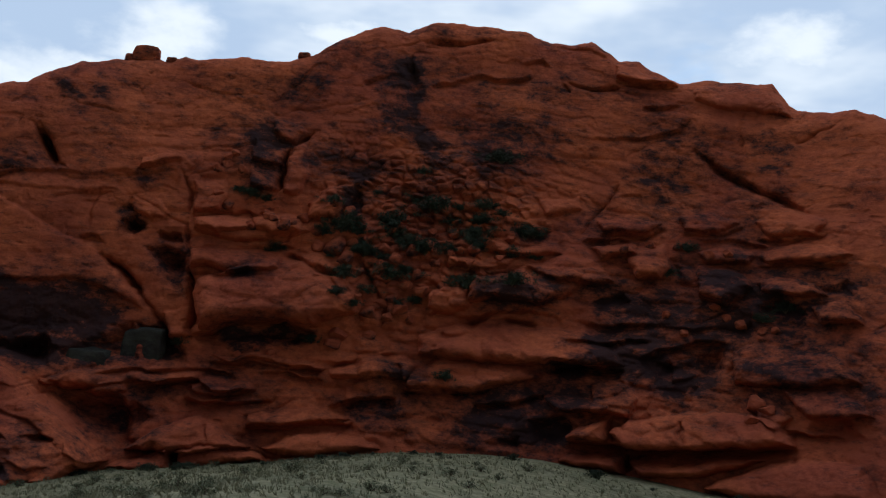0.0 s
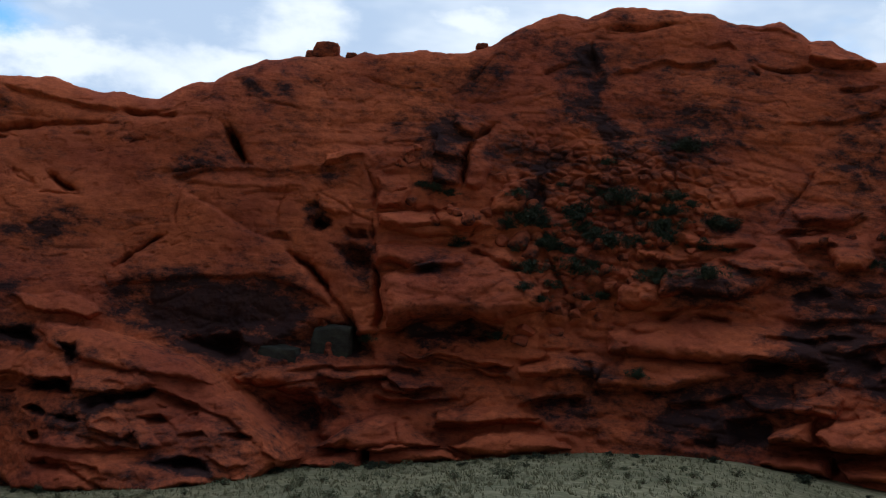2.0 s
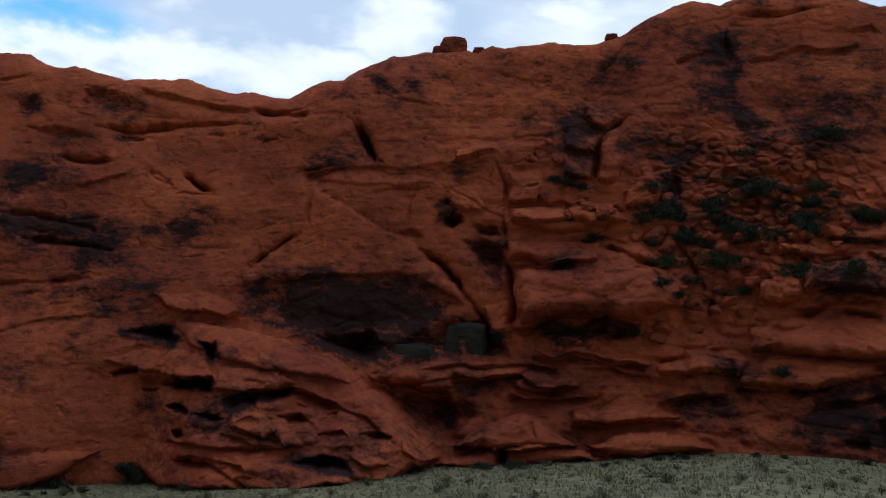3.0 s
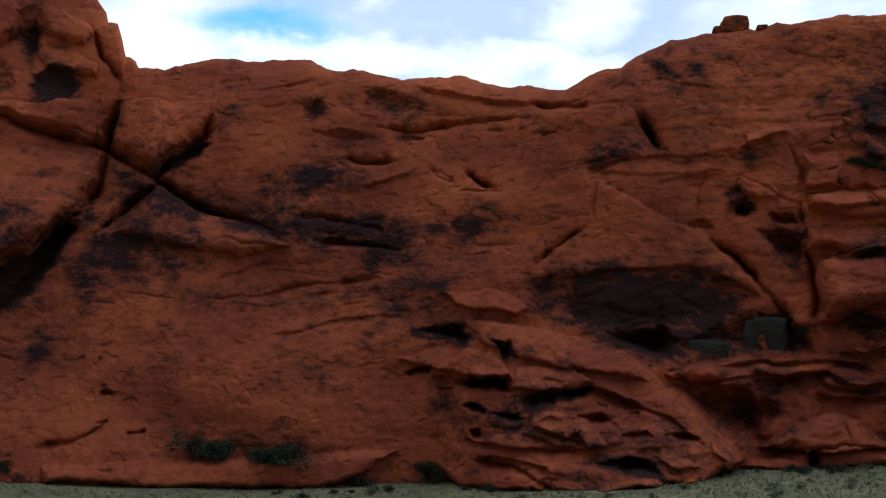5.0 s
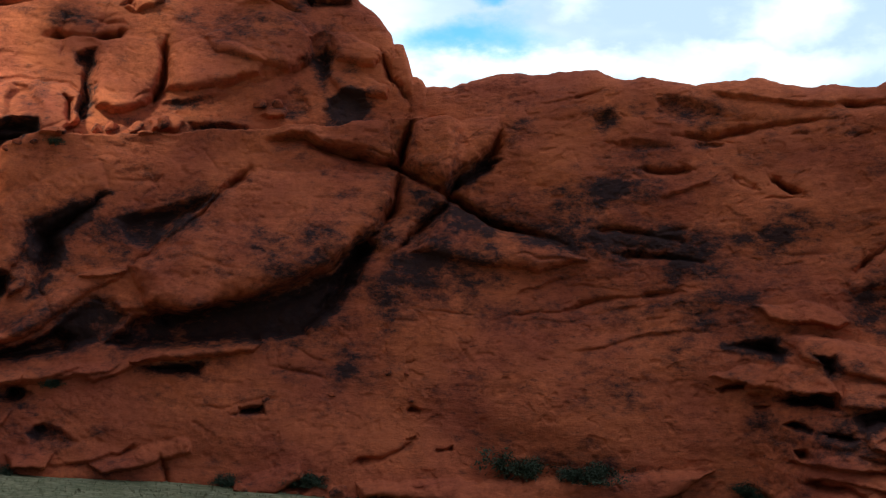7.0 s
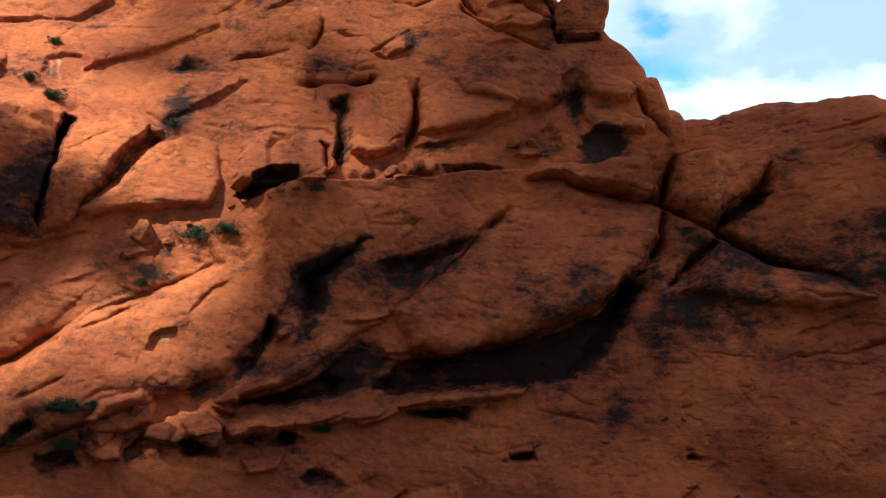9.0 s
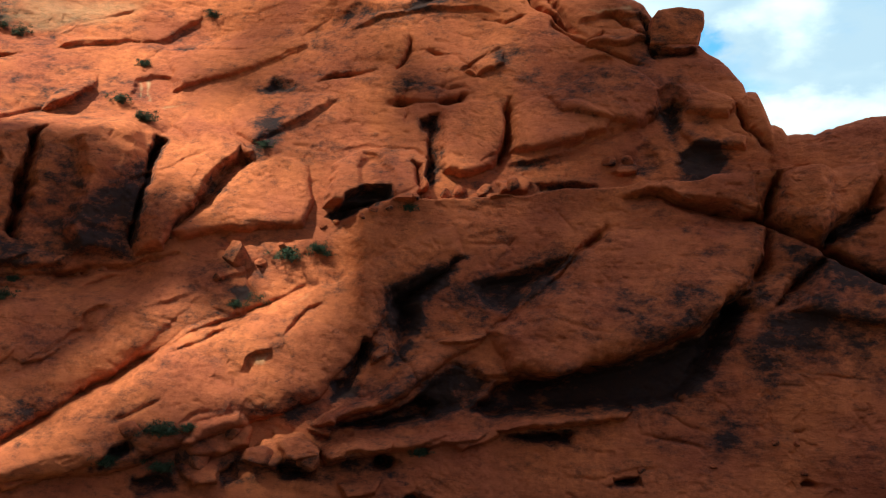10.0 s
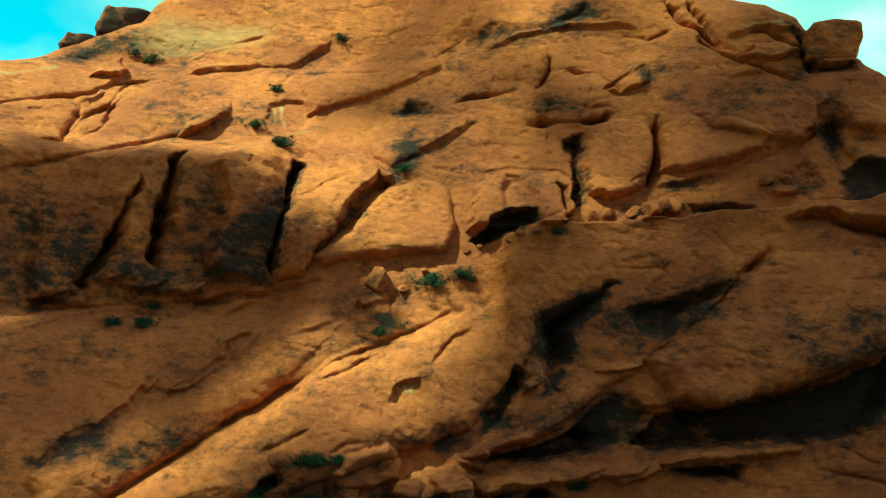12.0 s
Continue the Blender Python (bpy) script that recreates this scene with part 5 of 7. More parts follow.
stain_shade([(69.94, 16.39), (68.41, 19.96), (66.84, 21.24), (67.08, 17.48), (67.44, 13.36), (70.04, 13.07)], .95, .5)
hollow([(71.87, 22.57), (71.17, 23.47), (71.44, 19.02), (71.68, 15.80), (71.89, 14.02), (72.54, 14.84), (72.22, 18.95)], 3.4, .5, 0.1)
stain_shade([(71.70, 22.34), (71.33, 23.36), (71.62, 19.01), (71.82, 16.24), (71.95, 14.67), (72.31, 15.08), (72.04, 18.97)], .8, .3)
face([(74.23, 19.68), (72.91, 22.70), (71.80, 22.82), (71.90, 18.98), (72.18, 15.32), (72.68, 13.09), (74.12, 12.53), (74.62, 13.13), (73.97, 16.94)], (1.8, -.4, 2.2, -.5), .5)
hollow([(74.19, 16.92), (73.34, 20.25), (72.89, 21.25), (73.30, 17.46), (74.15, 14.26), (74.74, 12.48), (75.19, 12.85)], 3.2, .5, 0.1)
stain_shade([(74.08, 16.93), (73.22, 20.26), (73.03, 21.24), (73.49, 17.90), (74.27, 14.68), (74.74, 12.69), (75.05, 13.09)], .9, .3)
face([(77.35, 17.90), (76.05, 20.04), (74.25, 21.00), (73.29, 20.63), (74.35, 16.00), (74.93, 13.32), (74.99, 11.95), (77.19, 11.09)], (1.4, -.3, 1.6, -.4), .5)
stain_shade([(77.26, 13.99), (76.16, 14.40), (74.91, 13.75), (74.98, 11.61), (77.17, 10.28)], .8, .5)
rock([(73.57, 13.01), (72.91, 13.93), (72.00, 13.79), (71.65, 12.95), (72.78, 12.22)], .8, .4)
rock([(73.01, 12.63), (71.89, 13.58), (70.50, 13.25), (70.03, 12.64), (71.87, 12.08)], .8, .4)
# shoulder above the buttresses, shade painted in its crevice and triangular hollow
crack([(77.47, 23.38), (76.12, 23.79), (75.59, 26.25), (75.38, 27.60)], .25, .8)
crack([(75.90, 23.91), (75.25, 26.61), (74.13, 28.22), (72.89, 31.37)], .2, .6)
crack([(75.39, 24.30), (74.55, 25.74), (74.12, 27.59), (73.22, 29.82)], .2, .6)
rock([(74.85, 31.09), (74.19, 33.22), (73.39, 34.47), (73.09, 32.55), (73.48, 31.62), (74.75, 31.65)], 1.2, .5)
lip([(75.15, 27.83), (74.59, 29.09), (73.93, 30.69), (73.14, 32.27)], 0.35, 1.48, .7)
hollow([(75.62, 27.77), (74.82, 29.06), (74.27, 30.48), (74.10, 29.43), (75.03, 27.97)], .8, .4)
stain_shade([(75.39, 27.96), (74.82, 29.06), (74.27, 30.48), (74.10, 29.43), (75.03, 28.08)], .8, .3)
lip([(77.54, 26.50), (76.64, 26.91), (75.96, 27.55)], 0.16, 0.74, .7)
rock([(71.42, 25.45), (70.37, 28.02), (69.54, 29.41), (68.88, 29.46), (69.00, 27.87), (69.88, 26.66), (70.83, 25.56)], 1.4, .6)
lip([(70.71, 25.67), (69.76, 26.67), (68.87, 27.83)], 0.31, 1.23, .7)
hollow([(67.45, 26.83), (67.21, 29.03), (66.71, 29.85), (65.71, 29.62), (65.21, 27.79), (65.72, 26.39), (66.71, 26.35)], .5, .3)
lip([(66.46, 33.56), (65.44, 34.54), (64.16, 36.24)], .28, 1.0, .7)
lip([(63.39, 36.52), (61.83, 36.92), (60.52, 37.52)], .18, 1.0, .7)
lip([(70.65, 34.24), (68.70, 35.83), (67.21, 37.35)], .2, 1.0, .7)
lip([(70.88, 32.54), (69.43, 33.51), (67.71, 33.34), (65.70, 33.70)], 0.16, 0.99, .7)
rock([(70.66, 34.41), (68.21, 36.32), (66.20, 37.56), (64.15, 37.80), (64.16, 36.24), (66.20, 33.96), (68.20, 33.31), (70.40, 32.87)], .6, .8)
hollow([(59.50, 35.21), (57.86, 37.95), (57.39, 34.57), (59.02, 31.93), (60.08, 31.42)], .8, 1.)
lip([(63.44, 29.39), (61.89, 30.43), (60.59, 31.45), (59.01, 32.74)], .18, 1.6, .7)
rock([(65.70, 31.50), (64.17, 34.27), (61.85, 35.33), (59.77, 34.67), (59.54, 32.48), (62.15, 30.43), (64.20, 28.86), (65.71, 27.78)], 1., 1.4)
hollow([(61.92, 28.07), (60.87, 29.61), (59.73, 28.28), (60.39, 27.53), (61.41, 27.30)], 1.3, .6)
stain_shade([(61.92, 28.07), (60.87, 29.61), (59.73, 28.28), (60.39, 27.53), (61.41, 27.30)], .9, .4)
rock([(63.20, 26.29), (62.17, 27.82), (60.65, 27.28), (58.57, 27.24), (58.86, 25.75), (60.68, 24.28), (62.22, 22.82), (62.97, 23.79)], .6, 1.)
lip([(60.94, 24.28), (59.64, 25.50), (58.06, 26.98)], .2, 1.0, .7)
stain_shade([(62.20, 24.78), (60.91, 26.27), (60.96, 22.82), (62.23, 22.34)], .7, .4)
lip([(72.90, 21.73), (71.52, 23.34), (69.63, 24.50), (67.45, 25.65)], 0.14, 0.74, .7)
# steep east side of the dome: varnish, and painted shade in hollows and clefts
hollow([(58.45, 34.62), (57.35, 36.78), (55.25, 35.50), (54.16, 36.49), (53.07, 37.46), (52.58, 35.74), (54.74, 34.63), (56.61, 33.97), (57.94, 33.51)], .9, .8)
stain_shade([(58.45, 34.62), (57.35, 36.78), (55.25, 35.50), (54.16, 36.49), (53.07, 37.46), (52.58, 35.74), (54.74, 34.63), (56.61, 33.97), (57.94, 33.51)], .8, .6)
lip([(57.94, 33.40), (56.07, 34.37), (54.20, 35.06), (51.55, 35.05), (50.53, 33.84)], .3, 1.2, .7)
crack([(55.66, 29.17), (54.82, 31.18), (54.91, 32.77)], .2, .6)
crack([(59.07, 28.68), (57.23, 29.14), (56.17, 29.71)], .2, .6)
rock([(52.26, 28.91), (50.89, 30.78), (50.11, 30.68), (50.29, 29.44), (51.49, 28.58)], .7, .4)
lip([(52.52, 29.03), (51.17, 30.41), (50.31, 31.11)], 0.30, 0.76, .7)
stain_shade([(55.94, 28.17), (54.62, 28.85), (53.86, 27.79), (55.45, 27.13)], .8, .5)
stain_shade([(50.91, 30.27), (50.24, 30.70), (50.16, 29.43), (50.69, 29.24)], .7, .4)
crack([(49.38, 36.58), (48.66, 34.85), (47.43, 32.84), (46.43, 31.69)], .25, .7)
crack([(48.33, 36.64), (47.39, 33.86), (47.05, 32.53)], .2, .6)
crack([(51.58, 33.99), (50.30, 33.02), (49.23, 33.63)], .2, .5)
crack([(54.30, 31.14), (52.74, 30.48), (51.24, 28.31)], .2, .5)
rock([(46.45, 31.19), (44.85, 32.22), (43.56, 32.26), (43.12, 30.95), (44.41, 30.67)], .8, .4)
hollow([(46.44, 31.34), (45.36, 32.30), (45.14, 31.51), (45.93, 31.13)], .8, .3)
lip([(46.65, 32.63), (45.05, 33.51), (43.64, 33.27), (43.32, 31.97)], 0.36, 0.76, .7)
lip([(46.80, 29.26), (45.74, 29.72), (44.96, 29.77)], 0.30, 0.76, .7)
rock([(53.39, 25.93), (52.59, 26.60), (50.53, 26.18), (50.12, 24.71), (50.28, 22.49), (50.99, 20.71), (52.55, 19.88), (53.43, 20.37), (53.47, 23.15)], 1.1, .9)
rock([(49.86, 25.64), (48.99, 26.26), (46.45, 25.55), (45.23, 24.37), (45.52, 23.49), (47.88, 22.30), (49.41, 21.97), (50.25, 22.03), (50.09, 24.33)], .9, 1.)
crack([(50.01, 26.37), (50.14, 24.34), (50.28, 22.49), (50.86, 20.70)], .4, 1.2)
hollow([(54.33, 25.11), (53.53, 25.79), (53.32, 24.09), (53.69, 22.69), (53.54, 20.83), (53.98, 19.16), (54.34, 19.94), (54.07, 22.24)], 1.2, .4, 0.1)
stain_shade([(54.33, 25.11), (53.53, 25.79), (53.32, 24.09), (53.69, 22.69), (53.54, 20.83), (53.98, 19.16), (54.34, 19.94), (54.07, 22.24)], .9, .3)
crack([(55.72, 26.40), (54.16, 26.47), (52.59, 26.70), (51.80, 27.13)], .35, 1.)
lip([(58.15, 22.33), (56.85, 22.70), (54.79, 22.36), (54.29, 21.78)], 0.30, 0.57, .7)
rock([(58.95, 17.61), (58.43, 20.92), (57.38, 22.09), (56.08, 22.40), (54.79, 22.26), (54.05, 21.21), (54.06, 19.03), (54.87, 17.61), (56.20, 17.62)], 2., .5)
hollow([(57.57, 18.98), (57.45, 21.15), (56.87, 21.85), (56.10, 21.60), (55.75, 20.20), (55.66, 18.60), (56.68, 18.70)], .8, .4)
# cave under the block, blackened with painted shade
hollow([(58.76, 16.72), (58.22, 18.30), (57.19, 18.98), (55.91, 18.74), (55.63, 17.93), (56.72, 16.96), (58.26, 16.28)], 2.4, .35)
stain_shade([(58.76, 16.72), (58.22, 18.30), (57.19, 18.98), (55.91, 18.74), (55.63, 17.93), (56.72, 16.96), (58.26, 16.28)], 1., .2)
crack([(55.20, 21.58), (54.57, 20.86), (54.49, 19.26), (54.39, 18.36)], .25, .8)
rock([(48.21, 26.41), (46.33, 28.14), (44.98, 29.53), (43.53, 27.90), (42.97, 26.56), (43.19, 24.76), (44.00, 23.71), (45.74, 24.33), (47.75, 25.19)], .8, 1.)
lip([(44.26, 23.51), (43.21, 24.31), (42.79, 25.25), (43.15, 26.45), (42.24, 27.48)], 0.66, 1.52, .7)
hollow([(42.93, 24.95), (42.11, 26.31), (41.69, 24.89), (42.33, 22.30), (42.78, 23.14)], 1.2, .6)
stain_shade([(42.93, 24.95), (42.11, 26.31), (41.69, 24.89), (42.33, 22.30), (42.78, 23.14)], .9, .4)
rock([(42.06, 27.13), (40.82, 27.18), (39.22, 25.44), (39.78, 24.19), (41.70, 24.80)], .9, .8)
rock([(42.24, 23.97), (40.29, 23.74), (38.94, 22.35), (38.99, 21.51), (41.60, 22.14)], .8, .7)
hollow([(42.38, 21.44), (41.60, 22.14), (40.38, 22.23), (39.75, 20.75), (40.08, 19.45), (42.25, 19.42)], .5, .5)
stain_shade([(42.38, 21.44), (41.60, 22.23), (40.38, 22.31), (39.75, 20.75), (40.08, 19.36), (42.26, 19.34)], 1., .3)
hollow([(45.15, 20.79), (44.31, 22.49), (43.54, 22.86), (42.87, 21.48), (42.97, 19.77), (44.45, 19.79)], .6, .6)
stain_shade([(45.15, 20.79), (44.31, 22.49), (43.54, 22.86), (42.87, 21.48), (42.97, 19.77), (44.45, 19.79)], .7, .4)
rock([(45.43, 20.29), (44.87, 21.34), (44.14, 21.07), (44.32, 20.00)], .7, .3)
lip([(47.89, 22.07), (46.30, 23.10), (45.26, 23.69), (43.99, 23.80)], 0.42, 0.95, .7)
stain_shade([(50.47, 21.04), (48.41, 21.66), (48.70, 20.79), (49.98, 20.43)], .8, .3)
lip([(50.47, 20.90), (48.93, 21.39), (47.13, 21.80)], 0.30, 0.76, .7)
hollow([(49.25, 19.71), (46.72, 19.70), (45.49, 19.08), (46.53, 18.36), (48.79, 18.72)], 1.1, .5)
stain_shade([(49.25, 19.71), (46.72, 19.70), (45.49, 19.08), (46.53, 18.36), (48.79, 18.72)], .6, .4)
rock([(50.77, 19.71), (49.73, 20.32), (49.25, 19.71), (49.54, 18.85), (50.80, 18.82)], .8, .4)
rock([(51.57, 18.64), (50.55, 18.90), (50.32, 18.14), (51.34, 17.97)], .6, .3)
rock([(44.78, 18.40), (41.78, 19.26), (38.95, 19.22), (38.37, 16.75), (41.15, 17.64), (43.06, 18.18)], .45, .5)
lip([(45.29, 18.22), (43.07, 18.01), (41.17, 17.39), (39.14, 16.45)], .9, .5)
bleach([(73.43, 35.10), (72.03, 39.37), (65.33, 39.76), (66.36, 36.25), (68.85, 34.44), (71.76, 33.90)], .3, 2.6)
bleach([(79.33, 28.77), (79.13, 29.77), (76.44, 32.26), (76.10, 33.16), (75.92, 32.14), (77.35, 30.76)], .4, .5)
# gap beside and below the perched block, its shade painted on
hollow([(43.68, 33.41), (43.09, 32.70), (43.14, 30.47), (43.63, 30.74)], 1.4, .4)
stain_shade([(43.68, 33.41), (43.09, 32.70), (43.14, 30.47), (43.63, 30.74)], .9, .3)
lip([(43.36, 30.22), (42.13, 30.11), (40.89, 30.26)], .9, .6)
stain_shade([(43.35, 30.41), (40.89, 30.26), (41.06, 29.54), (43.15, 29.52)], .7, .4)
# varnish, more painted shade in alcove, overhang and recesses, joints and bleached streaks
stain_shade([(-6.35, 23.69), (-10.91, 24.82), (-12.12, 23.20), (-11.09, 21.11), (-10.40, 17.67), (-9.68, 17.83), (-8.74, 22.30), (-6.99, 22.55)], 0.56, 1.2)
crack([(-8.32, 30.81), (-10.34, 30.84), (-12.03, 31.53)], .3, .7)
stain_shade([(-12.41, 22.99), (-15.45, 23.12), (-17.64, 22.33), (-16.39, 20.21), (-12.54, 20.29)], 0.42, 1.5)
stain_shade([(-17.87, 23.37), (-20.98, 24.41), (-21.87, 21.14), (-19.83, 20.50)], 0.39, 1.2)
crack([(-15.50, 28.33), (-16.90, 27.46), (-18.49, 27.90)], .3, .7)
stain_shade([(-24.52, 24.09), (-26.57, 23.11), (-26.36, 21.73), (-24.82, 22.55)], 0.56, .7)
stain_shade([(-20.65, 19.57), (-22.95, 19.45), (-24.20, 19.02), (-23.00, 18.13), (-20.95, 18.50)], 0.49, .7)
stain_shade([(-15.01, 14.82), (-17.39, 15.72), (-19.27, 15.14), (-18.00, 13.90), (-15.60, 13.71)], 0.49, .9)
stain_shade([(-12.40, 9.22), (-14.38, 10.69), (-17.08, 10.89), (-17.29, 9.14), (-15.04, 8.55)], 0.42, .6)
stain_shade([(-17.67, 9.60), (-18.96, 10.35), (-20.55, 9.57), (-20.09, 8.23), (-18.26, 8.33)], 0.56, .8)
stain_shade([(-24.74, 11.12), (-25.73, 11.34), (-29.65, 9.59), (-29.73, 7.07), (-25.61, 7.98)], 0.63, 1.0)
crack([(-11.27, 6.78), (-12.90, 7.53), (-15.11, 7.05), (-15.96, 6.26)], .3, .7)
stain_shade([(-20.79, 4.29), (-22.23, 5.95), (-24.20, 6.36), (-24.50, 4.94), (-24.28, 1.53), (-22.40, 2.18), (-21.11, 2.89)], 0.56, 1.0)
crack([(-19.55, 0.60), (-19.48, -0.58), (-19.78, -1.32)], .2, .5)
crack([(-22.96, 0.84), (-23.17, -1.06)], .2, .5)
stain_shade([(-10.42, 1.98), (-13.17, 2.56), (-14.89, 1.07), (-15.04, -1.66), (-11.20, -1.53)], 0.35, 1.0)
stain_shade([(-8.10, 3.04), (-9.21, 3.52), (-10.38, 2.78), (-9.02, 1.89)], 0.42, .7)
crack([(2.08, -2.61), (1.97, -4.03)], .25, 1.2)
stain_shade([(16.15, 7.62), (11.09, 8.80), (6.38, 8.37), (4.82, 6.87), (6.79, 5.52), (9.06, 4.58), (12.24, 4.36), (15.23, 5.24)], 0.66, .8)
stain_shade([(4.92, 11.18), (2.70, 11.14), (2.34, 8.68), (3.47, 9.00)], 0.63, .8)
stain_shade([(0.99, 6.32), (-0.70, 7.25), (-3.26, 7.23), (-4.14, 6.28), (-1.30, 6.48)], 0.42, .6)
stain_shade([(13.20, 15.87), (12.86, 17.49), (10.24, 18.56), (9.23, 16.50), (10.97, 15.96)], 0.63, .8)
stain_shade([(9.01, 17.84), (8.20, 19.26), (6.73, 19.65), (5.78, 18.63), (6.93, 17.85)], 0.39, 1.2)
stain_shade([(-2.51, 17.65), (-2.81, 20.63), (-4.34, 21.50), (-5.24, 20.20), (-3.66, 17.32)], 0.42, .8)
stain_shade([(0.37, 17.34), (-0.07, 20.51), (-1.50, 20.93), (-1.65, 17.56)], 0.59, .8)
crack([(18.71, -4.15), (16.21, -4.35), (14.56, -5.27), (13.75, -5.89)], .3, .9)
ledge([(57.78, 17.47), (46.72, 18.71), (42.64, 19.15), (38.40, 19.61), (35.20, 19.72)], 2.2, 7)
crack([(38.15, 16.46), (38.05, 17.92), (37.52, 19.27)], .3, 1.1)
stain_shade([(39.91, 5.74), (38.65, 10.01), (35.52, 10.93), (34.59, 8.93), (37.13, 7.23), (38.46, 4.63)], 0.56, .9)
stain_shade([(32.02, 10.86), (29.69, 11.47), (26.46, 11.69), (23.23, 11.27), (22.91, 9.61), (24.94, 9.16), (26.14, 10.33), (29.06, 9.85)], 0.66, .8)
stain_shade([(24.94, 8.76), (22.33, 9.31), (21.97, 8.46), (24.63, 7.79)], 0.63, .7)
stain_shade([(28.29, 14.69), (26.24, 15.34), (25.48, 14.30), (27.69, 13.86)], 0.59, .6)
stain_shade([(35.36, 5.92), (32.49, 6.63), (28.96, 5.59), (33.01, 4.59)], 0.42, .8)
stain_shade([(27.22, 6.04), (24.03, 7.30), (20.28, 7.43), (20.27, 6.67), (22.27, 5.64), (24.88, 6.12)], 0.45, .8)
stain_shade([(40.91, 2.79), (39.81, 3.22), (39.32, 1.35), (40.84, 1.09)], 0.42, .7)
crack([(28.52, 11.57), (26.16, 11.42), (23.80, 10.65)], .3, .7)
crack([(27.30, 9.90), (24.95, 9.63), (22.91, 9.22)], .3, .7)
crack([(33.60, 5.22), (30.13, 5.74), (26.94, 6.83), (24.03, 7.30)], .3, .6)
stain_shade([(25.32, 21.14), (23.41, 21.77), (20.97, 19.94), (21.31, 19.34), (22.77, 18.91), (24.25, 19.50)], 0.63, .6)
stain_shade([(23.40, 17.62), (21.88, 18.10), (21.70, 17.47), (23.04, 17.16)], 0.56, .4)
stain_shade([(27.46, 17.25), (25.11, 17.88), (24.33, 17.19), (25.98, 16.87)], 0.56, .5)
stain_shade([(32.83, 18.94), (31.38, 20.08), (31.04, 18.31), (32.51, 17.84)], 0.49, .5)
crack([(26.25, 15.76), (25.07, 15.50), (23.31, 15.77)], .3, .8)
crack([(16.42, 20.55), (15.01, 20.33), (13.34, 20.47)], .3, .8)
crack([(21.55, 15.47), (21.10, 14.65), (20.31, 14.17)], .25, .6)
crack([(19.52, 15.41), (18.93, 14.51), (18.01, 13.78)], .25, .6)
crack([(24.52, 18.08), (22.17, 18.23), (19.27, 18.96), (16.41, 19.33)], .3, .7)
stain_shade([(48.04, -4.81), (47.07, -3.73), (46.27, -4.05), (47.25, -5.31)], 0.35, 1.0)
stain_shade([(28.81, -0.04), (26.25, 1.92), (24.19, 0.55), (25.89, -0.99)], 0.39, 1.0)
stain_shade([(42.46, 21.40), (41.37, 22.08), (40.09, 21.82), (39.97, 19.59), (42.50, 19.58)], 0.70, .9)
stain_shade([(42.20, 25.64), (40.92, 25.93), (39.77, 23.98), (41.53, 23.75)], 0.35, .8)
crack([(39.43, 25.72), (38.82, 23.41), (37.74, 21.13)], .3, .9)
# ribs and the recess at their foot: varnish with painted shade
stain_shade([(70.66, 13.00), (69.20, 19.21), (68.01, 20.72), (67.16, 21.26), (67.06, 13.68)], 0.63, .8)
stain_shade([(78.68, 11.35), (78.77, 14.30), (74.67, 16.39), (73.31, 14.75), (71.49, 14.91), (69.15, 13.76), (70.31, 12.29), (73.70, 11.81)], 0.59, .8)
crack([(70.75, 11.07), (70.30, 11.74), (69.14, 12.37), (66.76, 13.13)], .2, .5)
crack([(74.26, -2.21), (71.72, 0.37), (68.36, 4.12), (65.06, 7.28), (62.86, 9.08), (59.61, 11.19)], .2, .6)
bleach([(61.87, 9.04), (60.63, 9.70), (58.21, 11.86), (58.59, 11.31), (60.37, 9.71)], .8, .4)
stain_shade([(56.33, 10.37), (55.28, 11.64), (53.98, 12.90), (52.89, 13.41), (54.16, 10.50), (54.35, 8.08), (55.16, 6.10), (56.94, 4.80), (56.89, 7.53)], 0.70, .8)
stain_shade([(52.07, 12.49), (50.40, 12.98), (47.60, 13.36), (45.95, 14.98), (47.91, 12.14), (49.76, 9.75), (50.80, 8.87), (50.22, 10.94), (51.72, 11.67)], 0.70, 1.0)
stain_shade([(58.99, 1.33), (54.47, 3.40), (49.44, 5.08), (45.70, 5.58), (41.70, 7.49), (40.14, 9.34), (39.97, 7.52), (41.41, 4.29), (44.60, 3.11), (47.05, 3.36), (50.53, 2.48), (54.53, 1.63)], 0.70, 1.2)
stain_shade([(63.86, 3.04), (61.91, 3.89), (59.44, 4.77), (57.94, 4.83), (59.47, 2.49), (62.90, 1.95)], 0.42, .9)
crack([(79.12, 26.21), (74.92, 29.26), (73.58, 30.92), (71.71, 31.62)], .2, .6)
crack([(78.95, 20.14), (73.91, 23.45), (71.64, 25.53), (68.54, 26.64)], .2, .5)
stain_shade([(62.04, 22.41), (61.76, 25.89), (61.12, 26.13), (61.15, 22.42)], 0.49, .6)
stain_shade([(59.64, 32.29), (59.08, 35.30), (57.48, 34.68), (53.70, 36.15), (52.06, 37.06), (53.74, 34.40), (56.97, 33.28), (58.58, 31.99)], 0.49, .9)
stain_shade([(55.73, 28.07), (54.92, 28.80), (54.28, 27.49), (55.22, 27.04)], 0.42, .6)
bleach([(66.74, 26.76), (66.78, 29.38), (66.63, 29.39), (66.57, 26.78)], .6, .2)
bleach([(67.06, 26.74), (67.02, 29.10), (66.90, 29.10), (66.92, 26.75)], .6, .2)
bleach([(66.57, 26.16), (65.07, 26.58), (64.31, 26.61), (66.07, 25.88)], .5, .3)
bleach([(46.02, 33.73), (44.02, 34.18), (43.91, 33.65), (45.77, 33.32)], .7, .5)
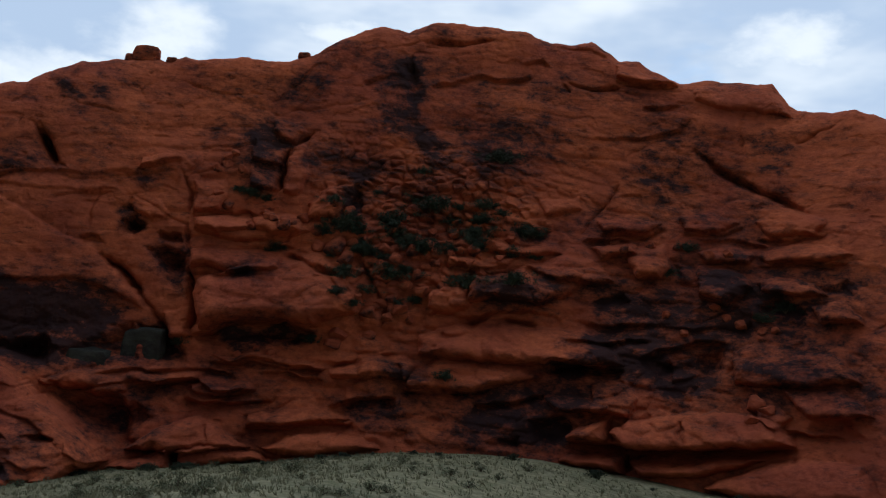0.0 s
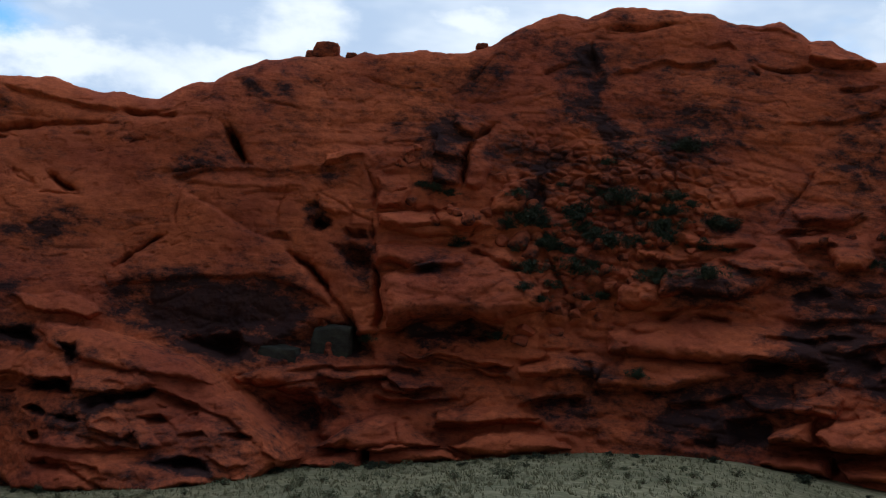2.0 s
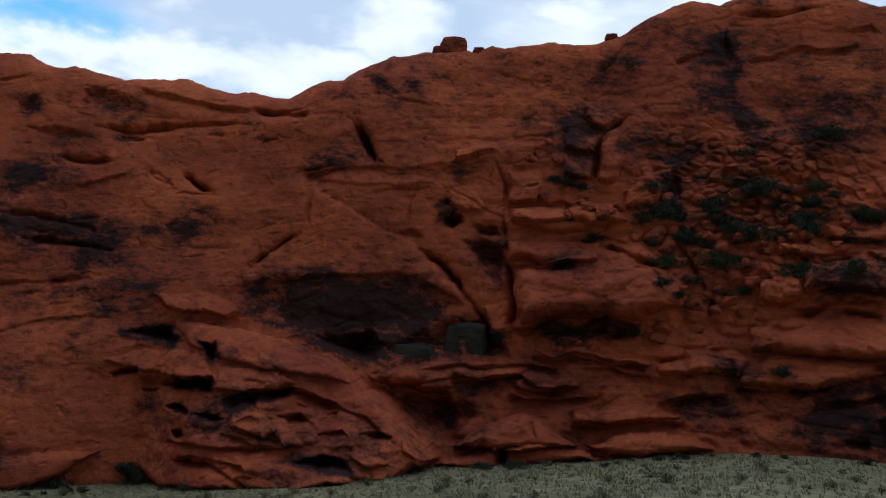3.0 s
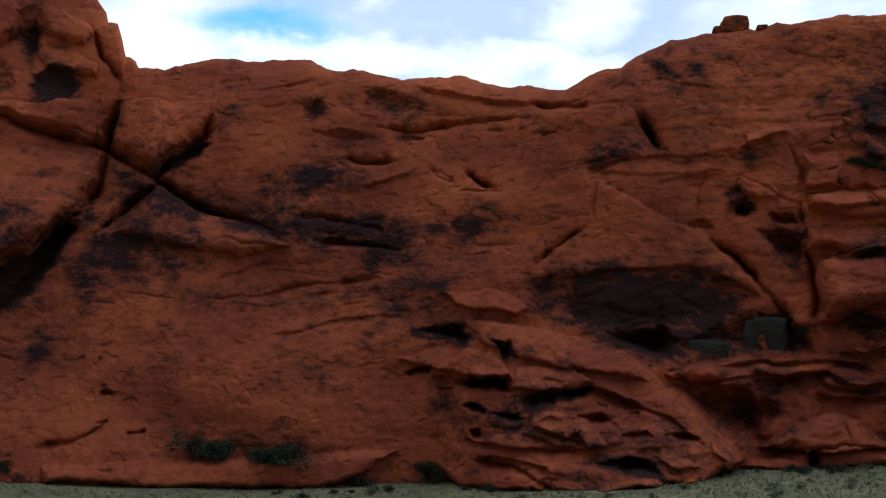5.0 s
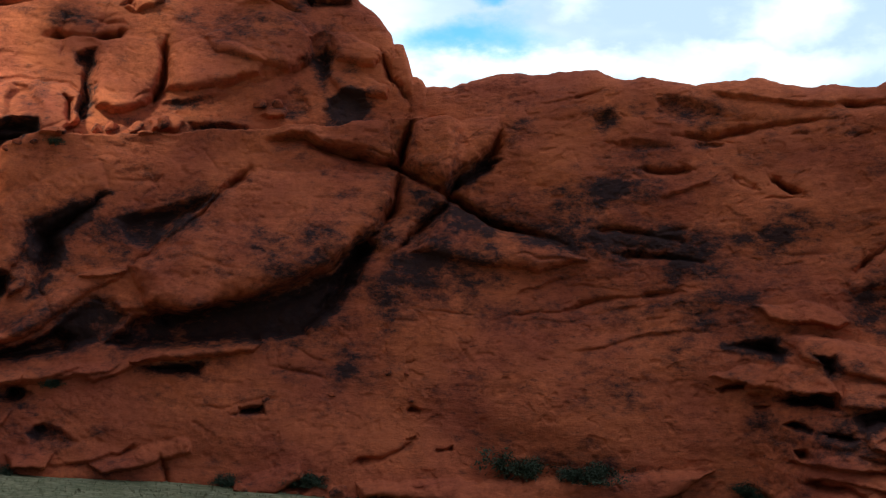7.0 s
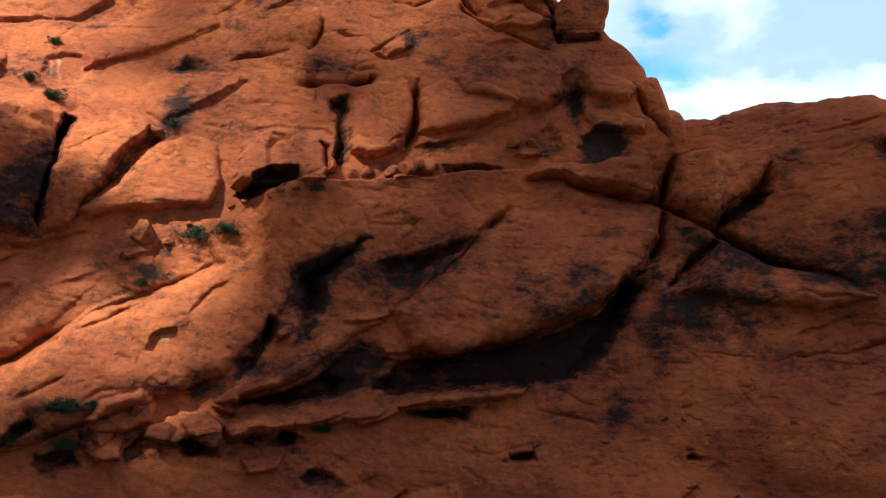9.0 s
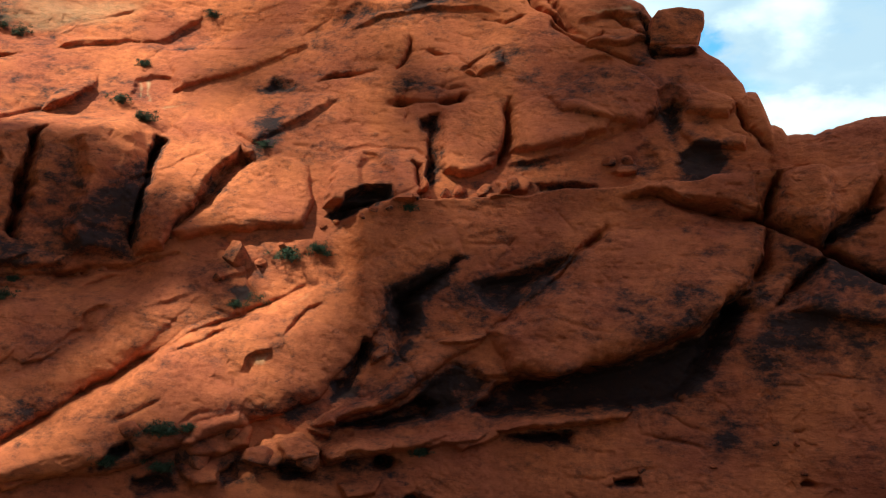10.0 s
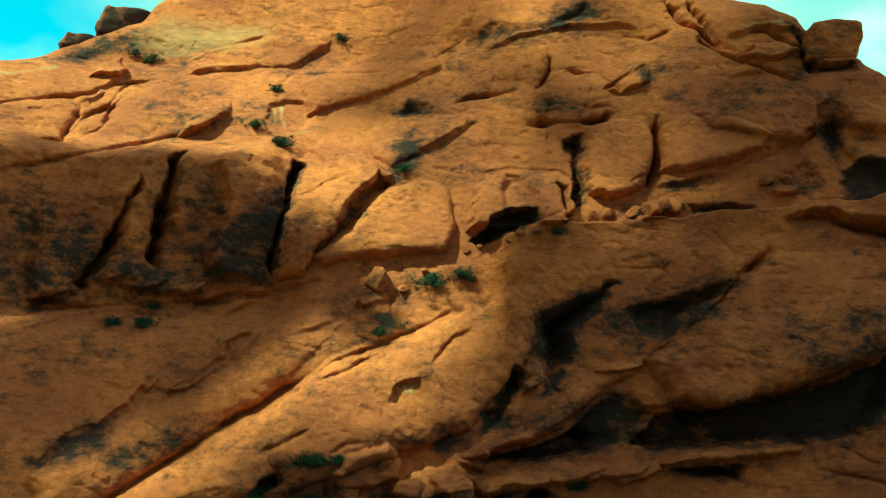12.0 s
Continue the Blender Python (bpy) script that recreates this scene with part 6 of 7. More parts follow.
crack([(46.04, 33.20), (44.71, 33.27), (43.49, 31.08), (42.81, 29.02)], .15, .4)
crack([(48.43, 33.27), (46.90, 31.53), (45.35, 30.35), (43.34, 28.61)], .15, .4)
bleach([(72.48, 34.53), (71.79, 37.89), (65.33, 38.32), (67.36, 35.95), (69.83, 34.82)], .35, 2.5)
stain_shade([(75.99, 33.18), (74.71, 35.16), (74.62, 36.89), (72.51, 37.92), (72.03, 37.99), (72.61, 35.30), (74.13, 34.52)], 0.70, .5)
stain_shade([(16.18, 6.23), (12.24, 4.36), (8.50, 4.81), (6.18, 5.17), (3.45, 5.96), (2.89, 3.80), (4.57, 2.72), (7.16, 2.17), (8.23, 0.76), (9.17, 1.85), (12.48, 3.57)], 0.70, .6)
stain_shade([(16.15, 7.62), (11.09, 8.80), (6.38, 8.37), (4.82, 6.87), (6.74, 4.73), (9.04, 4.19), (12.22, 3.97), (15.23, 5.24)], 0.63, .8)
# the ridge's dark side, painted in as shade
stain_shade([(9.19, 2.04), (6.88, 2.38), (5.60, 0.53), (6.14, -0.26), (4.24, -2.79), (5.22, -3.40), (6.95, -1.06)], 0.35, .6)
stain_shade([(-5.79, 28.87), (-7.83, 28.99), (-9.35, 24.37), (-8.74, 22.30), (-6.40, 22.72)], 0.56, 1.2)
stain_shade([(-5.76, 23.84), (-12.05, 24.71), (-11.54, 17.78), (-9.56, 17.58), (-8.21, 21.26)], 0.52, 1.6)
stain_shade([(-13.19, 24.36), (-16.51, 23.74), (-15.25, 21.33), (-13.57, 21.89)], 0.56, 1.2)
stain_shade([(-1.98, 26.11), (-2.94, 27.39), (-3.96, 27.41), (-3.49, 25.41)], 0.42, .8)
stain_shade([(2.91, 21.28), (0.59, 22.28), (-1.85, 20.81), (-1.79, 16.88), (0.26, 17.06)], 0.63, .9)
stain_shade([(-20.18, 25.13), (-22.35, 22.17), (-23.92, 20.24), (-21.96, 18.91), (-20.57, 21.56)], 0.56, 1.2)
stain_shade([(-16.16, 16.09), (-18.40, 16.89), (-18.09, 14.97), (-16.36, 14.70)], 0.49, .7)
stain_shade([(-11.26, 2.03), (-15.89, 2.54), (-20.67, 1.46), (-17.17, -1.51), (-11.48, -1.70)], 0.49, 1.0)
stain_shade([(-6.88, -0.03), (-10.54, -0.00), (-10.68, -2.14), (-7.88, -2.30)], 0.42, .8)
stain_shade([(-11.59, 11.35), (-14.86, 12.07), (-19.43, 11.49), (-20.07, 8.88), (-17.69, 9.16), (-12.81, 9.25)], 0.59, .8)
stain_shade([(8.74, 20.62), (6.74, 21.18), (6.60, 19.18), (8.33, 18.92)], 0.35, 1.0)
stain_shade([(1.94, 3.19), (-0.68, 2.96), (-1.95, 1.06), (1.51, 1.25)], 0.42, .8)
stain_shade([(78.69, 11.42), (78.90, 18.59), (74.74, 20.06), (72.51, 21.76), (70.41, 21.50), (67.28, 20.77), (67.01, 13.90), (71.47, 13.16)], 0.42, 1.6)
# wedge between two ribs, its shade painted dark
stain_shade([(66.77, 15.25), (66.54, 17.98), (64.82, 19.00), (62.81, 21.43), (62.30, 21.93), (64.82, 16.24)], 0.35, 1.2)
# second coat of painted shade along the overhang
stain_shade([(55.41, 2.67), (51.33, 4.08), (47.51, 5.04), (43.63, 7.01), (41.60, 7.79), (40.51, 9.68), (39.12, 12.73), (38.61, 10.79), (40.30, 6.71), (41.51, 4.69), (45.04, 3.49), (50.11, 2.72), (55.18, 1.56)], 0.70, .8)
stain_shade([(51.65, 11.63), (49.80, 13.29), (47.16, 14.93), (46.39, 14.51), (48.33, 10.83), (50.96, 8.40)], 0.56, .8)
stain_shade([(76.22, 32.86), (74.71, 35.16), (74.62, 36.89), (72.51, 37.92), (72.03, 37.99), (72.61, 35.30), (74.13, 34.40)], 0.70, .5)
stain_shade([(63.39, -1.00), (61.94, -0.74), (59.52, -0.97), (58.04, -0.54), (55.33, -0.56), (55.60, -1.64), (62.91, -2.04)], 0.56, .6)
stain_shade([(61.98, 27.58), (61.08, 29.43), (60.42, 29.59), (59.90, 28.12), (60.55, 27.19), (61.33, 27.08)], 0.63, .7)
stain_shade([(60.70, 34.58), (59.23, 34.86), (56.54, 34.83), (55.44, 36.17), (52.70, 35.97), (55.45, 33.68), (59.23, 32.12), (60.83, 32.92)], 0.56, 1.0)
stain_shade([(53.25, 11.33), (50.40, 12.98), (47.60, 13.36), (45.96, 14.90), (47.91, 12.06), (49.77, 9.67), (51.81, 8.77)], 0.70, .8)
stain_shade([(59.46, 3.24), (56.93, 5.26), (54.43, 5.36), (52.95, 4.28), (55.49, 2.68), (58.50, 1.43)], 0.35, 1.4)
stain_shade([(46.32, 10.60), (42.44, 12.42), (40.14, 10.79), (42.34, 7.46), (45.09, 5.76)], 0.49, 1.0)
stain_shade([(37.91, 14.62), (35.01, 13.79), (32.10, 12.17), (33.82, 10.91), (36.72, 11.68)], 0.49, .8)


# ---- weathering: swells, beds, blocks and pits ----
ROUGH = np.clip(0.14 - 0.09 * smooth((BEAR - 8) / 8) + area(-14, 4, 16, 9) + 0.8 * area(-9, 17, 7, 6) + 0.45 * area(12, -1, 8, 6) + 0.22 * area(-22, 14, 8, 12)
                + 0.5 * area(3, 17, 4, 5) + 0.4 * area(60, -1, 12, 4), 0, 1)
SWELL = fractal(ALONG * 0.075, Z * 0.11, 3, 21)
BED = Z + 0.10 * ALONG * np.sin(BEAR * 0.05) + 1.6 * fractal(ALONG * 0.06, Z * 0.1, 4, 31)


def beds(thick, seed):
    number = np.floor(BED / thick)
    share = BED / thick - number
    much = 0.35 + lattice(number, number * 0, seed) + 0.9 * value_noise(ALONG * 0.16 + 7 * number, number * 3.7, seed + 1)
    return np.clip(much, 0, 1.4) * 1.25 * (1 - share) ** 0.6 * smooth(share / 0.34)


near, second, tag = cells(ALONG * 0.34 + 0.7 * WARP_A, BED * 0.62 + 0.5 * WARP_Z, 41)
BLOCKS = np.sqrt(smooth((second - near) * 1.8)) * (0.4 + tag)
near2, second2, tag2 = cells(ALONG * 1.1 + WARP_A, BED * 1.5, 51)
RUBBLE = smooth((second2 - near2) * 2.2) * (0.3 + tag2)
OUT += 1.3 * SWELL
OUT += ROUGH * (0.22 * beds(2.1, 61) + 0.10 * beds(0.9, 65)) + 0.03 * beds(1.7, 68) * smooth(fractal(ALONG * 0.1, Z * 0.2, 2, 141) / 0.3 + 0.5)
OUT += ROUGH ** 1.5 * (0.35 * BLOCKS)
GULLY = np.clip(area(-9.5, 14, 3.5, 5) + 0.8 * area(-11, 17.5, 4, 2.5) + 0.5 * area(-5.5, 19, 3, 2.5), 0, 1)
OUT += GULLY * 0.6 * RUBBLE
OUT += (0.32 + 0.40 * ROUGH) * (0.70 * fractal(ALONG * 0.22, Z * 0.40, 4, 81) + 0.16 * fractal(ALONG * 0.5, BED * 1.2, 4, 85, 0.6))
PITS = fractal(ALONG * 1.1 + 2 * WARP_A, BED * 1.6 + WARP_Z, 2, 91, 0.7)
OUT -= 0.09 * smooth((PITS - 0.28) / 0.2)
near3, second3, tag3 = cells(ALONG * 0.36 + 0.6 * WARP_A, Z * 0.85 + 0.8 * WARP_Z, 78)
PITTED = np.clip(1.6 * area(13.6, -1.7, 3.6, 3.4), 0, 1)
OUT -= 0.5 * PITTED * np.where(tag3 > 0.58, 0.3 + tag3, 0) * smooth((0.36 - near3) / 0.2)
OUT += 0.3 * PITTED * np.sqrt(smooth((second3 - near3) * 1.6))
VARNISH_SHADE += 0.22 * GULLY + 0.34 * np.clip(area(25, 9, 9, 6) + area(33, 11, 6, 4) + area(-12, 27, 8, 5) + area(10, 22, 6, 3), 0, 1)
VARNISH_SHADE = np.clip(VARNISH_SHADE, 0, 1.3)
OUT += 0.30 * np.clip(VARNISH_SHADE - 0.4, 0, 0.7) * fractal(ALONG * 0.7, Z * 0.9, 5, 121, 0.65)

# the dome's shoulder leans back above a row of steep buttresses
OUT -= 0.03 * np.clip(Z - 20, 0, 14) ** 2 * smooth((BEAR - 55) / 10)
STEEP = Z - 17.0 - 0.10 * (72 - BEAR)
OUT += 0.52 * np.clip(STEEP, -5.5, 5.5) * smooth((8.5 - np.abs(STEEP)) / 3) * smooth((BEAR - 65.5) / 2.5)

# ---- the wall as meshes: three hills, and the slabs in them ----
CAP = 2.2
over = np.clip((Z - (TOP[None, :] - CAP)) / CAP, 0, 1)
RADIUS = wall_radius(BEAR, Z) - OUT + 1.3 * (1 - np.sqrt(1 - np.minimum(over, 0.985) ** 2))
back_r, back_z = [], []
for k in range(1, 15):
    run = 3.2 * k ** 1.25
    back_r.append(RADIUS[-1] + run + 1.5 * fractal(COLUMNS * 0.4, COLUMNS * 0 + k * 0.6, 3, 97))
    back_z.append(TOP - (TOP - BOTTOM) * smooth(np.array((k - 0.3) / 13.7)) - 0.03)
RADIUS = np.vstack([RADIUS, back_r])
HEIGHT = np.vstack([Z, back_z])
angle = np.radians(COLUMNS)[None, :]
PLACE = np.stack([HUB.x - RADIUS * np.sin(angle), HUB.y + RADIUS * np.cos(angle), HEIGHT], -1)
rows_, cols_ = RADIUS.shape
step_a, step_b = np.gradient(PLACE, axis=1), np.gradient(PLACE, axis=0)
NORMAL = np.cross(step_b, step_a)
NORMAL /= np.linalg.norm(NORMAL, axis=-1, keepdims=True) + 1e-12
extra = rows_ - LAYERS
VARNISH_SHADE, PALE = (np.vstack([v, np.zeros((extra, cols_))]) for v in (VARNISH_SHADE, PALE))
SLAB = np.vstack([SLAB, np.zeros((extra, cols_), np.int32)])
index = np.arange(rows_ * cols_).reshape(rows_, cols_)
FACES = np.stack([index[:-1, 1:], index[:-1, :-1], index[1:, :-1], index[1:, 1:]], -1).reshape(-1, 4)
FACE_SLAB = SLAB[:-1, :-1].reshape(-1)
FACE_BEAR = np.repeat(((COLUMNS[:-1] + COLUMNS[1:]) / 2)[None, :], rows_ - 1, axis=0).reshape(-1)


def sheet(name, faces, parent=None, label=""):
    """One mesh from some of the wall's faces."""
    used, small = np.unique(faces, return_inverse=True)
    mesh = bpy.data.meshes.new(name)
    mesh.vertices.add(len(used))
    mesh.vertices.foreach_set("co", PLACE.reshape(-1, 3)[used].ravel())
    mesh.loops.add(faces.size)
    mesh.loops.foreach_set("vertex_index", small.reshape(-1).astype(np.int32))
    mesh.polygons.add(len(faces))
    mesh.polygons.foreach_set("loop_start", np.arange(0, faces.size, 4, dtype=np.int32))
    mesh.update(calc_edges=True)
    for key, field in (("varnish_shade", VARNISH_SHADE), ("pale", PALE)):
        mesh.attributes.new(key, "FLOAT", "POINT").data.foreach_set("value", field.reshape(-1)[used].astype(np.float32))
    mesh.polygons.foreach_set("use_smooth", np.ones(len(faces), bool))
    mesh.normals_split_custom_set_from_vertices(NORMAL.reshape(-1, 3)[used].astype(np.float32))
    mesh.materials.append(RED_ROCK)
    ob = new(name, mesh)
    ob.parent = parent
    if label:
        ob["label"] = label
    return ob


HILLS = (("rock_hill", -99, 13.6, "broad ledgy hill of dark red sandstone under cloud shade"),
         ("rock_saddle", 13.6, 36.3, "smooth low saddle of red sandstone with dark varnished streaks"),
         ("rock_dome", 36.3, 199, "tall steep dome of orange-red sandstone split by cracks"))
SLAB_AT = {n: FACE_BEAR[FACE_SLAB == n].mean() for n in range(1, slabs + 1) if (FACE_SLAB == n).sum() > 60}
for name, low, high, label in HILLS:
    inside = [n for n, at in SLAB_AT.items() if low <= at < high]
    mine = ((FACE_SLAB == 0) | ~np.isin(FACE_SLAB, list(SLAB_AT))) & (FACE_BEAR >= low) & (FACE_BEAR < high)
    hill = tagged(sheet(name, FACES[mine]), label, "hill", kind="structure")
    for n in inside:
        sheet("slab", FACES[FACE_SLAB == n], hill)


# ---- the ground: one sheet from the road to the horizon ----

def ground_height(x, y):
    away = np.hypot(x - HUB.x, y - HUB.y)
    bearing = np.degrees(np.arctan2(-(x - HUB.x), y - HUB.y))
    foot = np.interp(bearing, [g[0] for g in GROUND], [g[1] for g in GROUND])
    flat = 0.5 * fractal(x * 0.05, y * 0.05, 3, 101) + 0.10 * fractal(x * 0.5, y * 0.5, 3, 105)
    return foot * smooth((away + 8) / 62) + flat * smooth((away - 25) / 30) * 0.5


rings = np.concatenate([np.linspace(0.0, 40, 30), np.linspace(41, 112, 150), np.geomspace(115, 4000, 30)])
turns = np.radians(np.concatenate([np.arange(-180, -40, 2.0), np.arange(-40, 85, 0.3), np.arange(85, 179.5, 2.0), [180.0]]))
gx = HUB.x - rings[:, None] * np.sin(turns)[None, :]
gy = HUB.y + rings[:, None] * np.cos(turns)[None, :]
gz = ground_height(gx, gy)
gi = np.arange(gx.size).reshape(gx.shape)
ground_faces = np.stack([gi[:-1, 1:], gi[:-1, :-1], gi[1:, :-1], gi[1:, 1:]], -1).reshape(-1, 4)
mesh = bpy.data.meshes.new("ground")
mesh.from_pydata(np.stack([gx, gy, gz], -1).reshape(-1, 3), [], ground_faces[:, ::-1])
mesh.polygons.foreach_set("use_smooth", np.ones(len(mesh.polygons), bool))
mesh.materials.append(MEADOW)
tagged(new("ground", mesh), "dry grey-green meadow with sparse low scrub", "ground", kind="structure")

# ---- where scrub grows and loose stones lie on the rock: bearing, height, half width ----
BUSHES, STONES = [], []
BUSHES += [(-7.81, 14.92, 1.27), (-9.95, 16.05, 1.16), (-8.00, 13.62, 0.84), (-5.92, 13.68, 0.84), (-4.10, 13.66, 0.71), (-12.21, 16.31, 0.78), (-12.03, 13.88, 0.64), (-6.93, 9.28, 0.66), (-9.29, 8.48, 0.62), (-14.58, 14.48, 0.96), (-6.26, 12.28, 0.58), (-8.93, 10.76, 0.58), (-0.41, 16.32, 0.58), (-10.74, 12.59, 0.68), (-4.86, 15.65, 0.59), (-13.26, 15.82, 0.61)]
BUSHES += [(-14.20, 14.38, 0.96), (-12.08, 15.25, 0.87), (-21.49, 11.61, 0.62), (-22.40, 13.94, 0.63), (-25.84, 8.32, 0.70), (-26.80, 9.17, 0.70), (0.21, 16.38, 0.51), (-1.00, 15.65, 0.59), (-5.68, 14.86, 0.77), (-5.47, 8.69, 0.58), (-4.25, 5.24, 0.57), (2.63, 4.74, 0.57)]
BUSHES += [(32.72, -4.44, 1.57), (31.43, -4.52, 1.12), (28.26, -4.47, 1.26), (29.26, -4.63, 0.89), (42.21, -5.44, 1.00), (46.44, -5.95, 0.71), (39.42, -6.63, 0.68), (24.34, -6.21, 0.95), (20.81, -5.02, 0.81), (20.51, -5.79, 0.74)]
BUSHES += [(60.21, 13.65, 0.99), (59.19, 14.11, 0.66), (61.99, 10.07, 0.89), (62.98, 9.74, 0.57), (66.71, 30.88, 0.57), (67.93, 26.69, 0.69), (66.81, 24.72, 0.77), (66.01, 0.88, 0.94), (65.06, 1.11, 0.55), (68.09, -1.39, 0.78), (72.55, 10.02, 0.76), (73.66, 9.93, 0.59), (55.16, 17.32, 0.58), (65.99, -1.83, 0.77), (71.90, 11.41, 0.51), (66.70, -0.79, 0.62), (61.53, 22.42, 0.61)]
BUSHES += [(63.67, 36.87, 0.68), (72.01, 34.58, 0.78), (72.72, 34.89, 0.59), (54.68, -0.07, 0.59), (58.61, 13.87, 0.48), (65.96, 0.97, 0.61)]
BUSHES += [(56.31, -5.91, 0.72), (42.30, -5.40, 0.83), (46.39, -6.03, 0.53), (55.98, -0.61, 0.57), (54.72, -0.18, 0.48)]
STONES += [(62.84, 13.22, 1.33), (61.85, 12.82, 0.58), (63.59, 11.69, 0.58), (51.49, 18.95, 0.91), (52.40, 18.84, 0.66), (49.95, 18.97, 0.74), (53.97, 18.30, 0.58), (53.06, 18.55, 0.58), (54.89, 17.68, 0.41), (55.94, 16.97, 0.37), (56.72, 16.79, 0.37), (57.24, 16.43, 0.33), (58.27, 16.19, 0.37), (58.91, 15.87, 0.37), (60.84, 14.15, 0.41), (69.37, 12.23, 0.51), (68.43, 12.42, 0.42), (70.31, 12.59, 0.60), (73.03, 11.96, 0.43), (45.36, 20.95, 0.66), (44.46, 20.90, 0.58)]
STONES += [(61.70, -0.91, 1.15), (64.82, -0.71, 1.55), (62.90, 0.84, 0.78), (67.18, 0.64, 0.94), (59.52, -1.15, 0.91)]
STONES += [(-4.73, 12.16, 1.08), (-5.60, 11.38, 0.83), (-3.87, 12.52, 0.75), (-6.44, 11.22, 0.75), (-7.29, 10.64, 0.83), (-8.08, 11.55, 0.67), (-8.88, 12.04, 0.76), (-9.67, 12.52, 0.68), (-10.46, 13.00, 0.76), (-7.87, 9.84, 0.75), (-8.71, 9.48, 0.66), (-7.39, 8.14, 0.66), (-8.51, 7.60, 0.74), (-9.48, 10.37, 0.67), (-6.88, 7.28, 0.82), (-5.55, 12.65, 0.58), (-7.50, 12.37, 0.59), (-9.09, 13.78, 0.51), (-10.96, 14.12, 0.60), (-11.53, 13.06, 0.60), (-6.20, 10.36, 0.58), (-8.20, 8.61, 0.50), (-9.80, 9.13, 0.75), (-10.26, 11.27, 0.59), (-12.07, 12.66, 0.68), (-12.83, 13.15, 0.60), (-6.55, 8.50, 0.49), (-5.44, 15.26, 0.84), (-4.34, 14.64, 0.67), (-3.21, 14.54, 0.67)]
STONES += [(-2.41, 13.26, 0.83), (-1.52, 14.04, 0.58), (-0.55, 13.29, 0.58), (1.15, 18.39, 0.59), (1.57, 17.69, 0.50), (0.74, 18.87, 0.51), (-13.06, 14.25, 0.60), (-13.84, 13.65, 0.60)]
STONES += [(-5.00, 15.66, 0.59), (-6.92, 13.19, 0.50), (-8.58, 12.87, 0.42), (-9.90, 13.83, 0.43), (-11.03, 12.17, 0.51), (-11.85, 11.36, 0.51), (-12.64, 10.99, 0.59), (-13.39, 11.89, 0.51), (-3.83, 13.38, 0.50), (-2.68, 13.71, 0.50), (-7.99, 6.95, 0.57), (-5.84, 5.79, 0.81), (-5.31, 5.15, 0.73), (-7.22, 5.68, 0.57), (-10.59, 9.60, 0.58), (-10.12, 7.91, 0.58), (-9.08, 7.02, 0.49), (-1.40, 4.48, 0.48), (-2.27, 4.14, 0.48), (-0.29, 4.01, 0.48)]
STONES += [(-24.36, 8.27, 0.52), (-25.11, 7.88, 0.61), (-25.89, 7.27, 0.52), (-23.84, 9.10, 0.53), (-26.62, 7.49, 0.43), (-21.63, 8.11, 0.52), (-22.44, 6.89, 0.52), (-20.62, 13.84, 0.63), (-21.64, 13.90, 0.54), (-23.19, 13.07, 0.63), (-24.18, 13.11, 0.54), (-19.35, 13.30, 0.62), (-18.80, 13.95, 0.53), (0.72, 15.00, 0.59), (1.36, 15.82, 0.51), (-1.05, 14.77, 0.59), (-1.68, 13.96, 0.59), (-2.28, 13.59, 0.51), (0.30, 17.72, 0.51), (0.95, 18.55, 0.52), (1.48, 17.59, 0.43), (-25.86, 1.84, 0.84), (-26.61, 1.51, 0.67), (-26.15, 0.71, 0.58)]
STONES += [(41.08, -6.29, 0.77), (40.38, -6.68, 0.61), (45.63, -6.47, 0.55), (43.24, -6.60, 0.54), (37.47, -6.46, 0.45), (18.96, -5.88, 0.66), (16.74, -5.92, 0.59), (20.65, -6.03, 0.59), (14.56, -5.54, 0.59), (44.57, -0.74, 0.32), (38.62, 1.38, 0.35), (37.77, 1.42, 0.31), (41.34, -0.23, 0.31), (37.42, -0.42, 0.31)]
CAP_EAST, CAP_WEST = (6.11, 25.98), (41.94, 30.36)


def part(name, bm, surface, parent=None, label="", smooth_faces=True):
    mesh = bpy.data.meshes.new(name)
    bm.to_mesh(mesh)
    bm.free()
    mesh.polygons.foreach_set("use_smooth", np.full(len(mesh.polygons), smooth_faces))
    mesh.materials.append(surface)
    ob = new(name, mesh)
    ob.parent = parent
    if label:
        ob["label"] = label
    return ob


def surface_at(bearing, z):
    """The place on the weathered rock at a bearing and height, and its normal."""
    j = int(np.clip(np.searchsorted(COLUMNS, bearing), 1, len(COLUMNS) - 1))
    i = int(np.clip(np.searchsorted(HEIGHT[:LAYERS, j], z), 0, LAYERS - 1))
    n = Vector(NORMAL[i, j])
    away = Vector((HUB.x, HUB.y, 0)) - Vector(PLACE[i, j])
    return Vector(PLACE[i, j]), (n if n.dot(away) > 0 else -n)


def shelf_at(bearing, z, reach):
    """A place near there where something could rest: the most upward-facing spot within reach."""
    best = None
    for k in range(-4, 5):
        for w in (-0.3, 0.0, 0.3):
            p, n = surface_at(bearing + w * reach, z + k * reach * 0.16)
            score = n.z - 0.06 * abs(k)
            if best is None or score > best[0]:
                best = (score, p, n)
    return best[1], best[2]


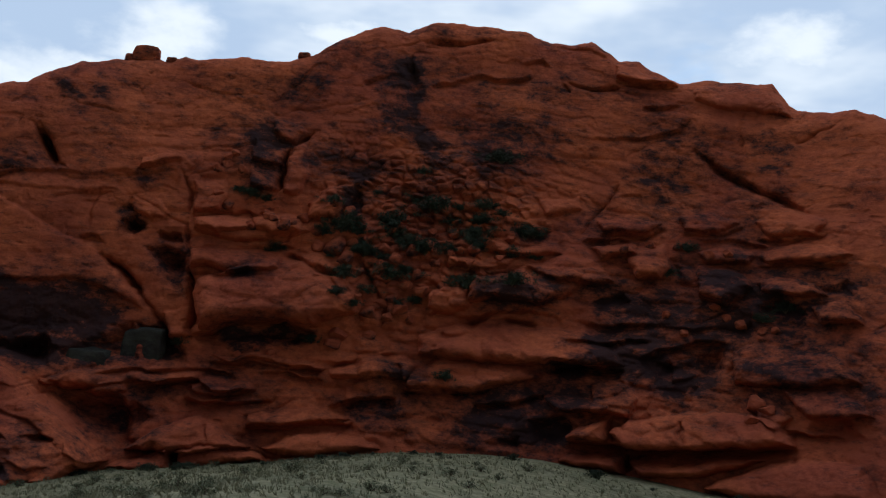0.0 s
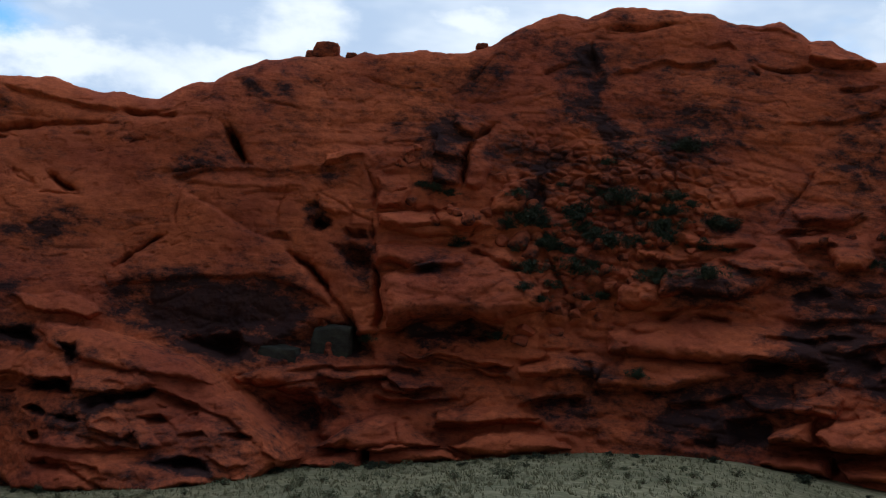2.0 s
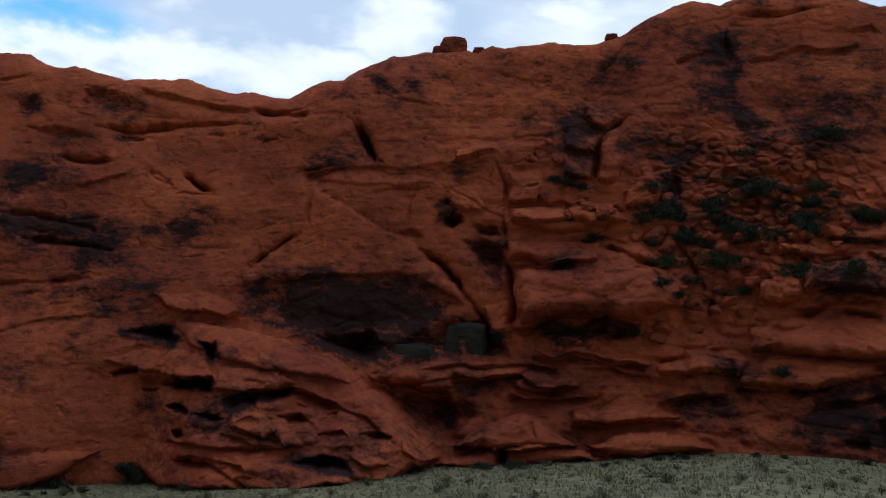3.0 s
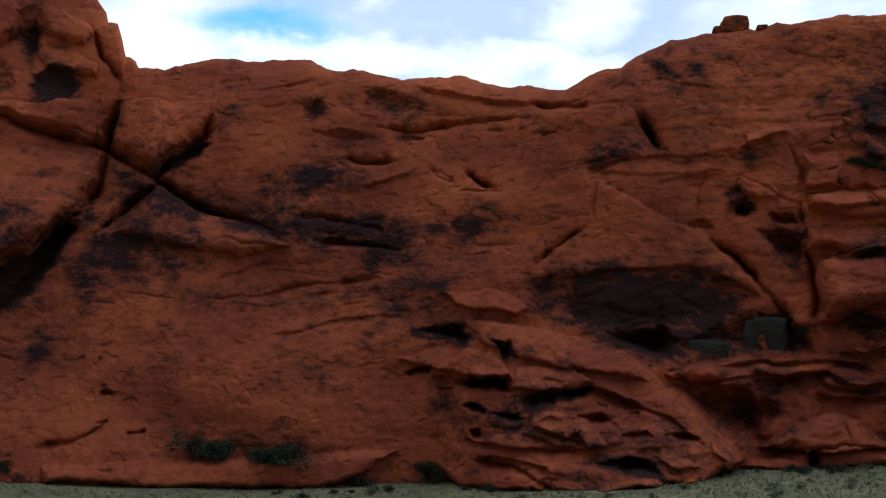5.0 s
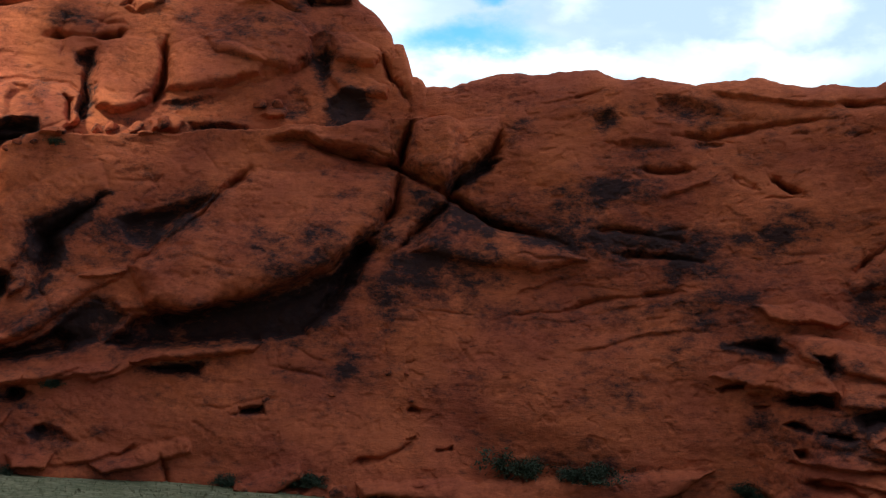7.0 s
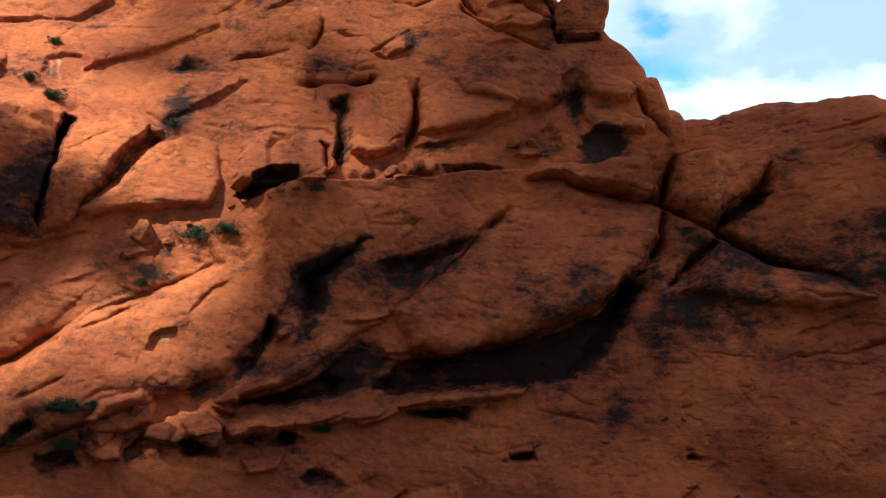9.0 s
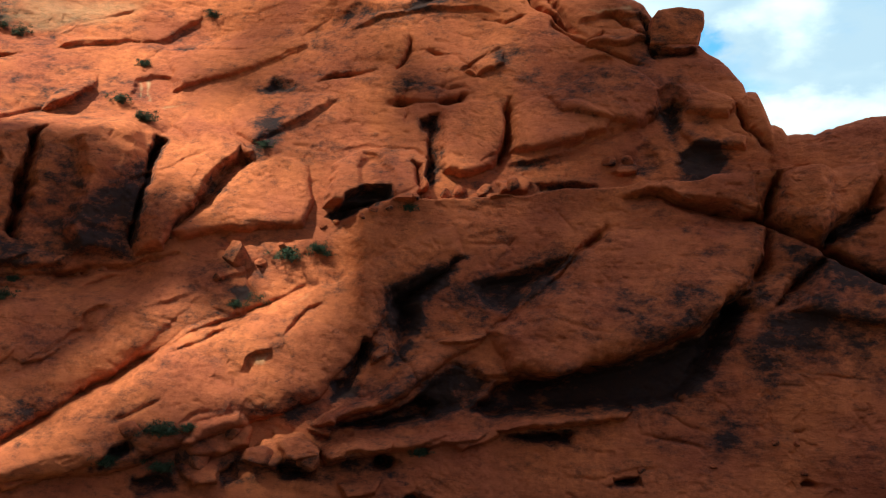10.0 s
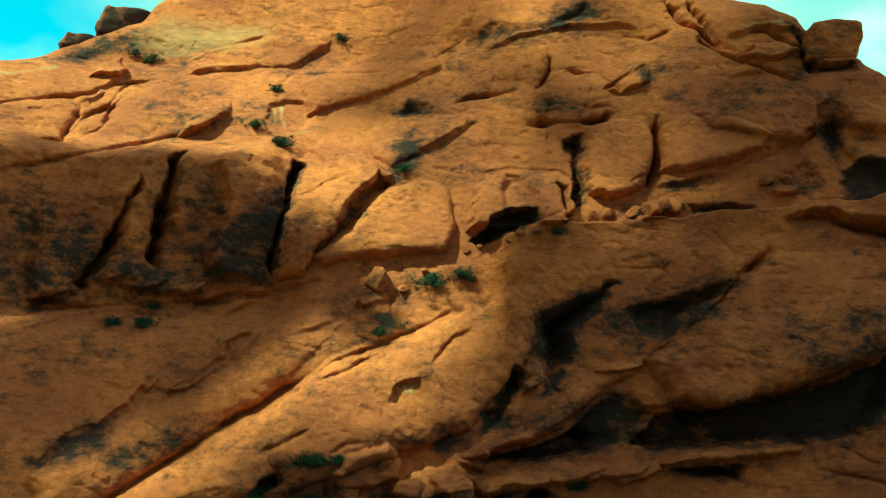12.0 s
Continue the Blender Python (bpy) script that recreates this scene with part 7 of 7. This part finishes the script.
# ---- loose stones ----
def boulder_mesh(seed, flat=0.75, cuts=12, surface=RED_ROCK):
    """A rounded, angular block: a ball with planes cut off it, then roughened."""
    dice = random.Random(seed)
    bm = bmesh.new()
    bmesh.ops.create_icosphere(bm, subdivisions=4, radius=1.0)
    planes = []
    for _ in range(cuts):
        v = Vector((dice.gauss(0, 1), dice.gauss(0, 1), dice.gauss(0, 0.8))).normalized()
        planes.append((v, dice.uniform(0.46, 0.80)))
    for v in bm.verts:
        p = v.co.copy()
        for n, d in planes:
            over_ = p.dot(n) - d
            if over_ > 0:
                p -= n * over_ * 0.92
        p += p.normalized() * (0.10 * noise.noise(p * 1.7 + Vector((seed, 0, 0))) + 0.045 * noise.noise(p * 4.5 + Vector((0, seed, 0))))
        v.co = Vector((p.x, p.y * 0.9, p.z * flat))
    mesh = bpy.data.meshes.new("boulder")
    bm.to_mesh(mesh)
    bm.free()
    mesh.polygons.foreach_set("use_smooth", np.ones(len(mesh.polygons), bool))
    mesh.attributes.new("varnish_shade", "FLOAT", "POINT").data.foreach_set("value", np.full(len(mesh.vertices), dice.uniform(0.0, 0.55), np.float32))
    mesh.materials.append(surface)
    return mesh


BOULDERS = [boulder_mesh(k, 0.6 + 0.05 * (k % 5)) for k in range(9)]
dice = random.Random(8)
for bearing, z, half in STONES:
    p, n = shelf_at(bearing, z, half * 0.6)
    ob = new("boulder", BOULDERS[dice.randrange(len(BOULDERS))])
    size = half * dice.uniform(0.95, 1.15)
    ob.matrix_world = Matrix.Translation(p + n * half * 0.10) @ pose(0, 0, 0, dice.uniform(-16, 16), dice.uniform(-16, 16), dice.uniform(0, 360)) @ Matrix.Diagonal((size, size, size, 1))
    tagged(ob, "fallen red sandstone boulder resting on the rock slope", "boulder", "boulders on the rock slopes")

def stone_block(name, wide, high, deep, seed, surface, dark, square=0.42):
    """A squared block with worn edges."""
    bm = bmesh.new()
    bmesh.ops.create_cube(bm, size=1.0)
    bmesh.ops.subdivide_edges(bm, edges=bm.edges[:], cuts=15, use_grid_fill=True)
    for v in bm.verts:
        p = v.co * 2
        r = max(abs(p.x), abs(p.y), abs(p.z))
        p = p.lerp(p.normalized() * r * 1.18, square)
        p.x += 0.16 * p.z * (1 if seed % 2 else -1)
        p += p.normalized() * (0.13 * noise.noise(p * 1.3 + Vector((seed, 3, 0))) + 0.05 * noise.noise(p * 4 + Vector((seed, 0, 1))))
        v.co = Vector((p.x * wide / 2, p.y * deep / 2, p.z * high / 2))
    ob = part(name, bm, surface)
    ob.data.attributes.new("varnish_shade", "FLOAT", "POINT").data.foreach_set("value", np.full(len(ob.data.vertices), dark, np.float32))
    return ob


def capstone(name, bearing, z, wide, high, deep, seed, label, sink=0.12, dark=0.25, back=0.3):
    """A block left standing on the crest."""
    ob = stone_block(name, wide, high, deep, seed, RED_ROCK, dark)
    r = np.interp(bearing, COLUMNS, RADIUS[LAYERS - 1]) + deep * back
    a = radians(bearing)
    base = np.interp(bearing, COLUMNS, TOP) if z is None else z
    ob.matrix_world = Matrix.Translation((HUB.x - r * math.sin(a), HUB.y + r * math.cos(a), base + high * (0.5 - sink))) @ pose(0, 0, 0, 0, 0, bearing)
    return tagged(ob, label, "boulder")


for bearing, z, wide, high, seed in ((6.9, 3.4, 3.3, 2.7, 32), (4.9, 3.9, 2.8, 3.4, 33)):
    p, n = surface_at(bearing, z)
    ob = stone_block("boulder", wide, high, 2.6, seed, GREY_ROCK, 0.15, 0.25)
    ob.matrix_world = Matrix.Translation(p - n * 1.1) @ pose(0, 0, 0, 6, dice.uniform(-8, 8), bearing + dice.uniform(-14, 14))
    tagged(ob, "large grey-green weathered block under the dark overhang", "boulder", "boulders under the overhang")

capstone("capstone", CAP_EAST[0], None, 1.9, 1.25, 1.7, 3, "squared dark red block perched on the hill crest")
capstone("boulder", CAP_EAST[0] + 0.75, None, 0.9, 0.6, 0.9, 5, "small flat red stone beside the perched block")
capstone("boulder", CAP_EAST[0] - 1.35, None, 0.8, 0.45, 0.9, 7, "small flat red stone on the hill crest")
capstone("capstone", CAP_WEST[0], CAP_WEST[1] + 0.3, 3.9, 3.0, 3.4, 9, "large squared red block perched on the steep dome's edge", 0.1, 0.2, 0.02)
capstone("boulder", 73.1, None, 4.6, 2.9, 3.4, 13, "broad dark-varnished knob of rock on the dome's crest", 0.45, 0.9)
capstone("boulder", 75.0, None, 3.0, 1.6, 2.4, 15, "dark low stone on the dome's crest", 0.55, 0.8)
capstone("boulder", -2.1, None, 0.9, 0.5, 0.9, 11, "small dark stone on the hill crest")

# ---- desert scrub ----
def shrub(seed, leaf, leaves, spread, leaf_size, name="shrub"):
    """A low bush: a few crooked stems and a loose crown of small leaves, about two metres across."""
    dice_ = random.Random(seed)
    holder = new(name)
    bm = bmesh.new()
    tips = []
    for _ in range(9):
        turn, lean = dice_.uniform(0, 2 * math.pi), dice_.uniform(0.15, 0.95)
        at, way = Vector((0, 0, -0.15)), Vector((math.cos(turn) * lean, math.sin(turn) * lean, 1.0)).normalized()
        last, thick = None, 0.05
        for k in range(5):
            side = way.orthogonal().normalized()
            ring = [bm.verts.new(at + (Matrix.Rotation(a * 2 * math.pi / 5, 3, way) @ side) * thick) for a in range(5)]
            if last:
                for a in range(5):
                    bm.faces.new((last[a], last[(a + 1) % 5], ring[(a + 1) % 5], ring[a]))
            last, thick = ring, thick * 0.72
            if k > 1:
                tips.append(at.copy())
            at = at + way * 0.24
            way = (way + Vector((dice_.gauss(0, 0.3), dice_.gauss(0, 0.3), dice_.gauss(0, 0.15)))).normalized()
    part("wood", bm, DRY_WOOD, holder, "grey-brown woody stems")
    bm = bmesh.new()
    clumps = [t + Vector((dice_.gauss(0, 0.10), dice_.gauss(0, 0.10), dice_.gauss(0.05, 0.08))) for t in tips]
    clumps += [Vector((dice_.gauss(0, 0.42) * spread, dice_.gauss(0, 0.42) * spread, abs(dice_.gauss(0.35, 0.25)))) for _ in range(26)]
    for _ in range(leaves):
        c = dice_.choice(clumps)
        at = c + Vector((dice_.gauss(0, 0.13), dice_.gauss(0, 0.13), dice_.gauss(0, 0.10)))
        at.z = max(at.z, 0.0)
        long = leaf_size * dice_.uniform(0.6, 1.3)
        m = Matrix.Translation(at) @ Euler([dice_.uniform(-1.3, 1.3), dice_.uniform(-1.3, 1.3), dice_.uniform(0, 6.3)]).to_matrix().to_4x4()
        corners = [m @ Vector(q) for q in ((0, -long * 0.3, 0), (long, 0, long * 0.15), (0, long * 0.3, 0), (-long, 0, long * 0.15))]
        bm.faces.new([bm.verts.new(q) for q in corners])
    part("foliage", bm, leaf, holder, "", False)
    return holder


for _ in range(34):            # scrub among the stones of the gully
    BUSHES.append((dice.gauss(-9.5, 3.3), dice.gauss(13.0, 3.0), dice.choice((0.3, 0.5, 0.7, 0.9, 1.1))))
KINDS = [shrub(20 + k, LEAF, 2400, 1.1 + 0.15 * k, 0.08) for k in range(4)]
used = set()
for n_, (bearing, z, half) in enumerate(BUSHES):
    p, n = shelf_at(bearing, z - half * 0.4, half * 0.5)
    k = n_ % len(KINDS)
    m = Matrix.Translation(p - Vector((0, 0, 0.05)) + n * 0.08) @ pose(0, 0, 0, 0, 0, dice.uniform(0, 360)) @ Matrix.Diagonal((half * 1.25, half * 1.25, half * 1.15 * dice.uniform(0.85, 1.05), 1))
    if k in used:
        ob = copy_thing(KINDS[k], m)
        ob.matrix_world = m
    else:
        used.add(k)
        ob = KINDS[k]
        ob.matrix_world = m
    tagged(ob, "dark green desert bush growing from a rock ledge", "bush", "bushes on the rock")

for _ in range(45):            # scrub along the foot of the rock
    bearing = dice.uniform(-27, 30)
    r = float(np.interp(bearing, KNOT, FOOT)) - 4.2 - abs(dice.gauss(0, 1.6))
    x, y = HUB.x - r * math.sin(radians(bearing)), HUB.y + r * math.cos(radians(bearing))
    gz_ = float(ground_height(np.array([x]), np.array([y]))[0])
    half = dice.choice((0.22, 0.3, 0.38, 0.5))
    m = Matrix.Translation((x, y, gz_)) @ pose(0, 0, 0, 0, 0, dice.uniform(0, 360)) @ Matrix.Diagonal((half, half, half * 0.95, 1))
    ob = copy_thing(KINDS[dice.randrange(4)], m)
    ob.matrix_world = m
    tagged(ob, "small dark bush on the meadow at the rock's foot", "bush", "bushes at the rock's foot")

# ---- the meadow: sage tufts, grass and pebbles ----
TUFTS = [shrub(60 + k, SAGE, 260, 1.1, 0.13, "sage_tuft") for k in range(3)]
used = set()
count = 0
while count < 230:
    bearing, r = dice.uniform(-30, 30), dice.uniform(30, 74)
    if r > np.interp(bearing, KNOT, FOOT) - 3.5:
        continue
    x, y = HUB.x - r * math.sin(radians(bearing)), HUB.y + r * math.cos(radians(bearing))
    gz_ = float(ground_height(np.array([x]), np.array([y]))[0])
    size = dice.choice((0.18, 0.22, 0.28, 0.35, 0.45, 0.55))
    m = Matrix.Translation((x, y, gz_)) @ pose(0, 0, 0, 0, 0, dice.uniform(0, 360)) @ Matrix.Diagonal((size, size, size * dice.uniform(0.7, 1.1), 1))
    k = count % len(TUFTS)
    if k in used:
        ob = copy_thing(TUFTS[k], m)
        ob.matrix_world = m
    else:
        used.add(k)
        ob = TUFTS[k]
        ob.matrix_world = m
    tagged(ob, "low grey-green sage tuft on the dry meadow", "shrub", "sage tufts on the meadow")
    count += 1

verts, faces = [], []
for _ in range(14000):
    bearing, r = dice.uniform(-34, 64), 26 + 52 * dice.random() ** 0.8
    if r > np.interp(bearing, KNOT, FOOT) - 1.0:
        continue
    x, y = HUB.x - r * math.sin(radians(bearing)), HUB.y + r * math.cos(radians(bearing))
    for _ in range(3):
        bx, by, tall, lean = x + dice.gauss(0, 0.06), y + dice.gauss(0, 0.06), dice.uniform(0.08, 0.24), dice.gauss(0, 0.08)
        b = len(verts)
        verts += [(bx - 0.03, by, None), (bx + 0.03, by, None), (bx + lean, by + lean, tall)]
        faces.append((b, b + 1, b + 2))
base = ground_height(np.array([v[0] for v in verts]), np.array([v[1] for v in verts]))
mesh = bpy.data.meshes.new("grass")
mesh.from_pydata([(v[0], v[1], float(b) + (v[2] if v[2] else -0.02)) for v, b in zip(verts, base)], [], faces)
mesh.materials.append(DRY_GRASS)
tagged(new("grass", mesh), "sparse dry grass blades on the meadow", "grass", kind="stuff")
